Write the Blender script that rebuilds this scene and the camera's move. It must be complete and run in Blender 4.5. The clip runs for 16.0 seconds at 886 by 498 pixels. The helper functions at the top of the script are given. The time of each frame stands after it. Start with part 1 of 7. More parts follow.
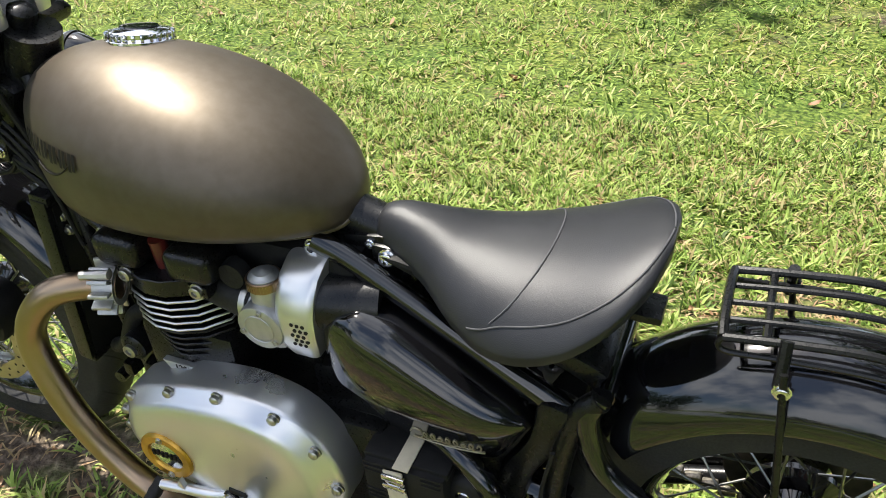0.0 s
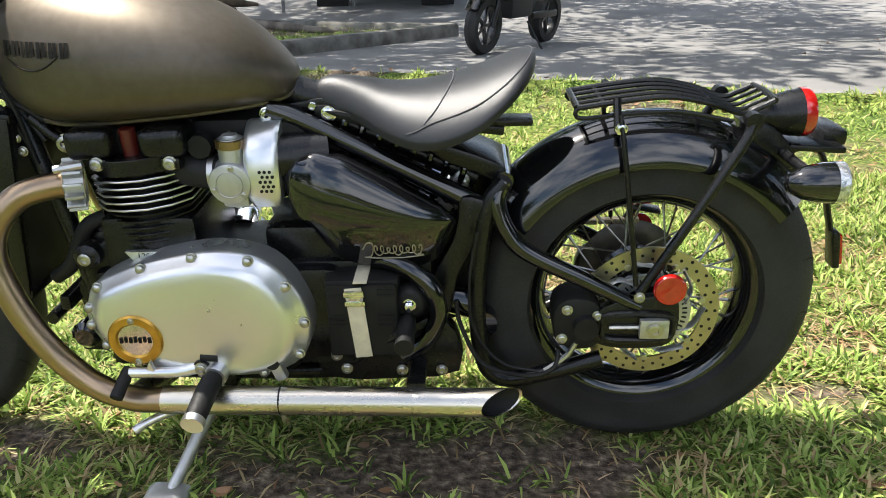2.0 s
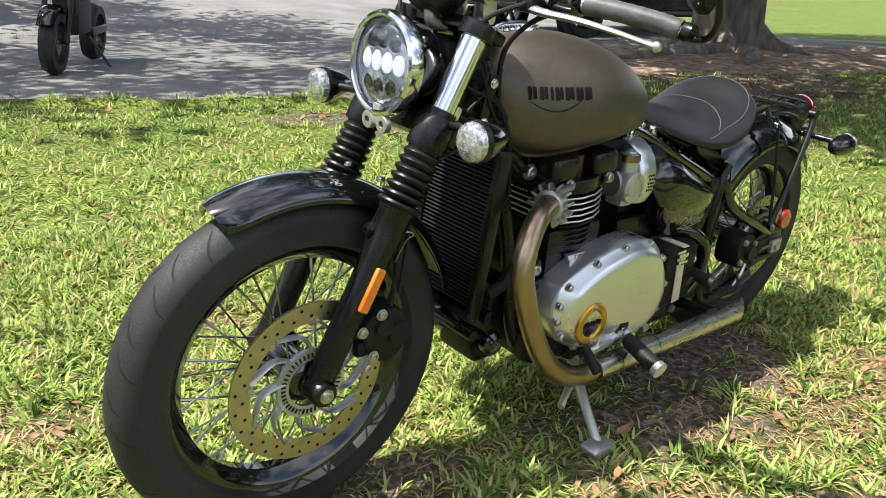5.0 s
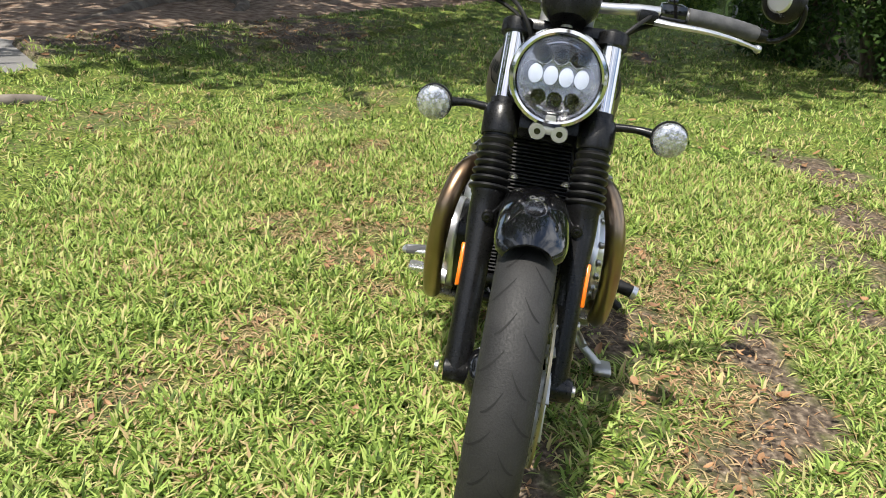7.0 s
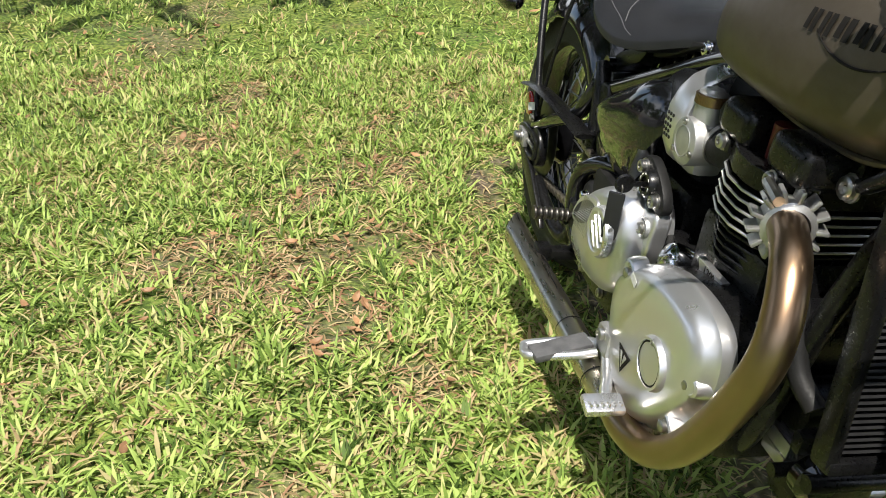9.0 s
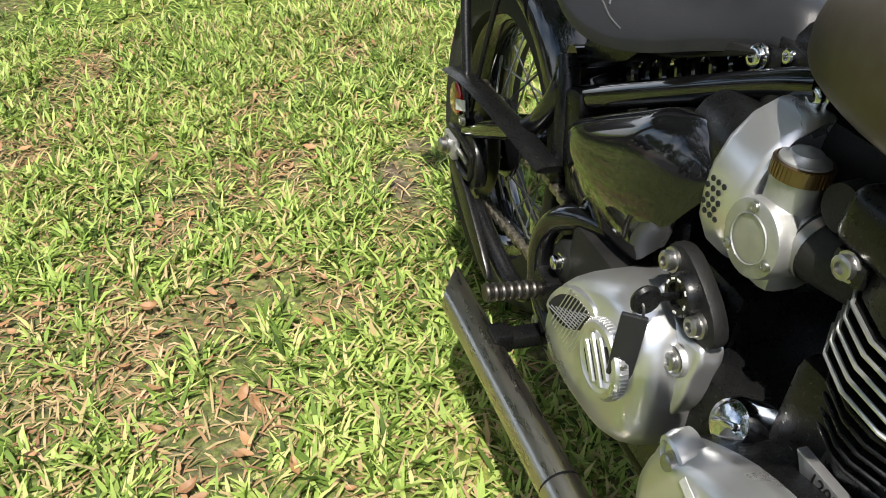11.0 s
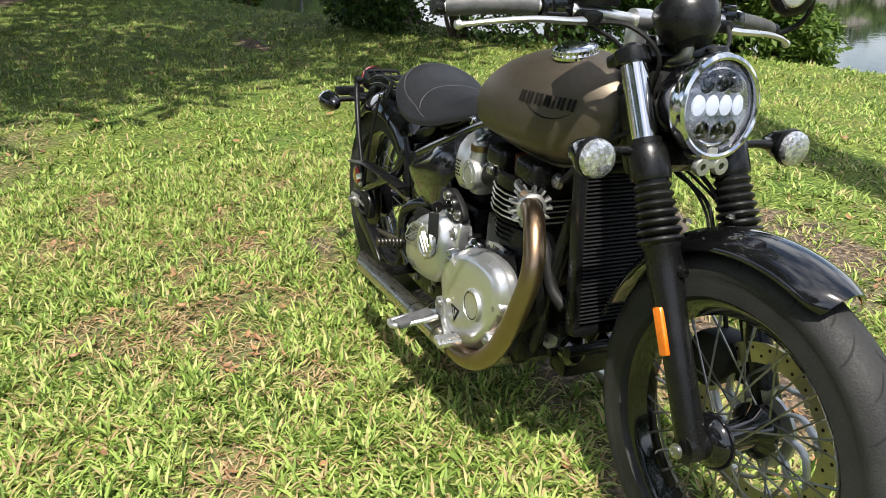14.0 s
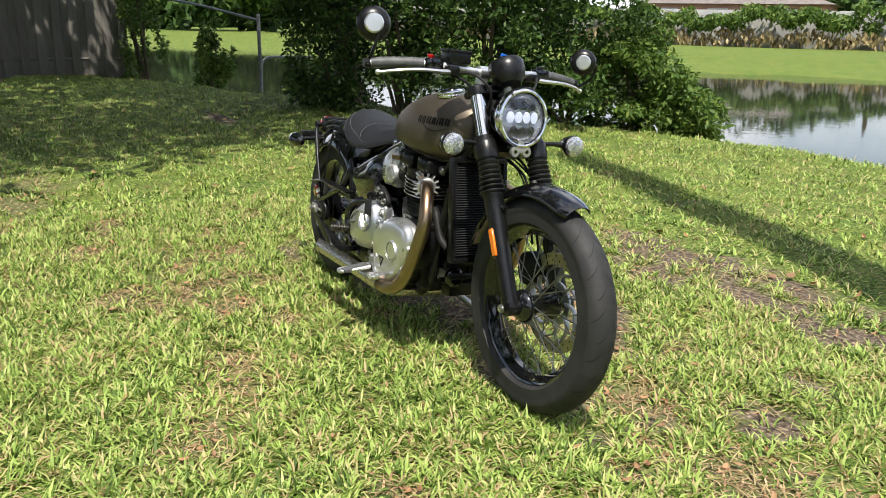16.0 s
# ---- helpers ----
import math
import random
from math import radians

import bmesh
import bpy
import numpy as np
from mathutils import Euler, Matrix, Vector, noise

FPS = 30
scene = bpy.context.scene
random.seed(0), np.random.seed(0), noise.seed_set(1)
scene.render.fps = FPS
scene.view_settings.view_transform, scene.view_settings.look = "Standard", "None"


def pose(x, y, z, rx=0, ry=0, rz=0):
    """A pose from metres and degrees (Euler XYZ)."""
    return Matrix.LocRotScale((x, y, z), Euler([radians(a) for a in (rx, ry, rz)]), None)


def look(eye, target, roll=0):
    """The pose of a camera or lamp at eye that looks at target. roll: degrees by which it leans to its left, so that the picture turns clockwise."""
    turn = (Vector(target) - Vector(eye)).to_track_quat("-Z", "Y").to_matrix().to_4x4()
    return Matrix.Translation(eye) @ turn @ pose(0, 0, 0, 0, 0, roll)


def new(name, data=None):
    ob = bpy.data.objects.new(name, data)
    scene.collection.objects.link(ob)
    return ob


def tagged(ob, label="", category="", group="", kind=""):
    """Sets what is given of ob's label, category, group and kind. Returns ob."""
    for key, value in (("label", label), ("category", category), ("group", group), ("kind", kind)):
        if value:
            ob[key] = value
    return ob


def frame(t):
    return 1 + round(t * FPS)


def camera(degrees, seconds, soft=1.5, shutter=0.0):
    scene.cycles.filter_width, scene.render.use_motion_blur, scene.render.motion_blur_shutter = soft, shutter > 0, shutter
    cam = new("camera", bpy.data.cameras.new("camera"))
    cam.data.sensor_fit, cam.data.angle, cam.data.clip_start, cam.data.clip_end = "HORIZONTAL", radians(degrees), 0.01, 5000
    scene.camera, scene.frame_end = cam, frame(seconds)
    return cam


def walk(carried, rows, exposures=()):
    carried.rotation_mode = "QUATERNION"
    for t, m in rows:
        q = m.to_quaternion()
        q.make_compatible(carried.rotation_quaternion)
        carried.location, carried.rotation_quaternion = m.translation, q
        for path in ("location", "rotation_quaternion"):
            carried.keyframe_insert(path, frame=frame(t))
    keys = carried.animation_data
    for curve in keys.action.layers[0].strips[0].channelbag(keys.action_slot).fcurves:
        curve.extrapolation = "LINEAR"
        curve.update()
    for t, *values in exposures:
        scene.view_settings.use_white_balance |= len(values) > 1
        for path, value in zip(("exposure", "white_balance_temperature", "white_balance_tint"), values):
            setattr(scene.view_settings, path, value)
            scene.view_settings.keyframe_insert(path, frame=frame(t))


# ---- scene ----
# ---- the camera and its walk ----
cam = camera(58.3, 16.0, soft=0.95)
PATH = [
    (0, (-0.15, -0.868, 1.253), (-0.819, 0.678, 0.176), -1.6),
    (0.5, (-0.046, -1.068, 1.109), (-0.552, 0.629, 0.179), -3.5),
    (1, (0.017, -1.266, 1.012), (-0.316, 0.53, 0.198), -3.4),
    (1.5, (-0.054, -1.401, 0.934), (-0.264, 0.447, 0.198), -2.6),
    (2, (-0.316, -1.454, 0.928), (-0.394, 0.424, 0.243), -1.5),
    (2.5, (-0.585, -1.485, 0.963), (-0.579, 0.399, 0.291), -0.8),
    (3, (-0.88, -1.477, 0.943), (-0.818, 0.415, 0.298), -0.7),
    (3.5, (-1.197, -1.462, 0.925), (-1.02, 0.422, 0.278), -0.3),
    (4, (-1.569, -1.484, 0.929), (-1.127, 0.36, 0.293), -0.0),
    (4.5, (-1.848, -1.378, 0.953), (-1.003, 0.317, 0.309), 0.7),
    (4.7, (-1.976, -1.309, 0.982), (-0.961, 0.287, 0.332), 1.3),
    (6.8, (-2.812, -0.188, 1.085), (-0.973, 0.13, 0.366), 3.7),
    (7, (-2.826, -0.054, 1.097), (-0.978, 0.172, 0.366), 3.6),
    (7.5, (-2.688, 0.256, 1.122), (-0.842, 0.271, 0.352), 3.4),
    (8, (-2.437, 0.497, 1.152), (-0.622, 0.36, 0.322), 3.2),
    (8.5, (-2.079, 0.652, 1.098), (-0.31, 0.415, 0.197), 2.9),
    (9, (-1.734, 0.622, 1.023), (-0.02, 0.314, 0.04), 1.9),
    (9.5, (-1.444, 0.542, 1.001), (0.21, 0.168, -0.059), 1.0),
    (9.7, (-1.339, 0.524, 0.976), (0.294, 0.127, -0.109), 0.7),
    (11.8, (-1.166, 0.503, 0.991), (0.378, 0.002, -0.177), 0.2),
    (12, (-1.169, 0.507, 0.993), (0.387, -0.003, -0.156), 0.2),
    (12.5, (-1.331, 0.545, 1.055), (0.264, -0.016, -0.013), 0.1),
    (13, (-1.598, 0.649, 1.087), (0.033, 0.009, 0.123), 0.1),
    (13.5, (-1.953, 0.791, 1.144), (-0.297, 0.063, 0.292), 0.0),
    (14, (-2.333, 0.937, 1.147), (-0.665, 0.129, 0.397), 0.2),
    (14.5, (-2.708, 1.127, 1.15), (-1.034, 0.263, 0.479), 0.5),
    (15, (-3.062, 1.266, 1.167), (-1.385, 0.367, 0.551), 0.8),
    (15.5, (-3.372, 1.348, 1.17), (-1.696, 0.422, 0.594), 1.0),
    (16, (-3.343, 1.337, 1.142), (-1.667, 0.393, 0.595), 1.2),
]
walk(cam, [(t, look(*row)) for t, *row in PATH],
     exposures=[(0.0, 0.98), (1.0, 1.16), (2.0, 1.25), (3.2, 1.22), (4.2, 1.06), (4.7, 1.02), (6.8, 0.60), (9.0, 0.66), (13.5, 0.69), (16.0, 0.62)])

# ---- world and sun ----
SUN_DIR = Vector((-0.403, 0.173, 0.90)).normalized()      # towards the sun
world = bpy.data.worlds.new("sky")
scene.world = world
world.use_nodes = True
nt = world.node_tree
sky = nt.nodes.new("ShaderNodeTexSky")
sky.sky_type = "NISHITA"
sky.sun_disc = False
sky.sun_elevation = math.asin(SUN_DIR.z)
sky.sun_rotation = math.atan2(SUN_DIR.x, SUN_DIR.y)
sky.air_density, sky.dust_density, sky.ozone_density = 1.0, 1.6, 1.0
# broken white cumulus over the blue
tc = nt.nodes.new("ShaderNodeTexCoord")
cl = nt.nodes.new("ShaderNodeTexNoise")
cl.inputs["Scale"].default_value, cl.inputs["Detail"].default_value = 3.2, 7
cl.inputs["Roughness"].default_value = 0.58
nt.links.new(tc.outputs["Generated"], cl.inputs["Vector"])
ramp = nt.nodes.new("ShaderNodeValToRGB")
ramp.color_ramp.elements[0].position, ramp.color_ramp.elements[1].position = 0.43, 0.62
nt.links.new(cl.outputs["Fac"], ramp.inputs["Fac"])
mixw = nt.nodes.new("ShaderNodeMix")
mixw.data_type = "RGBA"
nt.links.new(ramp.outputs["Color"], mixw.inputs["Factor"])
nt.links.new(sky.outputs["Color"], mixw.inputs["A"])
mixw.inputs["B"].default_value = (8.0, 8.3, 8.9, 1)
nt.links.new(mixw.outputs["Result"], nt.nodes["Background"].inputs["Color"])
nt.nodes["Background"].inputs["Strength"].default_value = 0.12
sun_data = bpy.data.lights.new("sun", "SUN")
sun_data.energy, sun_data.angle, sun_data.color = 4.9, radians(0.55), (1.0, 0.95, 0.86)
sun = new("sun", sun_data)
sun.matrix_world = look(SUN_DIR * 50, (0, 0, 0))


# ---- materials ----
def material(name, color, rough=0.5, metal=0.0, color2=None, scale=30.0, bump=0.0, bump_scale=80.0, coat=0.0,
             stretch=(1, 1, 1), lo=0.35, hi=0.65, rough2=None, per_object=False, per_island=False, spec=0.5):
    """A principled surface with two scales of variation in colour and roughness, and a fine relief."""
    m = bpy.data.materials.new(name)
    m.use_nodes = True
    n, l = m.node_tree.nodes, m.node_tree.links
    b = n["Principled BSDF"]
    b.inputs["Roughness"].default_value, b.inputs["Metallic"].default_value = rough, metal
    b.inputs["Specular IOR Level"].default_value = spec
    b.inputs["Coat Weight"].default_value, b.inputs["Coat Roughness"].default_value = coat, 0.04
    t = n.new("ShaderNodeTexCoord")
    mp = n.new("ShaderNodeMapping")
    mp.inputs["Scale"].default_value = stretch
    l.new(t.outputs["Object"], mp.inputs["Vector"])
    big = n.new("ShaderNodeTexNoise")
    big.inputs["Scale"].default_value, big.inputs["Detail"].default_value = scale, 5
    l.new(mp.outputs["Vector"], big.inputs["Vector"])
    fac = big.outputs["Fac"]
    mr = n.new("ShaderNodeMapRange")
    mr.inputs["From Min"].default_value, mr.inputs["From Max"].default_value = lo, hi
    l.new(fac, mr.inputs["Value"])
    val = mr.outputs["Result"]
    if per_object or per_island:
        src = n.new("ShaderNodeNewGeometry" if per_island else "ShaderNodeObjectInfo")
        ad = n.new("ShaderNodeMix")
        ad.inputs["Factor"].default_value = 0.6
        l.new(val, ad.inputs["A"])
        l.new(src.outputs["Random Per Island" if per_island else "Random"], ad.inputs["B"])
        val = ad.outputs["Result"]
    mx = n.new("ShaderNodeMix")
    mx.data_type = "RGBA"
    mx.inputs["A"].default_value = (*color, 1)
    mx.inputs["B"].default_value = (*(color2 or [c * 0.8 for c in color]), 1)
    l.new(val, mx.inputs["Factor"])
    l.new(mx.outputs["Result"], b.inputs["Base Color"])
    fine = n.new("ShaderNodeTexNoise")
    fine.inputs["Scale"].default_value, fine.inputs["Detail"].default_value = bump_scale, 4
    l.new(mp.outputs["Vector"], fine.inputs["Vector"])
    if rough2 is not None:
        rr = n.new("ShaderNodeMapRange")
        rr.inputs["From Min"].default_value, rr.inputs["From Max"].default_value = 0.35, 0.7
        rr.inputs["To Min"].default_value, rr.inputs["To Max"].default_value = rough, rough2
        l.new(fine.outputs["Fac"], rr.inputs["Value"])
        l.new(rr.outputs["Result"], b.inputs["Roughness"])
    if bump:
        bp = n.new("ShaderNodeBump")
        bp.inputs["Strength"].default_value, bp.inputs["Distance"].default_value = bump, 0.004
        l.new(fine.outputs["Fac"], bp.inputs["Height"])
        l.new(bp.outputs["Normal"], b.inputs["Normal"])
    return m


GLOSS_BLACK = material("gloss_black", (0.003, 0.003, 0.0035), 0.08, coat=1.0, color2=(0.005, 0.005, 0.006), scale=8, rough2=0.14, bump_scale=25, spec=0.32)
SATIN_BLACK = material("satin_black", (0.004, 0.004, 0.0045), 0.26, color2=(0.007, 0.007, 0.007), scale=25, rough2=0.36, bump=0.04, bump_scale=300, spec=0.36)
MATT_BLACK = material("matt_black", (0.007, 0.007, 0.007), 0.5, color2=(0.014, 0.0135, 0.013), scale=20, bump=0.1, bump_scale=400, rough2=0.65, spec=0.22)
RUBBER = material("rubber", (0.008, 0.008, 0.008), 0.5, color2=(0.016, 0.0155, 0.015), scale=14, bump=0.12, bump_scale=260, rough2=0.65, spec=0.25)
GAITER = material("gaiter_rubber", (0.005, 0.005, 0.005), 0.30, color2=(0.011, 0.011, 0.0105), scale=30, bump=0.06, bump_scale=200, rough2=0.42, spec=0.28)
TYRE = material("tyre_rubber", (0.011, 0.011, 0.0115), 0.58, color2=(0.025, 0.0245, 0.024), scale=10, bump=0.2, bump_scale=300, rough2=0.78, spec=0.4)
LEATHER = material("black_vinyl", (0.010, 0.0105, 0.0125), 0.36, color2=(0.015, 0.0155, 0.018), scale=18, bump=0.16, bump_scale=900, rough2=0.47, spec=0.42)
TANK_PAINT = material("metallic_grey_paint", (0.110, 0.091, 0.068), 0.43, metal=0.80, color2=(0.124, 0.104, 0.080), scale=60, rough2=0.49, bump_scale=900)
CHROME = material("chrome", (0.75, 0.75, 0.76), 0.07, metal=1.0, color2=(0.66, 0.66, 0.67), scale=20, rough2=0.14, bump_scale=40)
STEEL = material("steel", (0.52, 0.51, 0.49), 0.28, metal=1.0, color2=(0.42, 0.41, 0.39), scale=40, rough2=0.38, bump_scale=120)
ALLOY = material("satin_alloy", (0.72, 0.72, 0.725), 0.27, metal=0.88, color2=(0.66, 0.66, 0.665), scale=4, rough2=0.35, bump_scale=9)
CAST = material("cast_alloy", (0.52, 0.52, 0.51), 0.42, metal=0.85, color2=(0.44, 0.44, 0.43), scale=45, bump=0.08, bump_scale=500, rough2=0.5)
PIPE = material("brushed_exhaust", (0.62, 0.57, 0.49), 0.26, metal=1.0, color2=(0.56, 0.51, 0.43), scale=4, rough2=0.32, bump_scale=40, stretch=(0.5, 3, 3))
PIPE_HOT = material("heat_tinted_exhaust", (0.27, 0.175, 0.105), 0.30, metal=1.0, color2=(0.36, 0.27, 0.185), scale=2.2, rough2=0.33, bump_scale=40, lo=0.42, hi=0.6)
DISC = material("brake_disc", (0.48, 0.43, 0.30), 0.35, metal=1.0, color2=(0.40, 0.36, 0.26), scale=30, rough2=0.45, bump_scale=200)
GOLD = material("gold_ring", (0.62, 0.36, 0.07), 0.3, metal=0.9, color2=(0.5, 0.28, 0.05), scale=40)
RED_LENS = material("red_lens", (0.45, 0.008, 0.006), 0.12, coat=1.0, color2=(0.36, 0.006, 0.005), scale=60)
AMBER = material("amber_reflector", (0.85, 0.20, 0.01), 0.15, coat=1.0, color2=(0.7, 0.15, 0.01), scale=80)
LENS_WHITE = material("clear_lens_facets", (0.74, 0.75, 0.78), 0.16, metal=0.72, color2=(0.30, 0.31, 0.33), scale=120, bump=0.9, bump_scale=95, coat=1.0)
REFLECTOR = material("lamp_reflector", (0.55, 0.56, 0.59), 0.16, metal=0.9, color2=(0.36, 0.37, 0.40), scale=30, bump=0.25, bump_scale=60)
# near-black colour that stands for the shade inside holes and grooves
HOLLOW_SHADE = material("hollow_shade", (0.003, 0.003, 0.003), 0.8)
LETTER = material("dark_lettering", (0.010, 0.009, 0.008), 0.6, spec=0.15)
GRIP = material("grey_grip_rubber", (0.055, 0.056, 0.058), 0.5, color2=(0.09, 0.09, 0.092), scale=40, bump=0.2, bump_scale=150, spec=0.35)
SCRIPT = material("script_lettering", (0.34, 0.30, 0.21), 0.4, metal=0.4)
STITCH = material("grey_stitching", (0.06, 0.06, 0.065), 0.6)
CREAM = material("tan_strap", (0.62, 0.55, 0.40), 0.45, color2=(0.5, 0.44, 0.32), scale=40, bump=0.1)
BLUE = material("blue_plastic", (0.01, 0.10, 0.45), 0.3)
WHITE_LINE = material("chalk_white", (0.7, 0.7, 0.68), 0.6, color2=(0.5, 0.5, 0.48), scale=60)


def glass_material(name):
    m = bpy.data.materials.new(name)
    m.use_nodes = True
    b = m.node_tree.nodes["Principled BSDF"]
    b.inputs["Transmission Weight"].default_value, b.inputs["Roughness"].default_value, b.inputs["IOR"].default_value = 1.0, 0.02, 1.45
    return m


GLASS = glass_material("clear_glass")


def lit_material(name, color, strength):
    m = bpy.data.materials.new(name)
    m.use_nodes = True
    b = m.node_tree.nodes["Principled BSDF"]
    b.inputs["Base Color"].default_value = (*[c * 0.35 for c in color], 1)
    b.inputs["Emission Color"].default_value, b.inputs["Emission Strength"].default_value = (*color, 1), strength
    return m


LED = lit_material("led_light", (0.70, 0.78, 0.95), 0.55)


# ---- mesh helpers ----
def smooth(bm, angle=40):
    bm.normal_update()
    for f in bm.faces:
        f.smooth = True
    lim = radians(angle)
    for e in bm.edges:
        if len(e.link_faces) == 2 and e.calc_face_angle(0) > lim:
            e.smooth = False
    return bm


def part(name, bm, mat, parent=None, label="", angle=40):
    bmesh.ops.recalc_face_normals(bm, faces=bm.faces)
    smooth(bm, angle)
    me = bpy.data.meshes.new(name)
    bm.to_mesh(me)
    bm.free()
    me.materials.append(mat)
    ob = new(name, me)
    if parent is not None:
        ob.parent = parent
    if label:
        ob["label"] = label
    return ob


def same_part(name, src, parent, m=None):
    """Another part on the mesh of src."""
    ob = new(name, src.data)
    ob.parent = parent
    if m is not None:
        ob.matrix_basis = m
    return ob


def merged(*bms):
    out = bmesh.new()
    for b in bms:
        me = bpy.data.meshes.new("tmp")
        b.to_mesh(me)
        b.free()
        out.from_mesh(me)
        bpy.data.meshes.remove(me)
    return out


def moved(bm, m):
    bmesh.ops.transform(bm, matrix=m, verts=bm.verts)
    return bm


def curve_points(pts, per=6):
    """A Catmull-Rom curve through the points."""
    p = [Vector(q) for q in pts]
    if len(p) < 3:
        return p
    p = [2 * p[0] - p[1]] + p + [2 * p[-1] - p[-2]]
    out = []
    for i in range(1, len(p) - 2):
        for k in range(per):
            t = k / per
            a, b, c, d = p[i - 1], p[i], p[i + 1], p[i + 2]
            out.append(0.5 * (2 * b + (c - a) * t + (2 * a - 5 * b + 4 * c - d) * t * t + (3 * b - a - 3 * c + d) * t ** 3))
    out.append(p[-2])
    return out


def tube(pts, r, seg=12, per=6, caps=True, straight=False, flat=1.0):
    """A round tube along points; r is one radius or a list along the way."""
    c = [Vector(q) for q in pts] if straight else curve_points(pts, per)
    n = len(c)
    if not hasattr(r, "__len__"):
        r = [r, r]
    bm = bmesh.new()
    rings, up = [], None
    for i, q in enumerate(c):
        d = (c[min(i + 1, n - 1)] - c[max(i - 1, 0)]).normalized()
        if up is None:
            up = Vector((0, 0, 1)) if abs(d.z) < 0.9 else Vector((1, 0, 0))
        side = d.cross(up).normalized()
        up = side.cross(d).normalized()
        s = i / (n - 1) * (len(r) - 1)
        j = min(int(s), len(r) - 2)
        rad = r[j] + (r[j + 1] - r[j]) * (s - j)
        rings.append([bm.verts.new(q + rad * (math.cos(a) * side + flat * math.sin(a) * up))
                      for a in [2 * math.pi * k / seg for k in range(seg)]])
    for a, b in zip(rings, rings[1:]):
        for k in range(seg):
            bm.faces.new((a[k], a[(k + 1) % seg], b[(k + 1) % seg], b[k]))
    if caps:
        bm.faces.new(rings[0][::-1])
        bm.faces.new(rings[-1])
    return bm


def lathe(profile, seg=32, axis="y", at=(0, 0, 0), closed=False, turn=None):
    """Revolves (radius, along) pairs round an axis through at."""
    bm = bmesh.new()
    rings = []
    for r, h in profile:
        if r < 1e-6:
            rings.append([bm.verts.new((0, 0, h))])
        else:
            rings.append([bm.verts.new((r * math.cos(a), r * math.sin(a), h)) for a in [2 * math.pi * k / seg for k in range(seg)]])
    pairs = list(zip(rings, rings[1:])) + ([(rings[-1], rings[0])] if closed else [])
    for a, b in pairs:
        for k in range(seg):
            k2 = (k + 1) % seg
            q = [a[k % len(a)], a[k2 % len(a)], b[k2 % len(b)], b[k % len(b)]]
            q = list(dict.fromkeys(q))
            if len(q) > 2:
                bm.faces.new(q)
    if axis == "y":
        bm.transform(pose(0, 0, 0, -90, 0, 0))          # along z becomes along +y
    elif axis == "x":
        bm.transform(pose(0, 0, 0, 0, 90, 0))
    if turn is not None:
        bm.transform(turn)
    bm.transform(Matrix.Translation(at))
    return bm


def box(size, at=(0, 0, 0), bevel=0.004, turn=None, seg=2):
    bm = bmesh.new()
    bmesh.ops.create_cube(bm, size=1.0)
    bmesh.ops.scale(bm, vec=size, verts=bm.verts)
    if bevel:
        bmesh.ops.bevel(bm, geom=list(bm.edges), offset=bevel, segments=seg, profile=0.6, affect="EDGES")
    if turn is not None:
        bm.transform(turn)
    bm.transform(Matrix.Translation(at))
    return bm


def prism(outline, y0, y1, bevel=0.004, seg=2, dome=0.0):
    """A plate with an outline of (x, z) pairs, from y0 to y1, its edges rounded."""
    bm = bmesh.new()
    f = bm.faces.new([bm.verts.new((x, y0, z)) for x, z in outline])
    ex = bmesh.ops.extrude_face_region(bm, geom=[f])
    top = [v for v in ex["geom"] if isinstance(v, bmesh.types.BMVert)]
    for v in top:
        v.co.y = y1
    bmesh.ops.recalc_face_normals(bm, faces=bm.faces)
    if bevel:
        edges = [e for e in bm.edges if abs(e.verts[0].co.y - e.verts[1].co.y) < 1e-6]
        bmesh.ops.bevel(bm, geom=edges, offset=bevel, segments=seg, profile=0.5, affect="EDGES", clamp_overlap=True)
    return bm


def rounded(outline, per=4):
    """A smooth closed outline through (x, z) pairs."""
    p = [Vector((a, 0, b)) for a, b in outline]
    n, out = len(p), []
    for i in range(n):
        a, b, c, d = p[i - 1], p[i], p[(i + 1) % n], p[(i + 2) % n]
        for k in range(per):
            t = k / per
            q = 0.5 * (2 * b + (c - a) * t + (2 * a - 5 * b + 4 * c - d) * t * t + (3 * b - a - 3 * c + d) * t ** 3)
            out.append((q.x, q.z))
    return out


def loft(rings, cap=True):
    """A skin over rings with equal numbers of points."""
    bm = bmesh.new()
    vs = [[bm.verts.new(p) for p in ring] for ring in rings]
    n = len(vs[0])
    for a, b in zip(vs, vs[1:]):
        for k in range(n):
            bm.faces.new((a[k], a[(k + 1) % n], b[(k + 1) % n], b[k]))
    if cap:
        bm.faces.new(vs[0][::-1])
        bm.faces.new(vs[-1])
    return bm


def bolt(at, r=0.008, h=0.008, axis="y", sign=-1, socket=True):
    """A domed cap screw that points along sign * axis."""
    prof = [(0, 0), (r * 1.25, 0), (r * 1.25, h * 0.25), (r, h * 0.3), (r, h * 0.85), (r * 0.8, h)]
    prof += [(r * 0.5, h), (r * 0.45, h * 0.6), (0, h * 0.6)] if socket else [(0, h * 1.1)]
    bm = lathe(prof, 12, "y")
    if axis == "y":
        bm.transform(Matrix.Diagonal((1, sign, 1, 1)))
    elif axis == "z":
        bm.transform(pose(0, 0, 0, 90 * sign, 0, 0))
    else:
        bm.transform(pose(0, 0, 0, 0, 0, -90 * sign))
    bm.transform(Matrix.Translation(at))
    return bm


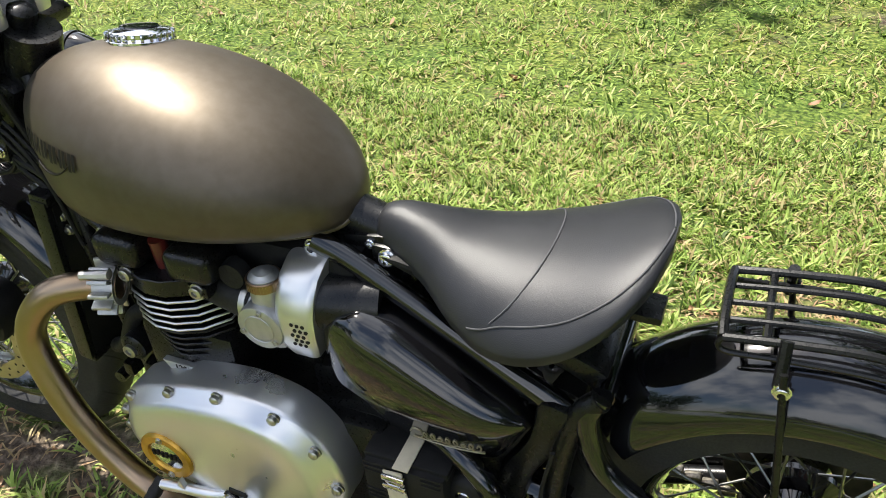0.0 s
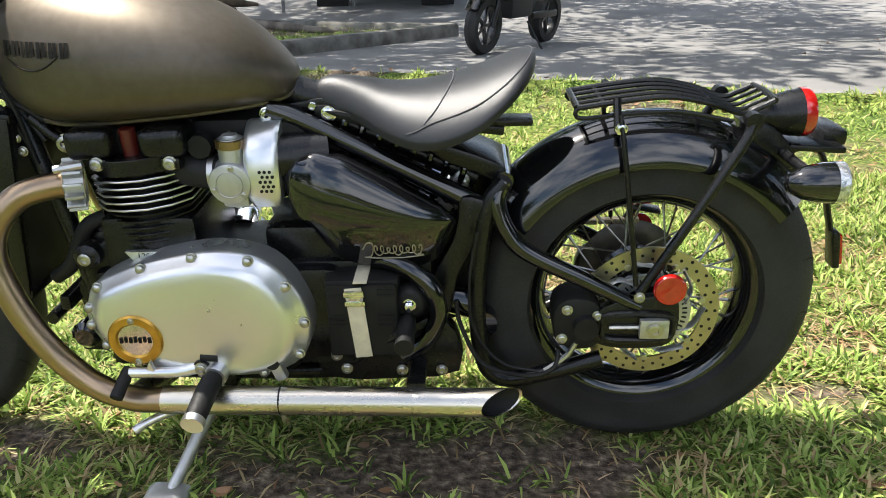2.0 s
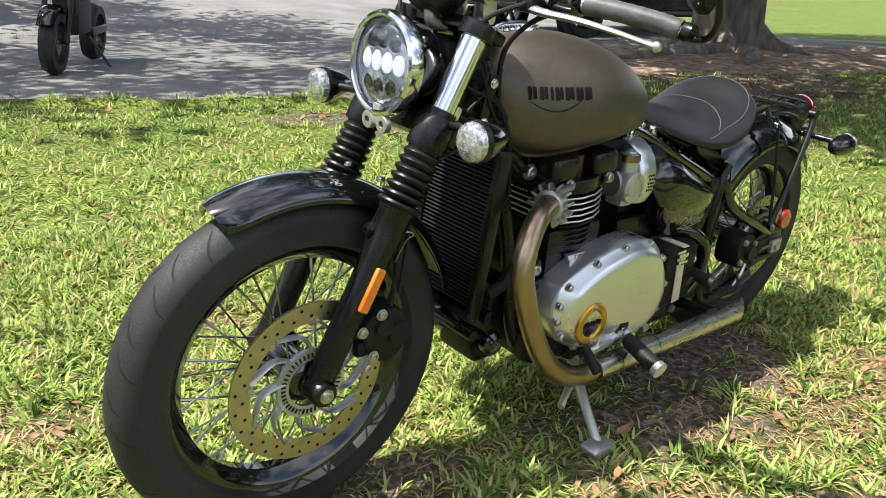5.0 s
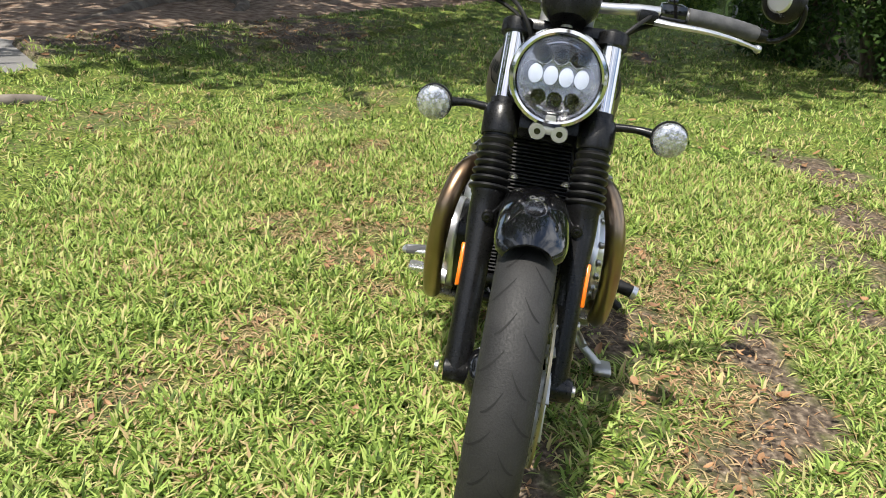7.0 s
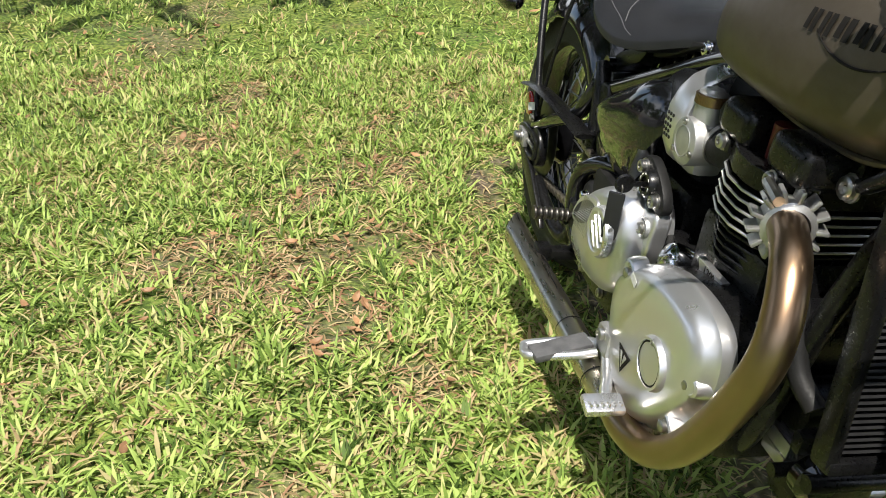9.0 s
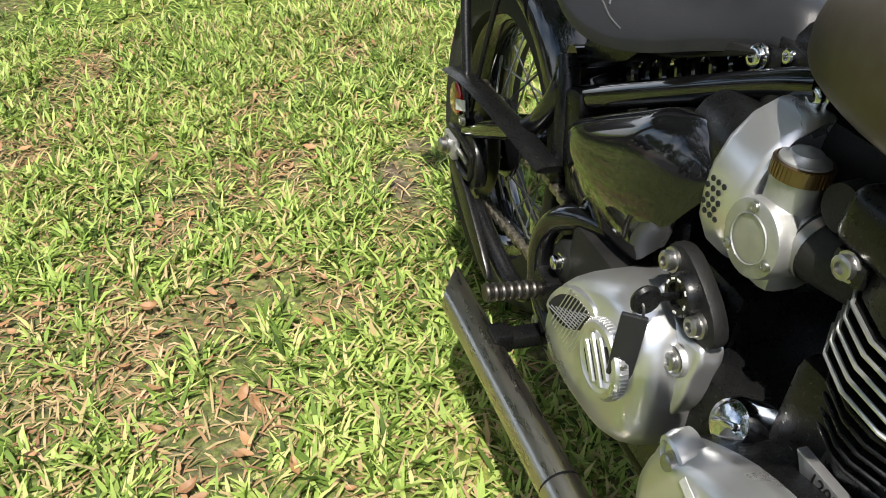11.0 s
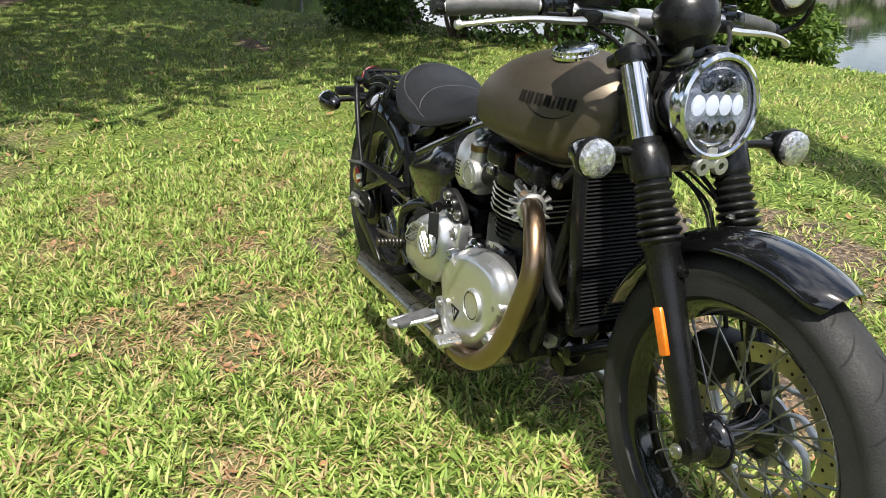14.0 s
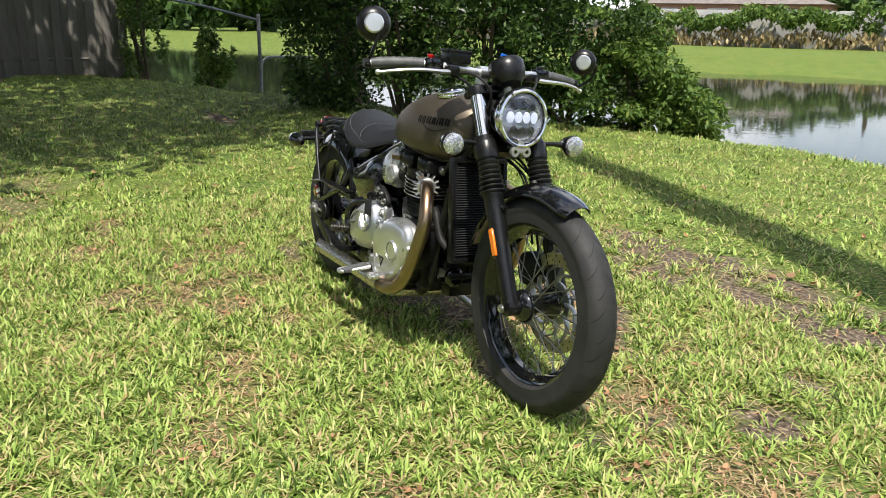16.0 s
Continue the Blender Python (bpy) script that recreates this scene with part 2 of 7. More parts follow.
def grid_mesh(name, xs, ys, height, mat):
    X, Y = np.meshgrid(xs, ys, indexing="ij")
    Z = height(X, Y)
    v = np.stack([X, Y, Z], -1).reshape(-1, 3)
    nx, ny = len(xs), len(ys)
    i = (np.arange(nx - 1)[:, None] * ny + np.arange(ny - 1)).ravel()
    f = np.stack([i, i + ny, i + ny + 1, i + 1], -1)
    me = bpy.data.meshes.new(name)
    me.from_pydata(v.tolist(), [], f.tolist())
    me.polygons.foreach_set("use_smooth", np.ones(len(f), bool))
    me.materials.append(mat)
    return new(name, me)


# ---- ground, road, water ----
rng = np.random.default_rng(4)
FAR_N = Vector((0.525, -0.851, 0))     # square to the far shore
FAR_D = Vector((0.851, 0.525, 0))
ROAD = (0.322, 0.947, 4.01)         # the road lies where a x + b y > c
BANK = (0.40, -0.917, 6.08)           # the pond lies where a x + b y > c


def step(a, b, v):
    s = np.clip((v - a) / (b - a), 0, 1)
    return s * s * (3 - 2 * s)


def wave(X, Y, seed, size):
    """Smooth pseudo-noise of about +-1, made of a few crossing waves."""
    r = np.random.default_rng(seed)
    z = 0 * X
    for k in range(7):
        a, p, f = r.uniform(0, 6.28), r.uniform(0, 6.28), (0.6 + 0.35 * k) * 6.28 / size
        z = z + np.sin((X * math.cos(a) + Y * math.sin(a)) * f + p) / (1 + 0.4 * k)
    return z / 2.6


def fall(Y):
    """The ground rises a hand's breadth towards the driveway, and again beyond it."""
    return 0.11 * step(1.4, 5.0, Y) - 0.04 * step(5.5, 8.5, Y) + 0.066 * np.clip(Y - 8.8, 0, 5.0)


def island(X, Y):
    """1 on the kerbed tree island."""
    return ((X < -2.9 + (Y - 5.35) * 0.746) & (Y < 8.5 - (X + 0.55) * 0.355)).astype(float)


def road_d(X, Y):
    """How far a place lies beyond the lawn's edge, on the driveway."""
    X, Y = np.asarray(X, float), np.asarray(Y, float)
    D = ROAD[0] * X + ROAD[1] * Y - ROAD[2] - 1.15 * step(2.2, 3.4, X)
    return np.where(island(X, Y) > 0.5, -1.0, D)


def bank_d(X, Y):
    """How far a place lies beyond the lawn's crest above the pond; the shore bends in to the south."""
    return BANK[0] * X + BANK[1] * Y - BANK[2] + 0.33 * np.clip(3.0 - X, 0, 5)


def far_e(X, Y):
    """Distance across the pond; the far shore stands at 31.5."""
    return FAR_N.x * X + FAR_N.y * Y


def height(X, Y):
    d = bank_d(X, Y)
    E = far_e(X, Y)
    D = road_d(X, Y)
    raised = ((ROAD[0] * X + ROAD[1] * Y - ROAD[2]) > -0.1) & (D < 0)
    z = 0.012 * wave(X, Y, 1, 1.1) + 0.03 * wave(X, Y, 2, 4.5) * step(1.5, 4.0, np.hypot(X + 0.8, Y))
    z = z + fall(Y)
    z = z - 0.9 * step(-0.1, 1.5, d) * (1 - 0.5 * step(30.8, 31.8, E) - 0.5 * step(35.5, 38.0, E)) + 0.1 * step(38, 46, E)
    z = z + raised * (0.045 + 0.30 * np.exp(-((X + 4.9) ** 2 + (Y - 9.5) ** 2) / 3.0))
    return np.where((D > 0.0) & (X < 12.5), fall(Y) - 0.045, z)


SOIL = [(-0.75, -1.35, .42, .17), (-1.1, -1.52, .5, .2), (-1.5, -1.5, .4, .17), (-1.8, -.25, .15, .12), (-1.84, -.06, .12, .08), (.9, -1.5, .5, .22), (.37, -1.36, .3, .14), (-1.0, -.76, .24, .17), (-1.25, -.58, .22, .14),
        (-.55, -.20, .70, .24), (-.3, -.12, .36, .13), (-.4, -1.58, .55, .24), (-1.2, -.1, .22, .11), (.45, .1, .16, .08), (.58, 0, .13, .08), (1.7, -1.6, .6, .3), (4.2, 4.0, 2.0, .9), (5.6, 2.7, 1.8, 1.0), (-0.9, 4.6, 1.2, .16), (-3.6, 5.0, .9, .5),
        (-5.2, 8.6, 2.6, 1.5), (-3.0, 8.2, 1.0, .6), (6.4, -1.0, .8, .15), (-.6, -.75, .35, .12), (-.65, -1.70, .60, .22), (-1.26, -1.74, .42, .20), (-1.58, -1.45, .36, .20), (-.1, -1.75, .3, .14),
        (-1.95, -.62, .20, .15), (-1.82, -.92, .16, .09), (-1.35, -.08, .42, .14), (.6, 3.4, .5, .22), (.85, 2.95, .34, .16), (.3, -1.2, .3, .13), (-.3, -1.15, .26, .1)]
THATCHED = [(.46, .64, .16, .11), (1.3, .87, .18, .11), (-.02, .66, .2, .13), (-.28, .63, .15, .1), (.19, .48, .12, .08), (.03, .33, .08, .06), (1.29, .06, .12, .07), (.22, .16, .09, .06), (-.06, .82, .16, .1), (1.5, 1.4, .24, .16),
            (2.2, 1.3, .3, .16), (-.33, .78, .13, .08), (-.5, .44, .09, .08), (.03, .97, .16, .1), (.9, .95, .22, .11), (2.7, 1.17, .35, .16), (-.9, .72, .17, .11), (-1.0, -.6, .4, .2), (-.3, -.5, .45, .16), (-1.65, -.35, .3, .2), (.6, .4, .25, .15), (.9, 1.0, .2, .12), (-2.1, -.28, .2, .15), (-1.9, .6, .2, .12), (1.4, 2.5, .35, .2), (1.4, 1.98, .25, .12), (-1.3, .95, .14, .1)]


def soil(X, Y):
    """1 where the turf is worn to bare earth."""
    s = 0 * X
    for x, y, a, b in SOIL:
        q = ((X - x) / a) ** 2 + ((Y - y) / b) ** 2
        s = np.maximum(s, np.exp(-q * 0.9))
    s = s * 1.09 + 0.30 * wave(X, Y, 9, 0.5) + 0.30 * wave(X, Y, 11, 0.17) + 0.12 * wave(X, Y, 10, 1.7)
    return np.clip(step(0.45, 0.85, s), 0, 1)


def thatch_spots(x, y):
    """Patches of dead brown thatch between the live grass."""
    s = 0 * x
    for px, py, a, b in THATCHED:
        s = np.maximum(s, np.exp(-0.8 * (((x - px) / a) ** 2 + ((y - py) / b) ** 2)))
    return np.clip(1.9 * s + 0.75 * wave(x, y, 61, 0.55) + 0.75 * wave(x, y, 62, 0.17) - 0.40, 0, 1)


def spaced(lo, hi, a, b, fine, coarse):
    inner = np.arange(a, b, fine)
    out1 = a - np.cumsum(coarse * 1.16 ** np.arange(60))
    out2 = b + np.cumsum(coarse * 1.16 ** np.arange(60)) - coarse
    v = np.concatenate([out1[out1 > lo][::-1], inner, out2[out2 < hi]])
    return np.concatenate([[lo], v, [hi]])


def ground_material():
    m = bpy.data.materials.new("turf_and_earth")
    m.use_nodes = True
    n, l = m.node_tree.nodes, m.node_tree.links
    b = n["Principled BSDF"]
    b.inputs["Roughness"].default_value, b.inputs["Specular IOR Level"].default_value = 0.9, 0.2
    t = n.new("ShaderNodeTexCoord")

    def noise_ramp(scale, stops, detail=6):
        a = n.new("ShaderNodeTexNoise")
        a.inputs["Scale"].default_value, a.inputs["Detail"].default_value = scale, detail
        l.new(t.outputs["Object"], a.inputs["Vector"])
        r = n.new("ShaderNodeValToRGB")
        e = r.color_ramp.elements
        e[0].position, e[0].color = stops[0][0], (*stops[0][1], 1)
        e[1].position, e[1].color = stops[-1][0], (*stops[-1][1], 1)
        for p, c in stops[1:-1]:
            e.new(p).color = (*c, 1)
        l.new(a.outputs["Fac"], r.inputs["Fac"])
        return r.outputs["Color"], a.outputs["Fac"]

    green, _ = noise_ramp(55, [(0.30, (0.022, 0.036, 0.009)), (0.48, (0.085, 0.13, 0.026)), (0.60, (0.18, 0.24, 0.052)), (0.70, (0.24, 0.23, 0.08)), (0.80, (0.16, 0.23, 0.048))], 8)
    patch, _ = noise_ramp(2.3, [(0.35, (0.75, 0.85, 0.7)), (0.65, (1.15, 1.0, 0.9))], 4)
    mul = n.new("ShaderNodeMix")
    mul.data_type, mul.blend_type = "RGBA", "MULTIPLY"
    mul.inputs["Factor"].default_value = 1.0
    l.new(green, mul.inputs["A"])
    l.new(patch, mul.inputs["B"])
    earth, f = noise_ramp(48, [(0.3, (0.030, 0.022, 0.016)), (0.46, (0.080, 0.060, 0.044)), (0.58, (0.15, 0.115, 0.083)), (0.70, (0.30, 0.24, 0.175))], 9)
    at = n.new("ShaderNodeAttribute")
    at.attribute_name = "worn"
    mx = n.new("ShaderNodeMix")
    mx.data_type = "RGBA"
    l.new(at.outputs["Fac"], mx.inputs["Factor"])
    l.new(mul.outputs["Result"], mx.inputs["A"])
    l.new(earth, mx.inputs["B"])
    l.new(mx.outputs["Result"], b.inputs["Base Color"])
    bp = n.new("ShaderNodeBump")
    bp.inputs["Strength"].default_value, bp.inputs["Distance"].default_value = 0.9, 0.02
    l.new(f, bp.inputs["Height"])
    l.new(bp.outputs["Normal"], b.inputs["Normal"])
    return m


xs, ys = spaced(-1500, 1500, -5, 9, 0.07, 0.15), spaced(-1500, 1500, -8, 9, 0.07, 0.15)
ground = grid_mesh("ground", xs, ys, height, ground_material())
tagged(ground, "sunlit lawn ground with bare earth patches sloping to the pond", "lawn", kind="structure")
gx, gy = np.meshgrid(xs, ys, indexing="ij")
worn = ground.data.attributes.new("worn", "FLOAT", "POINT")
worn.data.foreach_set("value", np.maximum(soil(gx, gy), 0.50 * thatch_spots(gx, gy)).ravel().astype(np.float32))

ASPHALT = material("asphalt", (0.14, 0.137, 0.132), 0.9, color2=(0.205, 0.20, 0.194), scale=1.3, bump=0.25, bump_scale=90, spec=0.2)
CONCRETE = material("concrete", (0.22, 0.21, 0.19), 0.85, color2=(0.08, 0.076, 0.066), scale=5, bump=0.4, bump_scale=120, spec=0.2)
rd, rn = Vector((0.947, -0.322, 0)), Vector((0.322, 0.947, 0))
road_a, road_b = np.linspace(-70, 12, 42), np.concatenate([np.arange(0, 6, 0.4), np.linspace(6, 46, 21)])
bm = bmesh.new()
rv = [[bm.verts.new((*(rn * ROAD[2] + rd * a + rn * b).to_2d(), float(fall((rn * ROAD[2] + rd * a + rn * b).y)) - 0.012)) for b in road_b] for a in road_a]
for i in range(len(road_a) - 1):
    for j in range(len(road_b) - 1):
        bm.faces.new((rv[i][j], rv[i + 1][j], rv[i + 1][j + 1], rv[i][j + 1]))
road = tagged(part("road", bm, ASPHALT), "worn grey asphalt driveway dappled with tree shade", "road", kind="structure")


def strip(name, a, b, width, high, mat, label, category, n=14):
    """A low kerb that follows the ground from a to b."""
    a, b = Vector(a), Vector(b)
    d = (b - a).normalized()
    s = Vector((-d.y, d.x, 0)) * width / 2
    rings = []
    for k in range(n + 1):
        p = a.lerp(b, k / n)
        z = float(fall(p.y)) - 0.03
        p = Vector((p.x, p.y, z))
        up = Vector((0, 0, high + 0.03))
        rings.append([p - s, p - s + up * 0.8, p - s * 0.75 + up, p + s * 0.75 + up, p + s + up * 0.8, p + s])
    return tagged(part(name, loft(rings), mat), label, category, kind="structure")


strip("pavement", (-2.7, 5.16, 0), (3.0, 3.22, 0), 0.09, 0.012, CONCRETE, "pale concrete edging strip between lawn and driveway", "edging")
strip("kerb", (-2.9, 5.35, 0), (-0.55, 8.5, 0), 0.20, 0.13, CONCRETE, "weathered rounded concrete kerb of the tree island", "kerb")
strip("kerb", (-0.55, 8.5, 0), (-9, 11.5, 0), 0.20, 0.13, CONCRETE, "weathered rounded concrete kerb of the tree island", "kerb")
# sandy verge under the oak, on the far side of the lawn
SAND = material("sandy_litter", (0.34, 0.26, 0.195), 0.95, color2=(0.14, 0.09, 0.062), scale=9, bump=0.9, bump_scale=60, spec=0.1)
va, vb = np.linspace(1.0, 11.5, 55), np.linspace(-0.12, 3.2, 20)
bm = bmesh.new()
rows = []
for p in va:
    row = []
    for q in vb:
        v = rn * (ROAD[2] + 1.15 * float(step(2.2, 3.4, 1.8 + p)) + q) + rd * (p + 1.8 - 1.29)
        edge = float(step(-0.12, 0.15, q)) * (1 - float(step(2.6, 3.2, q))) * float(step(1.0, 1.8, p))
        z = float(fall(v.y)) - 0.03 + 0.07 * edge + 0.025 * edge * float(wave(np.array(v.x), np.array(v.y), 41, 0.9))
        row.append(bm.verts.new((v.x, v.y, z)))
    rows.append(row)
for p, q in zip(rows, rows[1:]):
    for k in range(len(vb) - 1):
        bm.faces.new((p[k], q[k], q[k + 1], p[k + 1]))
tagged(part("verge", bm, SAND), "sandy verge strewn with leaf litter under the oak", "verge", kind="structure")


def water_material():
    m = bpy.data.materials.new("pond_water")
    m.use_nodes = True
    n, l = m.node_tree.nodes, m.node_tree.links
    b = n["Principled BSDF"]
    b.inputs["Base Color"].default_value = (0.018, 0.022, 0.014, 1)
    b.inputs["Roughness"].default_value, b.inputs["IOR"].default_value = 0.04, 1.33
    t, mp, a = n.new("ShaderNodeTexCoord"), n.new("ShaderNodeMapping"), n.new("ShaderNodeTexNoise")
    mp.inputs["Scale"].default_value = (1.2, 0.5, 1)
    l.new(t.outputs["Object"], mp.inputs["Vector"])
    l.new(mp.outputs["Vector"], a.inputs["Vector"])
    a.inputs["Scale"].default_value, a.inputs["Detail"].default_value = 5.0, 3
    bp = n.new("ShaderNodeBump")
    bp.inputs["Strength"].default_value, bp.inputs["Distance"].default_value = 0.02, 0.05
    l.new(a.outputs["Fac"], bp.inputs["Height"])
    l.new(bp.outputs["Normal"], b.inputs["Normal"])
    return m


bm = bmesh.new()
bm.faces.new([bm.verts.new(v) for v in ((-60, -32.3, -.60), (-60, -75.8, -.60), (110, 29.0, -.60), (110, 41.9, -.60))])
water = tagged(part("water", bm, water_material()), "still dark pond reflecting sky and trees", "pond", kind="structure")


# ---- grass ----
def blade_material(name, stops, translucent=0.35):
    m = bpy.data.materials.new(name)
    m.use_nodes = True
    n, l = m.node_tree.nodes, m.node_tree.links
    b = n["Principled BSDF"]
    b.inputs["Roughness"].default_value, b.inputs["Specular IOR Level"].default_value = 0.55, 0.25
    g = n.new("ShaderNodeNewGeometry")
    r = n.new("ShaderNodeValToRGB")
    e = r.color_ramp.elements
    e[0].position, e[0].color = stops[0][0], (*stops[0][1], 1)
    e[1].position, e[1].color = stops[-1][0], (*stops[-1][1], 1)
    for p, c in stops[1:-1]:
        e.new(p).color = (*c, 1)
    t, a = n.new("ShaderNodeTexCoord"), n.new("ShaderNodeTexNoise")
    a.inputs["Scale"].default_value, a.inputs["Detail"].default_value = 2.2, 3
    l.new(t.outputs["Object"], a.inputs["Vector"])
    ad = n.new("ShaderNodeMix")
    ad.inputs["Factor"].default_value = 0.35
    l.new(g.outputs["Random Per Island"], ad.inputs["A"])
    l.new(a.outputs["Fac"], ad.inputs["B"])
    l.new(ad.outputs["Result"], r.inputs["Fac"])
    l.new(r.outputs["Color"], b.inputs["Base Color"])
    tr = n.new("ShaderNodeBsdfTranslucent")
    l.new(r.outputs["Color"], tr.inputs["Color"])
    mx = n.new("ShaderNodeMixShader")
    mx.inputs["Fac"].default_value = translucent
    l.new(b.outputs["BSDF"], mx.inputs[1])
    l.new(tr.outputs["BSDF"], mx.inputs[2])
    l.new(mx.outputs["Shader"], n["Material Output"].inputs["Surface"])
    return m


GRASS = blade_material("grass_blades", [(0.18, (0.045, 0.080, 0.013)), (0.34, (0.160, 0.250, 0.046)), (0.50, (0.33, 0.450, 0.103)), (0.66, (0.44, 0.54, 0.155)), (0.76, (0.54, 0.50, 0.23)), (0.82, (0.46, 0.33, 0.18))])


def blades(name, px, py, length, width, seed, mat, label, flat=(0.25, 1.25), fan=None):
    """Bent tapering blades, five points each, as one mesh; fan: which way each leans, and how far."""
    r = np.random.default_rng(seed)
    n = len(px)
    L, W = length * r.uniform(0.5, 1.35, n), width * r.uniform(0.6, 1.3, n)
    a, tilt = r.uniform(0, 6.283, n), r.uniform(*flat, n)
    if fan is not None:
        a, tilt = fan[0] + r.normal(0, 1.0, n), np.clip(fan[1] + r.normal(0.12, 0.30, n), 0.1, 1.5)
    bend = tilt + r.uniform(0.1, 0.8, n)
    base = np.stack([px, py, height(px, py) - 0.004], -1)
    d = np.stack([np.cos(a), np.sin(a), 0 * a], -1)
    s = np.stack([-np.sin(a), np.cos(a), 0 * a], -1) * (W / 2)[:, None]
    up = np.array([0, 0, 1.0])
    mid = base + (L * 0.5 * np.sin(tilt))[:, None] * d + (L * 0.5 * np.cos(tilt))[:, None] * up
    tip = mid + (L * 0.5 * np.sin(bend))[:, None] * d + (L * 0.5 * np.maximum(np.cos(bend), -0.25))[:, None] * up
    v = np.stack([base - s * 0.7, base + s * 0.7, mid + s, mid - s, tip], 1).reshape(-1, 3)
    i = np.arange(n)[:, None] * 5
    me = bpy.data.meshes.new(name)
    me.vertices.add(5 * n)
    me.vertices.foreach_set("co", v.ravel())
    me.loops.add(7 * n)
    me.loops.foreach_set("vertex_index", np.concatenate([i + [0, 1, 2, 3], i + [3, 2, 4]], 1).ravel())
    me.polygons.add(2 * n)
    me.polygons.foreach_set("loop_start", (np.arange(n)[:, None] * 7 + [0, 4]).ravel())
    me.update(calc_edges=True)
    me.materials.append(mat)
    return tagged(new(name, me), label, "grass", kind="stuff")


def lawn_points(n, x0, x1, y0, y1, keep, live=True):
    px, py = rng.uniform(x0, x1, n), rng.uniform(y0, y1, n)
    D = road_d(px, py)
    d = bank_d(px, py)
    ok = (D < 0.0) & (d < 0.35) & keep(px, py) & (rng.uniform(0, 1, n) > soil(px, py) * (0.92 if live else 0.66))
    ok &= rng.uniform(0, 1, n) < 0.62 + 0.38 * wave(px, py, 21, 0.35)
    if live:
        ok &= rng.uniform(0, 1, n) > 0.90 * thatch_spots(px, py)
    return px[ok], py[ok]


def tufts(px, py, count, spread, seed):
    """Blades that fan out from each tuft's crown: their feet, and how they lean."""
    r = np.random.default_rng(seed)
    n = len(px) * count
    a, q = r.uniform(0, 6.283, n), r.uniform(0, 1, n) ** 0.7
    R = spread * np.repeat(r.uniform(0.6, 1.4, len(px)), count)
    return np.repeat(px, count) + R * q * np.cos(a), np.repeat(py, count) + R * q * np.sin(a), (a, 0.3 + 0.95 * q)


near_zone = lambda x, y: (np.abs(x + 0.7) < 2.4) & (np.abs(y - 0.1) < 1.9)
px, py = lawn_points(30000, -3.2, 1.8, -1.9, 2.1, near_zone)
px, py, fan = tufts(px, py, 16, 0.028, 15)
blades("grass", px, py, 0.052, 0.0071, 1, GRASS, "short broad-bladed lawn grass round the parked motorcycle", fan=fan)
px, py = lawn_points(105000, -7.0, 14.0, -7.0, 9.0, lambda x, y: ~near_zone(x, y) & (rng.uniform(0, 1, len(x)) < np.clip(4.0 / np.hypot(x + 1.5, y), 0.28, 1)))
px, py, fan = tufts(px, py, 9, 0.045, 16)
blades("grass", px, py, 0.056, 0.0092, 2, GRASS, "broad-bladed lawn grass farther across the lawn", fan=fan)
STRAW = blade_material("dry_blades", [(0.1, (0.15, 0.10, 0.05)), (0.5, (0.33, 0.25, 0.12)), (0.9, (0.48, 0.39, 0.21))], 0.2)
px, py = lawn_points(200000, -3.2, 1.8, -1.9, 2.1, lambda x, y: near_zone(x, y) & (rng.uniform(0, 1, len(x)) < 0.5 + 0.35 * wave(x, y, 31, 0.6)), False)
blades("dry_grass", px, py, 0.058, 0.0042, 3, STRAW, "dry straw-coloured blades matted among the lawn grass", (0.9, 1.6))
px, py = lawn_points(120000, -5.0, 9.0, -5.0, 5.0, lambda x, y: ~near_zone(x, y) & (rng.uniform(0, 1, len(x)) < 0.4 + 0.4 * wave(x, y, 32, 0.9)), False)
blades("dry_grass", px, py, 0.065, 0.007, 4, STRAW, "dry straw-coloured blades farther across the lawn", (0.9, 1.55))
DRY = material("dry_leaf", (0.15, 0.075, 0.035), 0.6, color2=(0.36, 0.20, 0.09), scale=20, per_island=True, bump=0.3, bump_scale=120)


def fallen_leaves(n, x0, x1, y0, y1, size, seed, clump):
    r = np.random.default_rng(seed)
    cx, cy = r.uniform(x0, x1, n * 12), r.uniform(y0, y1, n * 12)
    ok = (road_d(cx, cy) < np.where(cx > 2.5, 2.6, 0.8)) & (bank_d(cx, cy) < -0.3) & (r.uniform(0, 1, n * 12) < clump(cx, cy))
    cx, cy = cx[ok][:n], cy[ok][:n]
    cz = height(cx, cy)
    bm = bmesh.new()
    for x, y, z0 in zip(cx, cy, cz):
        L = size * r.uniform(0.6, 1.5)
        W, cup = L * r.uniform(0.36, 0.62), r.uniform(0.1, 0.5)
        m = Matrix.Translation((x, y, z0 + r.uniform(0.006, 0.022))) @ pose(0, 0, 0, r.uniform(-28, 28), r.uniform(-28, 28), r.uniform(0, 360))
        rows = []
        for u, w in ((-1, 0.05), (-0.4, 0.9), (0.3, 0.8), (0.75, 0.45), (1, 0.03)):
            z = cup * L * 0.35 * u * u
            rows.append([bm.verts.new(m @ Vector((u * L / 2, q * w * W / 2, z + abs(q) * cup * W * 0.4))) for q in (-1, 0, 1)])
        for p, q in zip(rows, rows[1:]):
            for k in (0, 1):
                bm.faces.new((p[k], p[k + 1], q[k + 1], q[k]))
    return tagged(part("fallen_leaves", bm, DRY), "scattered dry brown oak leaves lying in the grass", "leaves", kind="stuff")


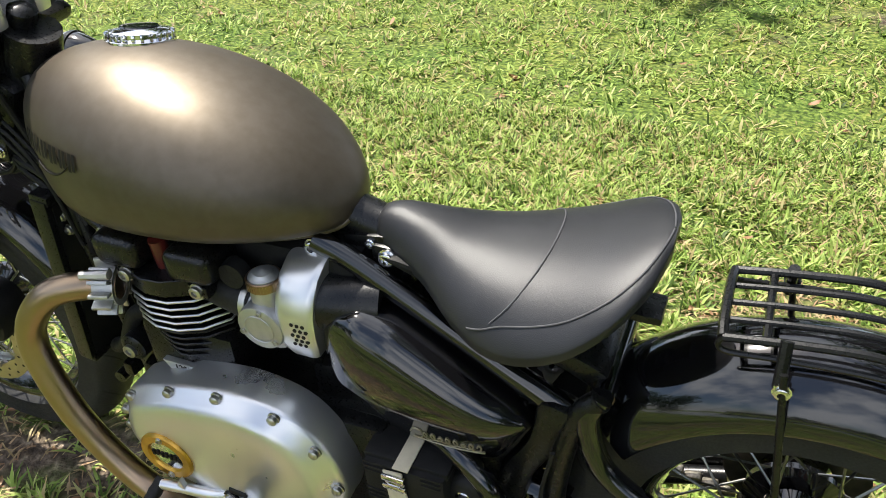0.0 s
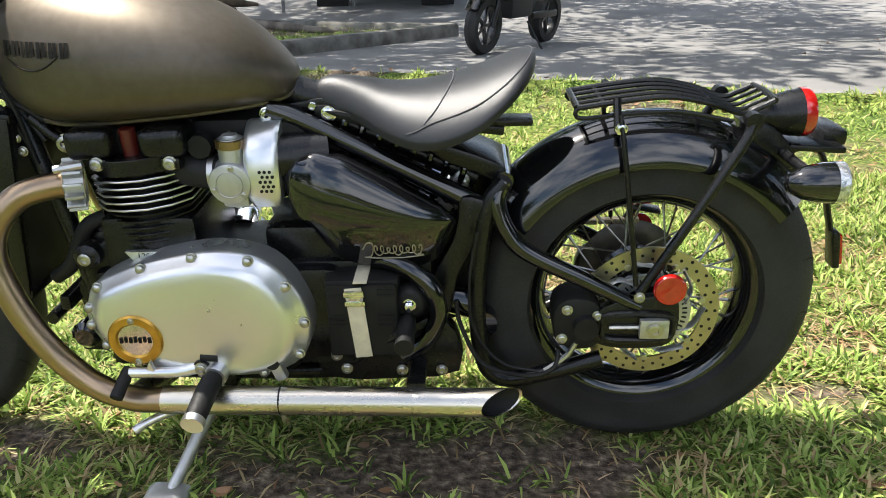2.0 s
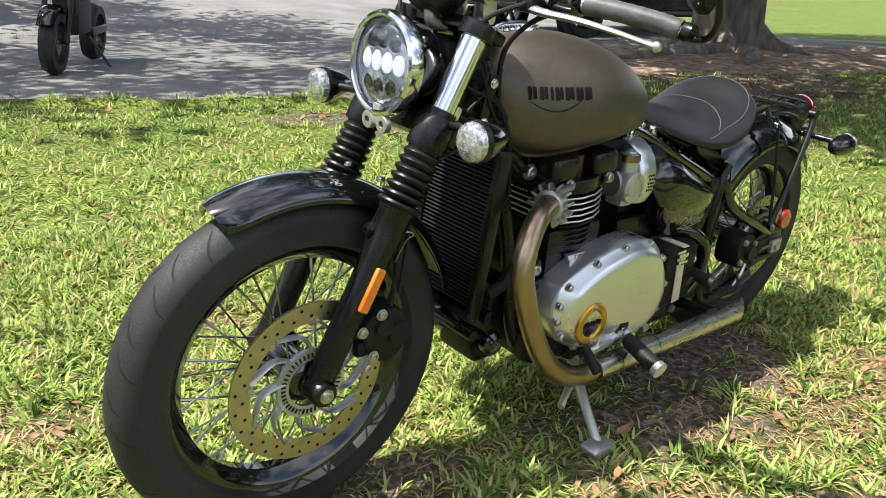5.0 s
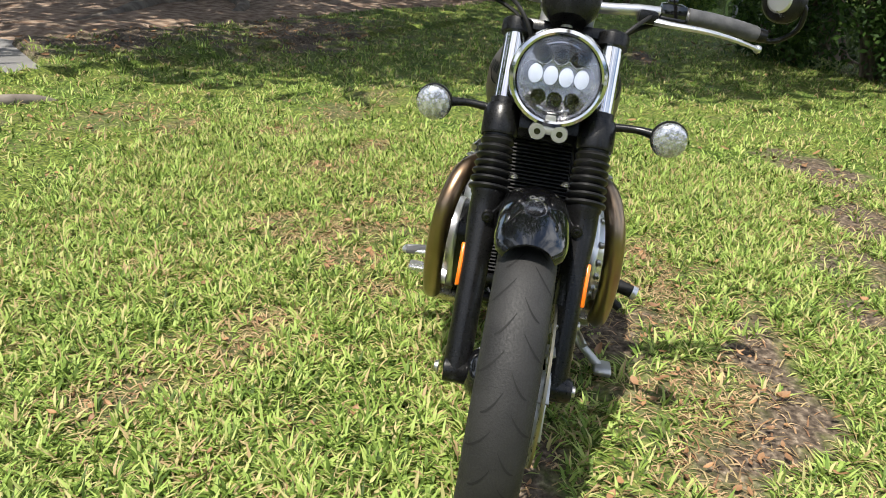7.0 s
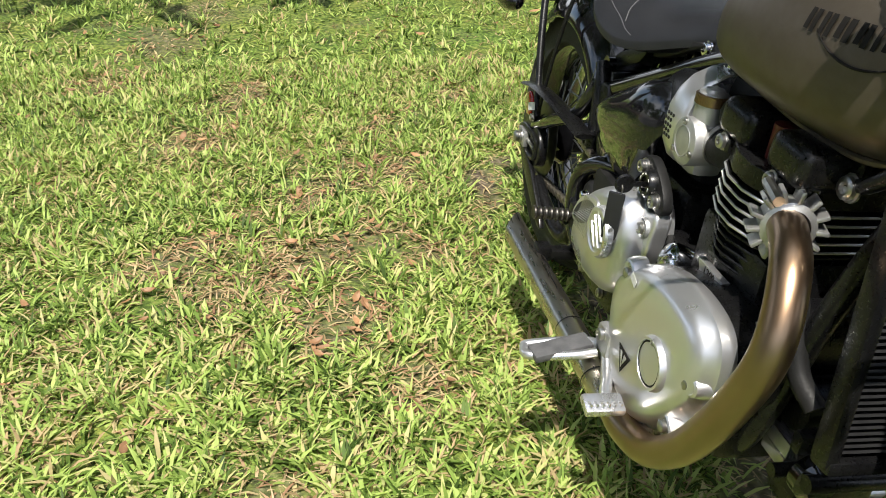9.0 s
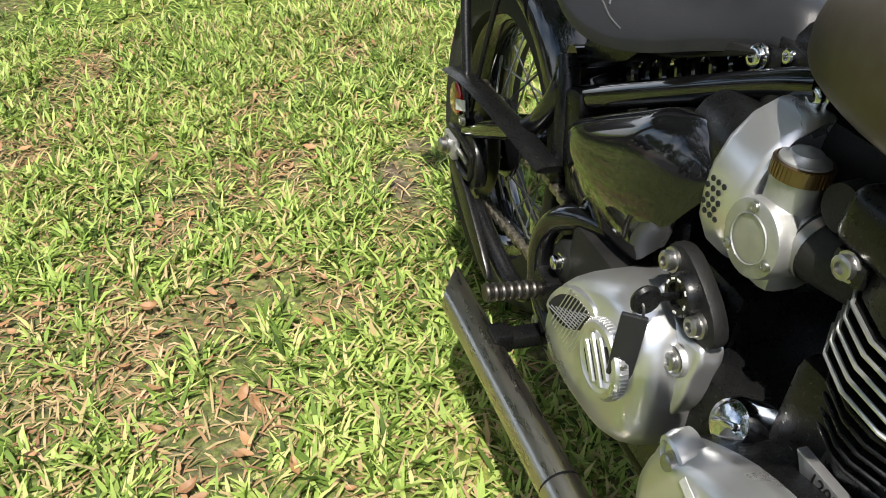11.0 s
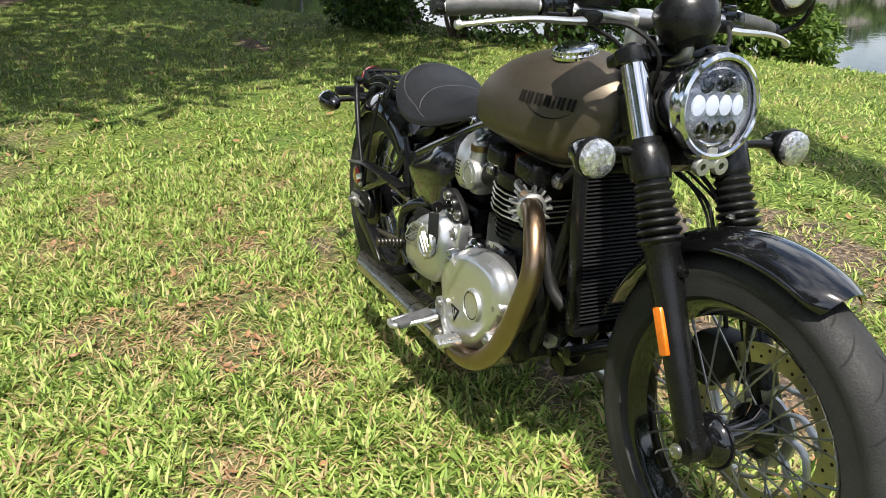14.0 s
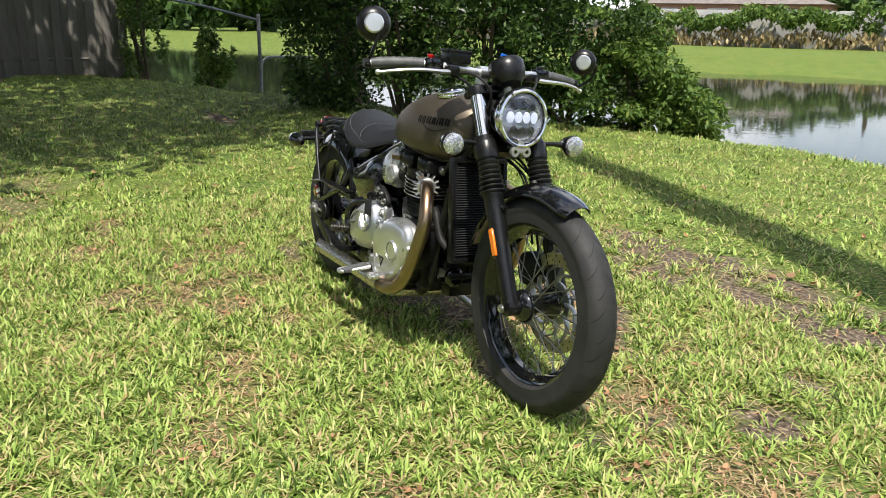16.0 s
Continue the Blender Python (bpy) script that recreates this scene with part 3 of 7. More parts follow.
fallen_leaves(900, -3.2, 2.4, -1.9, 2.8, 0.025, 5, lambda x, y: 0.015 + 0.12 * soil(x, y) + 0.8 * thatch_spots(x, y))
fallen_leaves(30, -3.2, 2.4, -1.9, 2.8, 0.042, 8, lambda x, y: 0.02 + 0.1 * soil(x, y) + 0.8 * thatch_spots(x, y))
fallen_leaves(2600, -6, 11, -3.5, 7.5, 0.048, 6, lambda x, y: (~near_zone(x, y)) * 0.03 + (~near_zone(x, y)) * 0.97 * np.maximum(soil(x, y) * 0.6, (road_d(x, y) > 0) & (x > 2.5)))
THATCH = blade_material("brown_thatch", [(0.1, (0.15, 0.075, 0.040)), (0.4, (0.28, 0.165, 0.088)), (0.7, (0.42, 0.29, 0.165)), (0.95, (0.54, 0.42, 0.26))], 0.1)
px, py = lawn_points(190000, -3.2, 1.8, -1.9, 2.1, lambda x, y: near_zone(x, y) & (rng.uniform(0, 1, len(x)) < 0.9 * thatch_spots(x, y) + 0.05 + 0.16 * soil(x, y)), False)
blades("thatch", px, py, 0.046, 0.0048, 7, THATCH, "matted brown dead grass between the live blades", (1.0, 1.6))
px, py = lawn_points(150000, -6, 9, -5, 5, lambda x, y: ~near_zone(x, y) & (rng.uniform(0, 1, len(x)) < 0.7 * thatch_spots(x, y) + 0.02), False)
blades("thatch", px, py, 0.055, 0.007, 8, THATCH, "matted brown dead grass across the lawn", (1.0, 1.6))

# ---- the motorcycle: front towards -x, its left side towards -y ----
LEAN = pose(0, 0, 0, 4.28, 0, 0)
bike = new("motorcycle")
bike.matrix_basis = LEAN
tagged(bike, "matt bronze-grey and black motorcycle parked on its side stand", "motorcycle")
REAR, FRONT = Vector((0, 0, 0.323)), Vector((-1.509, 0, 0.330))
FORK_A, FORK_B = Vector((-1.511, 0, 0.322)), Vector((-1.203, 0, 0.937))
FORK = (FORK_B - FORK_A).normalized()
FORK_TURN = Vector((0, 0, 1)).rotation_difference(FORK).to_matrix().to_4x4()


def flip(bm):
    """The mirror image on the bike's other side."""
    bm.transform(Matrix.Diagonal((1, -1, 1, 1)))
    bmesh.ops.reverse_faces(bm, faces=bm.faces)
    return bm


def on_side(bm, side):
    return bm if side < 0 else flip(bm)


def fork_at(z, y=0.0):
    t = (z - FORK_A.z) / (FORK_B.z - FORK_A.z)
    p = FORK_A.lerp(FORK_B, t)
    return Vector((p.x, y, p.z))


def along_fork(profile, z, y, seg=24, closed=False):
    """Revolves (radius, along) pairs round the fork leg, from height z."""
    return lathe(profile, seg, "z", fork_at(z, y), closed, FORK_TURN)


SPOKE = material("spoke_steel", (0.36, 0.355, 0.34), 0.3, metal=1.0, color2=(0.24, 0.235, 0.225), scale=60)


def wheel(name, at, outer, half, rim, rim_half, hub_r, seg=96, spokes=36, grooves=34):
    """A wire wheel: the rim carries tyre, hub and crossed spokes."""
    r = rim
    rp = [(r + 0.006, -rim_half), (r + 0.006, -rim_half + 0.006), (r - 0.008, -rim_half + 0.010), (r - 0.020, -rim_half * 0.35), (r - 0.020, rim_half * 0.35),
          (r - 0.008, rim_half - 0.010), (r + 0.006, rim_half - 0.006), (r + 0.006, rim_half), (r - 0.003, rim_half), (r - 0.018, rim_half - 0.010), (r - 0.034, rim_half * 0.30),
          (r - 0.034, -rim_half * 0.30), (r - 0.018, -rim_half + 0.010), (r - 0.003, -rim_half)]
    w = part(name, lathe(rp, seg, "y", (0, 0, 0), closed=True), GLOSS_BLACK, bike, "gloss black spoked wheel")
    w.matrix_basis = Matrix.Translation(at)
    prof = []

    def surface(a):
        return (rim + 0.004 + (outer - rim - 0.004) * max(0.0, math.cos(a)) ** 0.62, half * math.sin(a) * (1.0 if abs(a) < 1.3 else 0.9))

    for k in range(25):
        prof.append(surface(math.pi * (k / 24 - 0.5)))
    part("tyre", lathe(prof + [(rim - 0.006, half * 0.6), (rim - 0.006, -half * 0.6)], seg, "y", closed=True), TYRE, w, "black road tyre with grooved tread", 50)
    # the grooves aren't cut: near-black strips on the tyre carry their shade
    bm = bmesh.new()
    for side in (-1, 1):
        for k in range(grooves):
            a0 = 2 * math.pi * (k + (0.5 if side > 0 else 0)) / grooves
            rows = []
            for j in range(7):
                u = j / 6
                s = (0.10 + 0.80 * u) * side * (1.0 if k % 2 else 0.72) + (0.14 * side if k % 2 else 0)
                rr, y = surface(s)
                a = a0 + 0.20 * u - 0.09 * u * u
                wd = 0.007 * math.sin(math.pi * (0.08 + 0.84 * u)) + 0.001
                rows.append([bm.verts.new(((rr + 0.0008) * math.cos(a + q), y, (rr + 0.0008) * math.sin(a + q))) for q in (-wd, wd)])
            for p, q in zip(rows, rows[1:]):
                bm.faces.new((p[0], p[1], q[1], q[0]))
    tagged(part("tread", bm, HOLLOW_SHADE, w, "curved near-black strips for the shade in the tread grooves"), kind="stuff")
    hp = [(0.012, -0.075), (hub_r * 0.75, -0.07), (hub_r, -0.055), (hub_r, -0.045), (hub_r * 0.6, -0.03), (hub_r * 0.55, 0), (hub_r * 0.6, 0.03), (hub_r, 0.045), (hub_r, 0.055), (hub_r * 0.75, 0.07), (0.012, 0.075)]
    part("hub", lathe(hp, 40, "y", closed=True), GLOSS_BLACK, w, "black wheel hub")
    base = {}
    for side in (-1, 1):
        for lean in (-1, 1):
            a = lean * 0.42
            p = Vector((hub_r * math.cos(a), 0.046 * side, hub_r * math.sin(a)))
            q = Vector(((rim - 0.030), 0.006 * side, 0))
            sp = part("spoke", tube([p, p.lerp(q, 0.86), p.lerp(q, 0.861), q], [0.0019, 0.0019, 0.0031, 0.0031], 6, straight=True), SPOKE, w, "steel spoke")
            base[side, lean] = sp
    for k in range(spokes):
        side, lean = (-1, 1)[k % 2], (-1, 1)[(k // 2) % 2]
        m = pose(0, 0, 0, 0, 360 * k / spokes, 0)
        if k < 4:
            base[side, lean].matrix_basis = m
        else:
            same_part("spoke", base[side, lean], w, m)
    return w


def disc(parent, r_out, r_in, y, r_hub, arms, holes, rows):
    """A drilled brake disc with swept carrier arms."""
    prof = [(r_in, -0.0025), (r_out, -0.0025), (r_out, 0.0025), (r_in, 0.0025)]
    d = part("brake_disc", lathe(prof, 72, "y", (0, y, 0), closed=True), DISC, parent, "drilled bronze-tinted steel brake disc")
    # the disc stays solid: near-black plugs paint the shade of its holes
    bm = bmesh.new()
    for i in range(holes):
        for j, rr in enumerate(rows):
            a = 2 * math.pi * (i + (0.5 * j)) / holes
            c = Vector((rr * math.cos(a), y, rr * math.sin(a)))
            h = lathe([(0.0032, -0.0030), (0.0032, 0.0030)], 8, "y", c)
            ends = [v for v in h.verts]
            bmesh.ops.contextual_create(h, geom=ends[:8])
            bmesh.ops.contextual_create(h, geom=ends[8:])
            me = bpy.data.meshes.new("tmp")
            h.to_mesh(me)
            h.free()
            bm.from_mesh(me)
            bpy.data.meshes.remove(me)
    part("drilled_hole", bm, HOLLOW_SHADE, d, "near-black plugs for the shade in the drilled holes")
    ring = part("carrier", lathe([(r_hub - 0.022, -0.004), (r_hub, -0.004), (r_hub, 0.004), (r_hub - 0.022, 0.004)], 48, "y", (0, y - 0.004, 0), closed=True), CAST, d, "steel disc carrier with slotted sensor ring")
    arm0 = None
    for k in range(arms):
        if arm0 is None:
            pts = [(rr * math.cos(b), y, rr * math.sin(b)) for rr, b in ((r_hub - 0.012, -0.62), ((r_hub + r_in) / 2, -0.36), (r_in + 0.004, 0.08))]
            arm0 = part("carrier_arm", tube(pts, [0.012, 0.0095, 0.011], 8, 4, flat=0.3), CAST, ring.parent, "swept steel carrier arm")
        else:
            same_part("carrier_arm", arm0, ring.parent, pose(0, 0, 0, 0, 360 * k / arms, 0))
        a = 2 * math.pi * (k + .25) / arms
        part("carrier_rivet", lathe([(0, -0.006), (0.006, -0.005), (0.006, 0.005), (0, 0.006)], 10, "y", (r_in * math.cos(a), y, r_in * math.sin(a))), STEEL, ring.parent)
    # slots as near-black blocks on the ring, shade put into the colour
    slots = bmesh.new()
    for k in range(44):
        a = 2 * math.pi * k / 44
        b = box((0.0085, 0.002, 0.0028), (r_hub - 0.011, y - 0.009, 0), 0)
        b.transform(pose(0, 0, 0, 0, math.degrees(a), 0))
        me = bpy.data.meshes.new("tmp")
        b.to_mesh(me)
        b.free()
        slots.from_mesh(me)
        bpy.data.meshes.remove(me)
    part("sensor_slot", slots, HOLLOW_SHADE, d, "near-black blocks for the shade in the sensor ring slots")
    return d


rear_wheel = wheel("rear_wheel", REAR, 0.324, 0.075, 0.214, 0.052, 0.070)
front_wheel = wheel("front_wheel", FRONT, 0.330, 0.054, 0.246, 0.036, 0.050)
disc(front_wheel, 0.155, 0.118, -0.070, 0.068, 9, 24, (0.131, 0.145))
disc(rear_wheel, 0.128, 0.098, -0.092, 0.076, 7, 20, (0.105, 0.113, 0.121))

# ---- front fork, fender, caliper ----
for side in (-1, 1):
    y = 0.093 * side
    leg = part("fork_leg", along_fork([(0.0, -0.02), (0.022, -0.02), (0.026, 0.0), (0.026, 0.20), (0.0275, 0.24), (0.031, 0.29), (0.031, 0.335), (0.034, 0.34), (0.034, 0.352), (0.0, 0.352)], 0.33, y), SATIN_BLACK, bike, "satin black fork lower leg")
    part("axle_lug", merged(lathe([(0.0, -0.034), (0.021, -0.034), (0.025, -0.028), (0.025, 0.022), (0.0, 0.022)], 20, "y", (FORK_A.x + 0.002, y, FORK_A.z + 0.006)),
                            box((0.03, 0.03, 0.05), (FORK_A.x + 0.012, y, FORK_A.z + 0.03), 0.008, FORK_TURN)), SATIN_BLACK, leg)
    part("axle_bolt", bolt((FORK_A.x + 0.002, y + 0.034 * side, FORK_A.z + 0.006), 0.011, 0.008, sign=side), STEEL, leg)
    prof = [(0.026, 0.0)]
    for k in range(7):
        h = 0.012 + k * 0.0155
        w = 0.041 - 0.0012 * k
        prof += [(0.0285, h - 0.005), (w - 0.002, h), (w, h + 0.004), (w - 0.002, h + 0.008), (0.0285, h + 0.0105)]
    part("gaiter", along_fork(prof + [(0.03, 0.128), (0.0, 0.128)], 0.630, y), GAITER, leg, "ribbed black rubber fork gaiter")
    part("fork_clamp", along_fork([(0.0, -0.005), (0.034, -0.005), (0.036, 0.0), (0.036, 0.045), (0.031, 0.055), (0.0, 0.055)], 0.742, y), SATIN_BLACK, leg)
    part("fork_tube", along_fork([(0.0, 0), (0.0235, 0), (0.0235, 0.16), (0.0, 0.16)], 0.785, y, 28), CHROME, leg, "polished chrome fork tube")
    part("fork_cap", merged(along_fork([(0.0, 0), (0.031, 0), (0.032, 0.004), (0.032, 0.024), (0.028, 0.028), (0.0, 0.028)], 0.922, y),
                            along_fork([(0.013, 0.026), (0.013, 0.034), (0.010, 0.037), (0.0, 0.037)], 0.922, y, 6)), SATIN_BLACK, leg)
    part("pinch_bolt", bolt(fork_at(0.775, y + 0.02 * side) + Vector((0.036, 0, 0.0)), 0.006, 0.006, "x", 1), CHROME, leg)
    part("fender_mount", merged(lathe([(0.0, -0.014), (0.011, -0.014), (0.012, 0.02), (0.0, 0.02)], 14, "x", (-1.395, 0.085 * side, 0.606)), bolt((-1.408, 0.085 * side, 0.606), 0.008, 0.006, "x", -1)), SATIN_BLACK, leg)
    s = 1 if side > 0 else -1
    rf = part("reflector", box((0.006, 0.010, 0.084), (0, 0, 0), 0.0028, FORK_TURN), AMBER, leg, "orange side reflector")
    rf.data.transform(Matrix.Translation((-1.418, 0.120 * s, 0.506)) @ FORK_TURN @ Matrix.Diagonal((3.6, 1, 1, 1)) @ FORK_TURN.inverted())
part("lower_yoke", merged(box((0.07, 0.20, 0.05), fork_at(0.765) + Vector((0.035, 0, 0)), 0.012, FORK_TURN), box((0.09, 0.12, 0.12), fork_at(0.82) + Vector((0.07, 0, 0)), 0.02, FORK_TURN)), SATIN_BLACK, bike)
part("upper_yoke", merged(box((0.075, 0.21, 0.024), fork_at(0.925) + Vector((0.03, 0, 0.006)), 0.008, FORK_TURN), lathe([(0, 0), (0.02, 0), (0.02, 0.02), (0.012, 0.026), (0, 0.026)], 16, "z", (-1.13, 0, 0.938), turn=FORK_TURN)), SATIN_BLACK, bike)
part("steering_head", tube([(-1.19, 0, 0.74), (-1.115, 0, 0.93)], 0.04, 20), SATIN_BLACK, bike)


def fender(name, at, radius, a0, a1, half, drop, taper0, mat, label):
    """A rolled mudguard that follows the wheel from angle a0 to a1, its first end rounded over taper0."""
    n, rings = 40, []
    for i in range(n + 1):
        u = i / n
        a = radians(a0 + (a1 - a0) * u)
        w = half * (1 if u >= taper0 else 0.70 + 0.30 * math.sqrt(max(0.0, 1 - (1 - u / taper0) ** 2)))
        ring = []
        for j in range(17):
            v = -1 + j / 8
            ring.append((w * math.sin(v * 1.25) / math.sin(1.25), radius - drop * (1 - math.cos(v * 1.25)) / (1 - math.cos(1.25))))
        ring += [(y * 0.985, r - 0.004) for y, r in reversed(ring)]
        ring.append((ring[0][0] * 0.99, ring[0][1] - 0.005))
        rings.append([(at.x + r * math.cos(a), y, at.z + r * math.sin(a)) for y, r in ring])
    return part(name, loft(rings), mat, bike, label, 50)


ff = fender("front_fender", FRONT, 0.366, 115, 17, 0.061, 0.034, 0.09, GLOSS_BLACK, "gloss black front mudguard")
for side in (-1, 1):
    part("fender_stay", tube([(-1.395, 0.082 * side, 0.606), (-1.37, 0.068 * side, 0.62), (-1.33, 0.062 * side, 0.635)], 0.008, 8), SATIN_BLACK, ff)
    part("fender_bolt", bolt((-1.36, 0.05 * side, 0.677), 0.007, 0.006, "z", 1), STEEL, ff)
cal = part("front_caliper", merged(prism(rounded([(-1.425, .43), (-1.395, .455), (-1.345, .45), (-1.325, .41), (-1.34, .36), (-1.385, .35), (-1.42, .385)], 3), -0.115, -0.045, 0.008),
                                   lathe([(0, -0.012), (0.022, -0.012), (0.025, 0), (0, 0)], 18, "y", (-1.352, -0.112, 0.405)), lathe([(0, -0.012), (0.018, -0.012), (0.021, 0), (0, 0)], 18, "y", (-1.385, -0.112, 0.425)),
                                   box((0.05, 0.02, 0.03), (-1.41, -0.10, 0.385), 0.006)), MATT_BLACK, bike, "black brake caliper")
for x, z in ((-1.393, .452), (-1.407, .372), (-1.42, .352), (-1.433, .427)):
    part("caliper_bolt", bolt((x, -0.118, z), 0.009, 0.008), STEEL, cal)
part("brake_hose", tube([(-1.36, -0.10, 0.45), (-1.345, -0.09, 0.52), (-1.345, -0.075, 0.60), (-1.325, -0.07, 0.675), (-1.27, -0.06, 0.725), (-1.22, -0.05, 0.75), (-1.19, -0.04, 0.80)], 0.0045, 8), RUBBER, cal)
part("sensor_cable", tube([(-1.37, -0.09, 0.43), (-1.35, -0.095, 0.50), (-1.34, -0.09, 0.58), (-1.315, -0.078, 0.67), (-1.25, -0.065, 0.715), (-1.20, -0.055, 0.735)], 0.003, 6), RUBBER, cal)
part("hose_clip", tube([(-1.352, -0.096, 0.58), (-1.335, -0.10, 0.592), (-1.318, -0.10, 0.584), (-1.332, -0.096, 0.573), (-1.352, -0.094, 0.535)], 0.0014, 5), STEEL, cal)

# ---- headlamp ----
HL = Vector((-1.318, 0.0, 0.868))
HT = pose(0, 0, 0, 0, 4, 0)
lamp = part("headlamp", lathe([(0.0, 0.105), (0.03, 0.10), (0.055, 0.085), (0.075, 0.05), (0.083, 0.0), (0.083, -0.010), (0.076, -0.010), (0.070, 0.04), (0.0, 0.05)], 40, "x", HL, turn=HT), GLOSS_BLACK, bike, "round black headlamp with a chrome rim and lit LED modules")
part("rim", lathe([(0.079, -0.022), (0.083, -0.024), (0.089, -0.021), (0.092, -0.010), (0.090, 0.004), (0.083, 0.008), (0.080, -0.008)], 48, "x", HL, closed=True, turn=HT), CHROME, lamp, "chrome headlamp rim")
part("reflector_bowl", lathe([(0.080, -0.006), (0.068, 0.012), (0.0, 0.022)], 40, "x", HL, turn=HT), REFLECTOR, lamp)
part("lens", lathe([(0.0815, -0.012), (0.06, -0.020), (0.03, -0.025), (0.0, -0.0265), (0.0, -0.0235), (0.03, -0.022), (0.06, -0.017), (0.079, -0.009)], 40, "x", HL, closed=False, turn=HT), GLASS, lamp).visible_shadow = False
for k in range(4):
    part("led_module", lathe([(0, .007), (.009, .006), (.0128, .001), (.0122, -.004), (.007, -.0065), (0, -.0072)], 24, "x", HL + HT @ Vector((0.000, (k - 1.5) * 0.0272, 0.003)), turn=Matrix.Diagonal((1, 1, 1.3, 1))), LED, lamp, "lit white LED module")
for y, z in ((-0.030, 0.036), (0, 0.038), (0.030, 0.036), (-0.030, -0.036), (0, -0.038), (0.030, -0.036)):
    m = HL + HT @ Vector((-0.002, y, z))
    cup = part("led_cup", lathe([(0.0145, -0.006), (0.0135, -0.007), (0.012, -0.004), (0.006, 0.008), (0.0, 0.008)], 20, "x", m), CHROME, lamp, "small bright reflector cup")
    part("cup_lens", lathe([(0.0, -0.004), (0.004, -0.003), (0.006, 0.003), (0.0, 0.005)], 12, "x", m), GLOSS_BLACK, cup)
for s in (-1, 1):
    part("light_guide", tube([HL + HT @ Vector((-0.002, 0.062 * math.sin(q), s * 0.062 * math.cos(q))) for q in (-.5, -.25, 0, .25, .5)], 0.004, 8, 3), CHROME, lamp, "curved bright light guide")
part("lamp_bracket", merged(*[lathe([(0.0065, -0.005), (0.015, -0.005), (0.0165, -0.002), (0.0165, 0.006), (0.0065, 0.006)], 20, "x", (-1.340, y, 0.768), closed=True) for y in (-0.021, 0.021)],
                            box((0.010, 0.030, 0.016), (-1.339, 0, 0.772), 0.004), box((0.010, 0.020, 0.030), (-1.337, 0, 0.786), 0.004), box((0.06, 0.03, 0.02), (-1.30, 0, 0.782), 0.005)), CAST, lamp, "grey cast bow-tie headlamp bracket")
for y in (-0.021, 0.021):
    part("bracket_bolt", lathe([(0.0, -0.003), (0.0062, -0.003), (0.0062, 0.008)], 12, "x", (-1.340, y, 0.768)), GLOSS_BLACK, lamp)
part("head_shroud", box((0.08, 0.10, 0.13), (-1.20, 0, 0.850), 0.03, HT), MATT_BLACK, bike)

# ---- front turn signals ----
for side in (-1, 1):
    c = Vector((-1.306, 0.226 * side, 0.785))
    b = part("turn_signal", lathe([(0.0, 0.062), (0.012, 0.058), (0.024, 0.038), (0.032, 0.012), (0.034, -0.004), (0.0, -0.004)], 26, "x", c), GLOSS_BLACK, bike, "black bullet turn signal with a clear round lens")
    part("lens", lathe([(0.033, -0.003), (0.0335, -0.011), (0.031, -0.018), (0.023, -0.0225), (0.0, -0.025)], 26, "x", c), LENS_WHITE, b, "clear faceted lens")
    part("lens_rim", lathe([(0.0332, -0.006), (0.0348, -0.006), (0.0355, -0.003), (0.0352, 0.004), (0.034, 0.004)], 30, "x", c), SATIN_BLACK, b)
    part("stalk", tube([c + Vector((0.02, -0.025 * side, 0)), c + Vector((0.03, -0.06 * side, 0.002)), fork_at(0.783, 0.11 * side) + Vector((0.008, 0, 0))], [0.010, 0.0075, 0.0085], 10), SATIN_BLACK, b)
    part("stalk_ring", along_fork([(0.0245, 0), (0.0285, 0), (0.0285, 0.014), (0.0245, 0.014)], 0.790, 0.093 * side, closed=True), SATIN_BLACK, b)

# ---- handlebar: its right end stands a little higher ----
BAR_AT = Vector((-1.14, 0, 0.99))
BAR = Matrix.Translation(BAR_AT) @ pose(0, 0, 0, 1.2, 0, 0) @ Matrix.Translation(-BAR_AT)


def bar_part(name, bm, mat, parent, label=""):
    bm.transform(BAR)
    return part(name, bm, mat, parent, label)


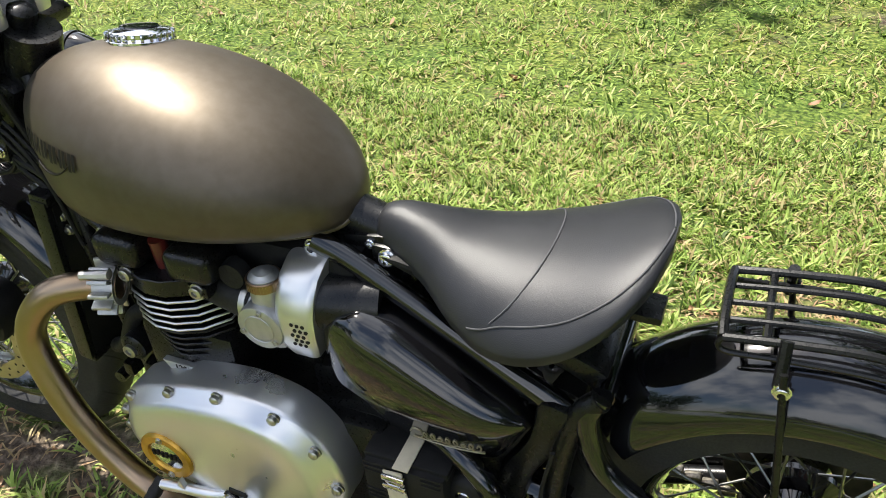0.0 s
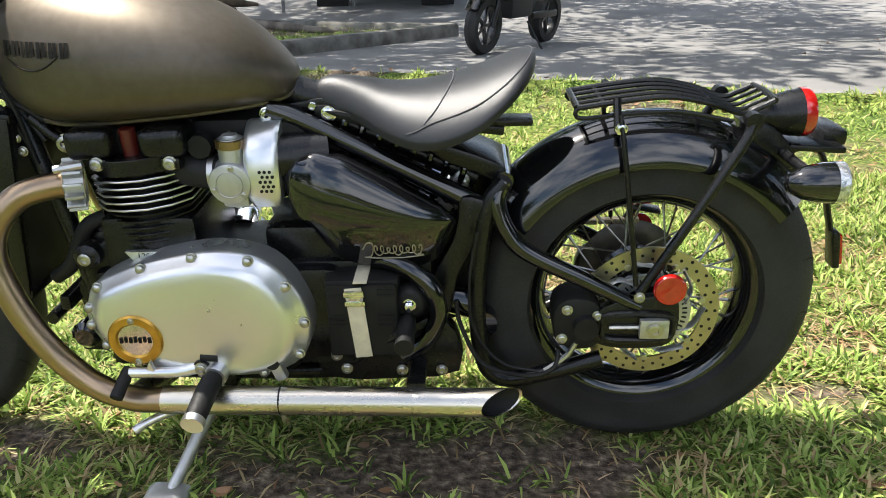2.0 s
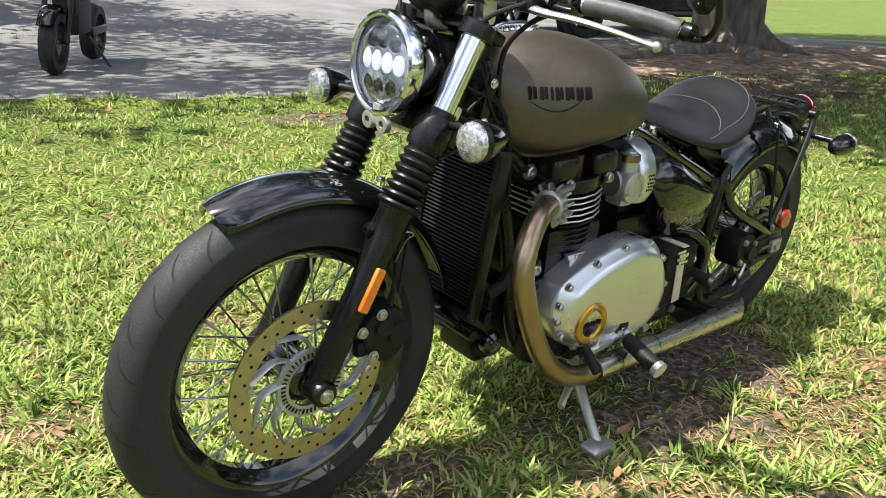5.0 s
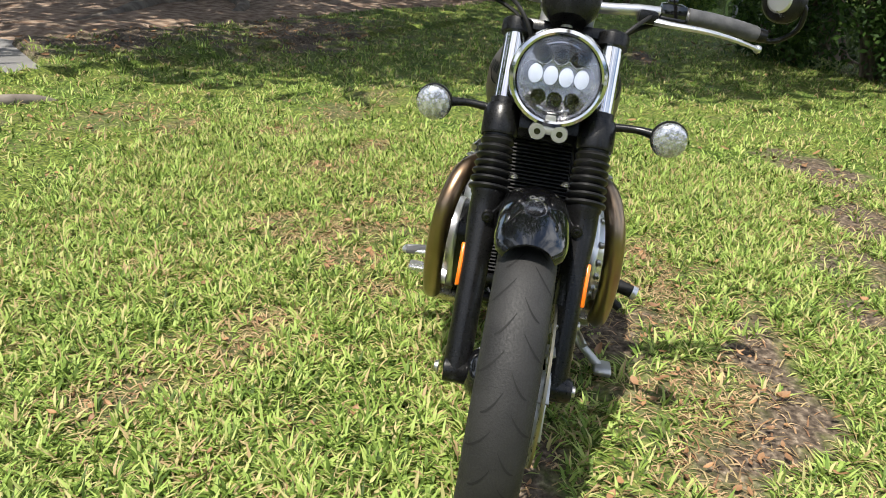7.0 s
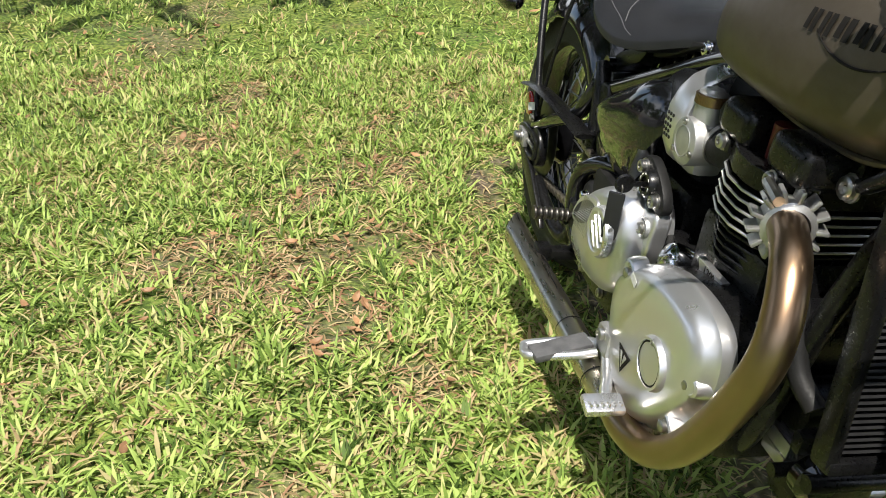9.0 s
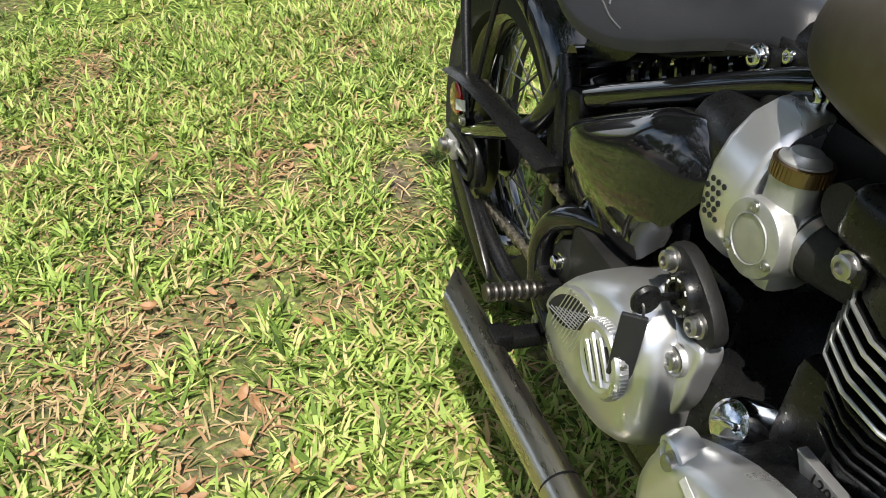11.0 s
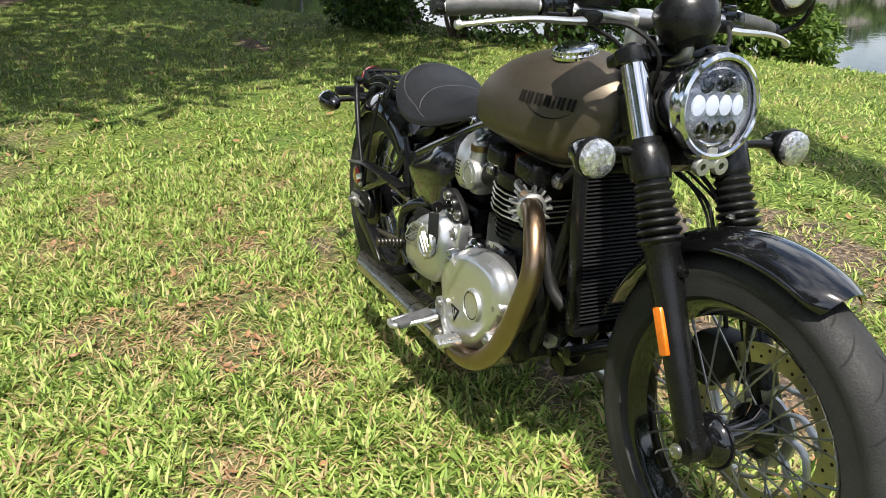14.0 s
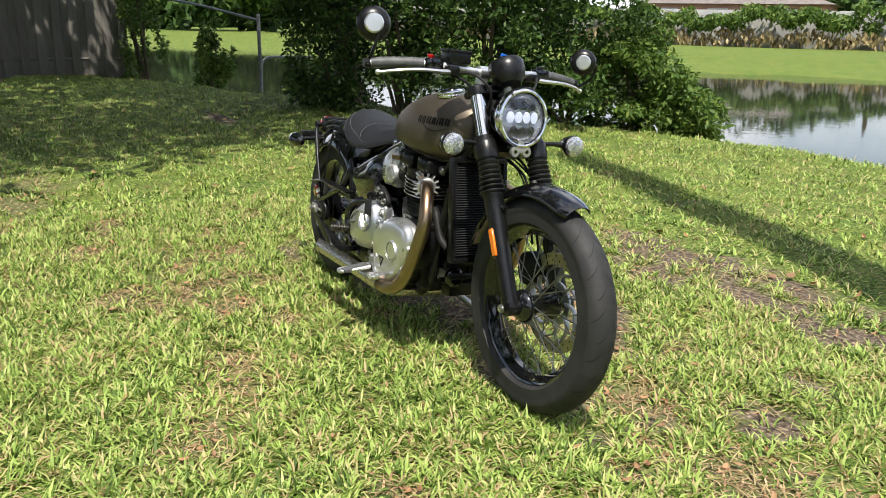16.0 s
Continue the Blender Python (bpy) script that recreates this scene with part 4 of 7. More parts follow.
hb = bar_part("handlebar", tube([(-1.05, -.40, .985), (-1.09, -.27, 1.0), (-1.13, -.15, 1.0), (-1.145, -.06, .992), (-1.145, .06, .992), (-1.13, .15, 1.0), (-1.09, .27, 1.0), (-1.05, .40, .985)], 0.0112, 14), ALLOY, bike, "flat silver handlebar")
for y in (-0.04, 0.04):
    riser = bar_part("bar_riser", box((0.036, 0.03, 0.055), (-1.14, y, 0.965), 0.01), ALLOY, hb)
    bar_part("riser_clamp", lathe([(0, -.018), (.02, -.018), (.02, .018), (0, .018)], 18, "y", (-1.145, y, .992)), ALLOY, riser)
for side in (-1, 1):
    g = [(-1.102, .235 * side, 1.001), (-1.085, .285 * side, .999), (-1.065, .345 * side, .993), (-1.052, .39 * side, .986)]
    rr = [0.0165]
    for k in range(10):
        rr += [0.0172, 0.0158]
    bar_part("grip", tube(g, rr, 16, 8), GRIP, hb, "grey ribbed rubber grip")
    bar_part("bar_end", lathe([(0, -0.012), (0.013, -0.012), (0.015, 0), (0.013, 0.012), (0, 0.012)], 16, "y", (-1.049, .40 * side, .985)), SATIN_BLACK, hb)
    bar_part("switch_housing", merged(box((0.046, 0.058, 0.044), (-1.112, 0.205 * side, 1.0), 0.014), box((0.02, 0.02, 0.012), (-1.118, 0.20 * side, 1.024), 0.003)), GLOSS_BLACK, hb)
    lv = bar_part("lever", tube([(-1.150, .155 * side, .985), (-1.160, .20 * side, .983), (-1.156, .27 * side, .982), (-1.14, .33 * side, .975), (-1.118, .372 * side, .966), (-1.106, .388 * side, .962)], [0.011, 0.009, 0.0075, 0.0065, 0.006, 0.0075], 10, flat=0.75), ALLOY, hb, "polished alloy lever")
    bar_part("lever_ball", lathe([(0, -.009), (.0065, -.0065), (.009, 0), (.0065, .0065), (0, .009)], 12, "y", (-1.106, .388 * side, .962)), ALLOY, lv)
    bar_part("lever_perch", box((0.045, 0.04, 0.026), (-1.142, 0.155 * side, 0.99), 0.008), SATIN_BLACK, hb)
bar_part("brake_reservoir", merged(box((0.062, 0.078, 0.036), (-1.125, 0.135, 1.028), 0.007), box((0.066, 0.082, 0.010), (-1.125, 0.135, 1.048), 0.004)), SATIN_BLACK, hb, "black brake fluid reservoir")
bar_part("kill_switch", box((0.016, 0.014, 0.010), (-1.105, 0.215, 1.027), 0.003), RED_LENS, hb, "small red switch")
mr = Vector((-1.043, 0.385, 1.110))
m1 = part("mirror", lathe([(0.0, 0.006), (0.040, 0.006), (0.046, 0.0), (0.046, -0.010), (0.038, -0.022), (0.026, -0.028), (0.0, -0.030)], 32, "x", mr, turn=pose(0, 0, 0, 0, 4, -20) @ Matrix.Scale(1.15, 4)), SATIN_BLACK, hb, "round black bar-end mirror")
part("mirror_plate", lathe([(0.0, -0.0335), (0.022, -0.033), (0.026, -0.028), (0.0, -0.028)], 26, "x", mr, turn=pose(0, 0, 0, 0, 4, -20) @ Matrix.Scale(1.15, 4)), ALLOY, m1, "silver centre disc")
part("mirror_face", lathe([(0.0, 0.0075), (0.039, 0.0075), (0.039, 0.005)], 30, "x", mr, turn=pose(0, 0, 0, 0, 4, -20) @ Matrix.Scale(1.15, 4)), CHROME, m1, "mirror glass")
part("mirror_stem", tube([(-1.050, .395, 1.008), (-1.066, .392, 1.03), (-1.075, .383, 1.07), (-1.077, .372, 1.118), (-1.07, .37, 1.125)], 0.0055, 10), SATIN_BLACK, m1)
ml = Vector((-1.058, -0.428, 1.052))
m2 = part("mirror", lathe([(0.0, 0.006), (0.040, 0.006), (0.046, 0.0), (0.046, -0.010), (0.038, -0.022), (0.026, -0.028), (0.0, -0.030)], 32, "x", ml, turn=pose(0, 0, 0, 0, 0, -38)), SATIN_BLACK, hb, "round black bar-end mirror")
part("mirror_plate", lathe([(0.0, -0.0335), (0.022, -0.033), (0.026, -0.028), (0.0, -0.028)], 26, "x", ml, turn=pose(0, 0, 0, 0, 0, -38)), ALLOY, m2, "silver centre disc")
part("mirror_face", lathe([(0.0, 0.0075), (0.039, 0.0075), (0.039, 0.005)], 30, "x", ml, turn=pose(0, 0, 0, 0, 0, -38)), CHROME, m2, "mirror glass")
part("mirror_stem", tube([(-1.050, -.395, .967), (-1.05, -.435, .972), (-1.072, -.462, 1.00), (-1.088, -.462, 1.04), (-1.086, -.445, 1.054)], 0.0055, 10), SATIN_BLACK, m2)
dash = part("instrument", lathe([(0.0, -0.045), (0.035, -0.042), (0.052, -0.02), (0.057, 0.005), (0.057, 0.028), (0.052, 0.034), (0.046, 0.031), (0.0, 0.030)], 34, "z", (-1.225, 0, 0.998), turn=pose(0, 0, 0, 0, 34, 0)), SATIN_BLACK, bike, "round black instrument pod")
part("dial_glass", lathe([(0.046, 0.0325), (0.0, 0.033)], 30, "z", (-1.225, 0, 0.998), turn=pose(0, 0, 0, 0, 34, 0)), GLOSS_BLACK, dash)
part("instrument_bracket", tube([(-1.235, 0, 0.965), (-1.23, 0, 0.94), (-1.20, 0, 0.93)], 0.012, 10), CAST, dash)
for y0, pts, r in ((-.03, [(-1.16, -.16, .99), (-1.21, -.12, .96), (-1.21, -.07, .90), (-1.17, -.05, .83), (-1.12, -.05, .77)], .0042), (.03, [(-1.14, .15, .985), (-1.21, .11, .985), (-1.245, .07, .94), (-1.21, .05, .86), (-1.17, .045, .78)], .0042),
                 (0, [(-1.135, .17, .985), (-1.16, .10, .955), (-1.165, .06, .90), (-1.15, .05, .82), (-1.13, .05, .72)], .0042), (0, [(-1.12, -.19, .98), (-1.12, -.13, .95), (-1.13, -.09, .90), (-1.12, -.075, .82), (-1.09, -.07, .72), (-1.05, -.08, .66)], .005),
                 (0, [(-1.21, -.055, .80), (-1.15, -.072, .775), (-1.10, -.078, .76), (-1.03, -.07, .715)], .0055), (0, [(-1.21, -.055, .785), (-1.15, -.076, .755), (-1.10, -.080, .735), (-1.04, -.075, .69)], .0055),
                 (0, [(-1.20, -.055, .765), (-1.15, -.074, .735), (-1.11, -.078, .71), (-1.08, -.075, .64), (-1.06, -.075, .55)], .005), (0, [(-1.19, .055, .80), (-1.13, .076, .76), (-1.08, .078, .72), (-1.02, .07, .69)], .0055)):
    part("cable", tube(pts, r, 8), RUBBER, bike, "black control cable")
for r, pts in ((.0032, [(-1.235, -.075, .82), (-1.215, -.085, .88), (-1.18, -.088, .885), (-1.165, -.085, .83), (-1.20, -.08, .79)]), (.003, [(-1.22, -.08, .80), (-1.21, -.09, .86), (-1.185, -.093, .868), (-1.15, -.088, .80), (-1.12, -.085, .76)]),
               (.0035, [(-1.23, -.07, .85), (-1.19, -.085, .83), (-1.13, -.088, .80), (-1.09, -.088, .73), (-1.07, -.086, .62)]), (.0032, [(-1.23, -.07, .87), (-1.18, -.08, .85), (-1.14, -.082, .82), (-1.10, -.082, .775), (-1.06, -.08, .73)]),
               (.004, [(-1.145, -.07, .775), (-1.185, -.066, .725), (-1.235, -.064, .705), (-1.285, -.066, .680), (-1.308, -.072, .63), (-1.315, -.080, .56), (-1.335, -.090, .47)]), (.0028, [(-1.13, -.07, .745), (-1.19, -.062, .716), (-1.25, -.058, .700), (-1.295, -.060, .66), (-1.312, -.066, .60), (-1.330, -.072, .55)])):
    part("cable", tube(pts, r, 8), RUBBER, bike, "black control cable")
hd = part("head_bracket", box((.022, .006, .105), (-1.154, -.084, .806), .003, pose(0, 0, 0, 0, 13, 0)), SATIN_BLACK, bike, "black head bracket with bright bolts")
for x, z in ((-1.146, .841), (-1.163, .771)):
    part("bracket_bolt", bolt((x, -.088, z), .0075, .006), CHROME, hd)
yc = part("yoke_clamp", box((.03, .012, .055), (-1.270, -.098, .750), .004, FORK_TURN), SATIN_BLACK, bike)
for x, z, r in ((-1.268, .758, .0085), (-1.275, .739, .0085), (-1.256, .781, .006)):
    part("clamp_bolt", bolt((x, -.104, z), r, .006), STEEL, yc)
part("cable_clip", box((.016, .010, .024), (-1.243, -.100, .797), .004, FORK_TURN), ALLOY, yc, "bright cable clip")
tag = part("key_fob", box((0.05, 0.018, 0.012), (-1.225, 0.004, 1.046), 0.004, pose(0, 0, 0, 10, -12, 30)), BLUE, dash, "blue plastic clip on the instrument")

# ---- fuel tank, seat ----
def tank_ring(x, top, bot, w, f):
    """One section of the tank: rounded top, belly low down, drawn-in base."""
    pts, n = [], 48
    for k in range(n):
        a = 2 * math.pi * k / n
        c, s = math.cos(a), math.sin(a)
        zc = bot + (top - bot) * f
        e = 0.95 if s > 0 else 0.62
        y = w * math.copysign(abs(c) ** (0.95 if s > 0 else 0.62), c)
        z = zc + ((top - zc) * abs(s) ** e if s > 0 else -(zc - bot) * abs(s) ** e)
        pts.append((x, y, z))
    return pts


TANK_KEYS = [(-1.135, .830, .795, .012, .5), (-1.13, .855, .766, .040, .5), (-1.115, .876, .739, .066, .48), (-1.08, .898, .707, .098, .45), (-1.02, .914, .688, .132, .42), (-.94, .919, .690, .155, .40),
             (-.86, .909, .696, .160, .40), (-.78, .885, .702, .150, .40), (-.71, .848, .707, .122, .42), (-.665, .814, .711, .090, .44), (-.636, .785, .716, .058, .46), (-.622, .767, .727, .030, .5), (-.617, .756, .742, .008, .5)]
CAP = Matrix.Translation((-.968, .046, .906)) @ pose(0, 0, 0, -12, -2, 0)


def refined(keys, per=3):
    """More sections between the given ones, along smooth curves."""
    k = [list(q) for q in keys]
    k = [[2 * a - b for a, b in zip(k[0], k[1])]] + k + [[2 * a - b for a, b in zip(k[-1], k[-2])]]
    out = []
    for i in range(1, len(k) - 2):
        for j in range(per):
            t = j / per
            out.append([0.5 * (2 * b + (c - a) * t + (2 * a - 5 * b + 4 * c - d) * t * t + (3 * b - a - 3 * c + d) * t ** 3) for a, b, c, d in zip(*k[i - 1:i + 3])])
    return out + [list(keys[-1])]


TANK = refined(TANK_KEYS)
tank = part("fuel_tank", loft([tank_ring(*s) for s in TANK]), TANK_PAINT, bike, "matt bronze-grey teardrop fuel tank", 60)


def tank_y(x, z):
    """Half the tank's width at (x, z)."""
    xs_ = [s[0] for s in TANK]
    top, bot, w, f = [float(np.interp(x, xs_, [s[k] for s in TANK])) for k in (1, 2, 3, 4)]
    zc = bot + (top - bot) * f
    if z > zc:
        s = min(1, ((z - zc) / (top - zc))) ** (1 / 0.95)
        return w * math.sqrt(max(0, 1 - s * s)) ** 0.95
    s = min(1, ((zc - z) / (zc - bot))) ** (1 / 0.62)
    return w * math.sqrt(max(0, 1 - s * s)) ** 0.62


part("tank_seam", tube([(s[0], -s[2 + 1] * 0.60 - 0.004, s[2] + 0.003) for s in TANK[3:-4]], 0.0045, 8, 2), TANK_PAINT, tank)
part("tank_seam", tube([(s[0], s[2 + 1] * 0.60 + 0.004, s[2] + 0.003) for s in TANK[3:-4]], 0.0045, 8, 2), TANK_PAINT, tank)
cap = part("filler_cap", moved(merged(lathe([(0.0, 0.0), (0.048, 0.0), (0.048, 0.006), (0.043, 0.010), (0.043, 0.016), (0.038, 0.020), (0.020, 0.023), (0.0, 0.0235)], 40, "z"),
                                      *[box((0.006, 0.005, 0.010), (0.0445 * math.cos(a), 0.0445 * math.sin(a), 0.012), 0.0015, pose(0, 0, 0, 0, 0, math.degrees(a))) for a in [2 * math.pi * k / 24 for k in range(24)]]), CAP), CHROME, tank, "ribbed chrome filler cap")
part("cap_centre", moved(lathe([(0.0, 0.0250), (0.026, 0.0240), (0.028, 0.0215)], 24, "z"), CAP), GLOSS_BLACK, cap)


def tank_mark(x0, x1, z0, z1, side, skew=0.0):
    """A plain bar that lies on the tank's flank."""
    bm = bmesh.new()
    nx, nz = 4, 4
    g = [[bm.verts.new((x0 + (x1 - x0) * i / nx + skew * j / nz, side * (tank_y(x0 + (x1 - x0) * i / nx + skew * j / nz, z0 + (z1 - z0) * j / nz) + 0.0022), z0 + (z1 - z0) * j / nz)) for j in range(nz + 1)] for i in range(nx + 1)]
    for i in range(nx):
        for j in range(nz):
            bm.faces.new((g[i][j], g[i + 1][j], g[i + 1][j + 1], g[i][j + 1]))
    return bm


for side in (-1, 1):
    arc = [-1.064 + .104 * k / 16 for k in range(17)]
    arc = [(x, .7895 + 7.5 * (x + 1.018) ** 2) for x in arc]
    em = part("tank_emblem", tube([(x, side * (tank_y(x, z) + .0012), z) for x, z in arc], [.0006, .0013, .0016, .0016, .0013, .0006], 6, 2), LETTER, tank, "dark barred tank emblem over a swoosh")
    x = -1.070
    for w in (.0165, .0165, .006, .0165, .020, .0165, .0165):
        n = max(1, round(w / 0.008))
        for k in range(n):
            q = x + w * (k + 0.06) / n
            part("emblem_bar", tank_mark(q, q + w * 0.74 / n, .810 + .002 * (k % 2), .834, side), LETTER, em)
        x += w + 0.0035

SEAT_KEYS = [(-.592, .012, .722, .708), (-.584, .030, .738, .696), (-.555, .042, .746, .690), (-.505, .066, .740, .674), (-.455, .104, .731, .654), (-.405, .134, .731, .646), (-.355, .149, .739, .655),
             (-.305, .150, .753, .678), (-.265, .137, .768, .708), (-.238, .113, .778, .732), (-.219, .078, .783, .750), (-.209, .035, .783, .764)]
SEAT = refined(SEAT_KEYS)


def seat_top(x, v):
    w, zt, ze = [float(np.interp(x, [s[0] for s in SEAT], [s[k] for s in SEAT])) for k in (1, 2, 3)]
    return Vector((x, w * v, ze + 0.012 + (zt - ze - 0.012) * max(0.0, 1 - abs(v) ** 2.6) ** 0.75))


rings = []
for x, w, zt, ze in SEAT:
    ring = []
    for k in range(25):
        v = math.sin((-1 + k / 12) * math.pi / 2)
        ring.append((x, w * v, ze + 0.012 + (zt - ze - 0.012) * max(0.0, 1 - abs(v) ** 2.6) ** 0.75))
    ring += [(x, w * 0.985, ze), (x, w * 0.7, ze - 0.004), (x, 0, ze + 0.004), (x, -w * 0.7, ze - 0.004), (x, -w * 0.985, ze)]
    rings.append(ring)
seat = part("seat", loft(rings), LEATHER, bike, "black vinyl solo saddle with stitched seams", 55)


def seam(pts, r=0.0012):
    return tube([seat_top(x, v) + Vector((0, 0, 0.0008)) for x, v in pts], r, 6, 3)


for side in (-1, 1):
    part("stitching", seam([(x, side * v) for x, v in ((-.425, .97), (-.405, .93), (-.38, .875), (-.34, .85), (-.30, .84), (-.26, .81), (-.235, .74), (-.222, .60), (-.215, .35), (-.2125, 0.02))]), STITCH, seat, "grey double stitching")
    part("stitching", seam([(x, side * v) for x, v in ((-.395, .88), (-.375, .74), (-.358, .5), (-.350, .25), (-.348, 0))]), STITCH, seat, "grey double stitching")
part("seat_pan", prism(rounded([(-.57, .695), (-.50, .665), (-.42, .634), (-.36, .630), (-.30, .655), (-.33, .675), (-.42, .66), (-.52, .69)], 3), -0.055, 0.055, 0.008), MATT_BLACK, seat)
part("seat_bracket", box((0.10, 0.07, 0.02), (-.60, 0, .700), 0.005, pose(0, 0, 0, 0, -8, 0)), SATIN_BLACK, seat)
part("seat_hinge", box((0.05, 0.085, 0.03), (-.565, 0, .688), 0.008), SATIN_BLACK, seat)
part("seat_stay", box((0.12, 0.05, 0.012), (-.27, 0, .66), 0.004), SATIN_BLACK, seat)
for side in (-1, 1):
    part("seat_bolt", bolt((-.563, 0.044 * side, .689), 0.011, 0.010, sign=side), CHROME, seat)
    part("seat_nut", bolt((-.592, 0.030 * side, .700), 0.008, 0.010, sign=side), CHROME, seat)

# ---- frame, swingarm ----
frame_tube = part("frame", merged(tube([(-.72, 0, .76), (-.62, 0, .715), (-.56, 0, .70)], 0.03, 14),
                                  tube([(-1.12, 0, .86), (-.95, 0, .76), (-.70, 0, .715)], 0.03, 14),
                                  *[tube([(-1.13, .030 * s, .80), (-1.085, .062 * s, .66), (-1.045, .075 * s, .50), (-1.005, .08 * s, .30), (-.95, .08 * s, .215), (-.86, .08 * s, .195), (-.60, .09 * s, .20), (-.42, .09 * s, .22)], 0.016, 12) for s in (-1, 1)],
                                  *[tube([(-1.12, .03 * s, .87), (-1.07, .06 * s, .76), (-1.02, .07 * s, .70)], 0.012, 10) for s in (-1, 1)]), SATIN_BLACK, bike, "black tubular steel frame")
for side in (-1, 1):
    part("frame_rail", tube([(-.665, .052 * side, .702), (-.60, .056 * side, .676), (-.45, .072 * side, .604), (-.30, .085 * side, .530)], [0.018, 0.0158, 0.0158, 0.019], 14), GLOSS_BLACK, frame_tube, "gloss black upper frame rail")
    part("frame_node", on_side(prism(rounded([(-.335, .555), (-.285, .540), (-.282, .505), (-.315, .46), (-.345, .40), (-.36, .33), (-.395, .32), (-.39, .40), (-.355, .47), (-.345, .51)], 3), -0.105, -0.065, 0.008), side), SATIN_BLACK, frame_tube)
    part("rail_bolt", bolt((-.667, 0.058 * side, .694), 0.010, 0.010, sign=side), CHROME, frame_tube)
    part("head_bolt", bolt((-1.014, 0.080 * side, .655), 0.014, 0.012, sign=side), STEEL, frame_tube)
    part("bracket_tube", tube([(-1.07, .074 * side, .70), (-1.03, .078 * side, .665), (-.99, .076 * side, .652)], 0.010, 10), SATIN_BLACK, frame_tube)
    for x, z in ((-1.101, .665), (-1.094, .642)):
        part("bracket_bolt", bolt((x, 0.080 * side, z), 0.0075, 0.007, sign=side), STEEL, frame_tube)
    part("lower_plate", on_side(prism(rounded([(-.60, .30), (-.50, .285), (-.40, .33), (-.35, .30), (-.345, .215), (-.45, .20), (-.60, .205)], 2), -0.125, -0.085, 0.006), side), SATIN_BLACK, frame_tube)
    for x, z in ((-.555, .226), (-.572, .255), (-.452, .222), (-.378, .222)):
        part("plate_bolt", bolt((x, 0.127 * side, z), 0.009, 0.008, sign=side), STEEL, frame_tube)
    part("pivot_loop", tube([(-.50, .10 * side, .445), (-.44, .125 * side, .435), (-.395, .14 * side, .405), (-.38, .145 * side, .355), (-.40, .145 * side, .30), (-.445, .14 * side, .262)], 0.017, 12), GLOSS_BLACK, frame_tube, "gloss black curved frame casting")
    part("pivot_cap", lathe([(0, 0), (.034, 0), (.034, .012), (.026, .022), (.018, .024), (0, .024)] if side > 0 else [(0, 0), (.034, 0), (.034, -.012), (.026, -.022), (.018, -.024), (0, -.024)], 22, "y", (-.432, .118 * side, .366)), RUBBER, frame_tube)
    part("pivot_nut", bolt((-.432, .140 * side, .366), 0.010, 0.014, sign=side, socket=False), CHROME, frame_tube)

sw = part("swingarm", tube([(-.30, -.10, .30), (-.30, .10, .30)], 0.026, 14), GLOSS_BLACK, bike, "gloss black tubular cage swingarm")
part("swingarm_bridge", tube([(-.262, -.085, .575), (-.262, .085, .575)], 0.016, 12), GLOSS_BLACK, sw)
for side in (-1, 1):
    part("pivot_lug", tube([(-.43, .06 * side, .36), (-.30, .08 * side, .33)], 0.03, 12), GLOSS_BLACK, sw)
for side in (-1, 1):
    part("swingarm_loop", tube([(-.085, .125 * side, .243), (-.16, .122 * side, .218), (-.245, .112 * side, .190), (-.290, .104 * side, .205), (-.308, .10 * side, .27), (-.312, .10 * side, .38), (-.302, .098 * side, .48), (-.285, .095 * side, .545), (-.262, .09 * side, .575)], 0.0160, 14, 8), SATIN_BLACK, sw, "black tube")
    part("swingarm_stay", tube([(-.262, .088 * side, .576), (-.275, .098 * side, .545), (-.262, .108 * side, .498), (-.225, .115 * side, .455), (-.12, .125 * side, .402), (-.025, .130 * side, .352)], [.015, .0162, .0162, .0162, .0155, .013], 14, 8), GLOSS_BLACK, sw, "gloss black tube")
    part("dropout", on_side(merged(prism(rounded([(-.10, .345), (-.05, .37), (.03, .375), (.045, .345), (.042, .30), (.02, .275), (-.06, .272), (-.105, .29)], 3), -0.140, -0.118, 0.004),
                                        tube([(-.088, -.14, .318), (-.08, -.143, .342), (.02, -.143, .342), (.034, -.143, .318), (.02, -.143, .294), (-.08, -.143, .294), (-.088, -.14, .318)], 0.006, 8, 4)), side), SATIN_BLACK, sw)
    ad = part("axle_adjuster", on_side(box((0.052, 0.014, 0.038), (0.0, -0.148, 0.318), 0.004), side), CAST, sw, "pale alloy axle adjuster block")
    part("axle_nut", merged(bolt((0.0, 0.155 * side, 0.318), 0.013, 0.006 if side < 0 else 0.016, sign=side, socket=side < 0)), STEEL, ad)
    part("adjuster_screw", tube([(-.078, .143 * side, .318), (-.026, .143 * side, .318)], 0.005, 8), STEEL, ad)
    part("strut", tube([(.143, .100 * side, .676), (.128, .108 * side, .640), (.06, .122 * side, .525), (-.028, .132 * side, .378)], 0.0088, 12), SATIN_BLACK, sw, "black mudguard strut")
    part("thin_strut", tube([(-.073, .098 * side, .690), (-.066, .110 * side, .640), (-.050, .124 * side, .52), (-.034, .132 * side, .395)], 0.0046, 10), SATIN_BLACK, sw, "thin black rack strut")
    part("strut_bolt", bolt((-.028, .140 * side, .376), 0.008, 0.008, sign=side), STEEL, sw)
    part("strut_bolt", bolt((-.071, .100 * side, .668), 0.0085, 0.008, sign=side), CHROME, sw)
    part("strut_eye", lathe([(0, -.012), (.014, -.010), (.014, .010), (0, .012)], 14, "y", (.143, .098 * side, .678)), SATIN_BLACK, sw)
part("side_reflector", lathe([(0, 0), (.0285, 0), (.0285, -.008), (.026, -.011), (0, -.012)], 30, "y", (.022, -.143, .394)), RED_LENS, sw, "round red reflector")
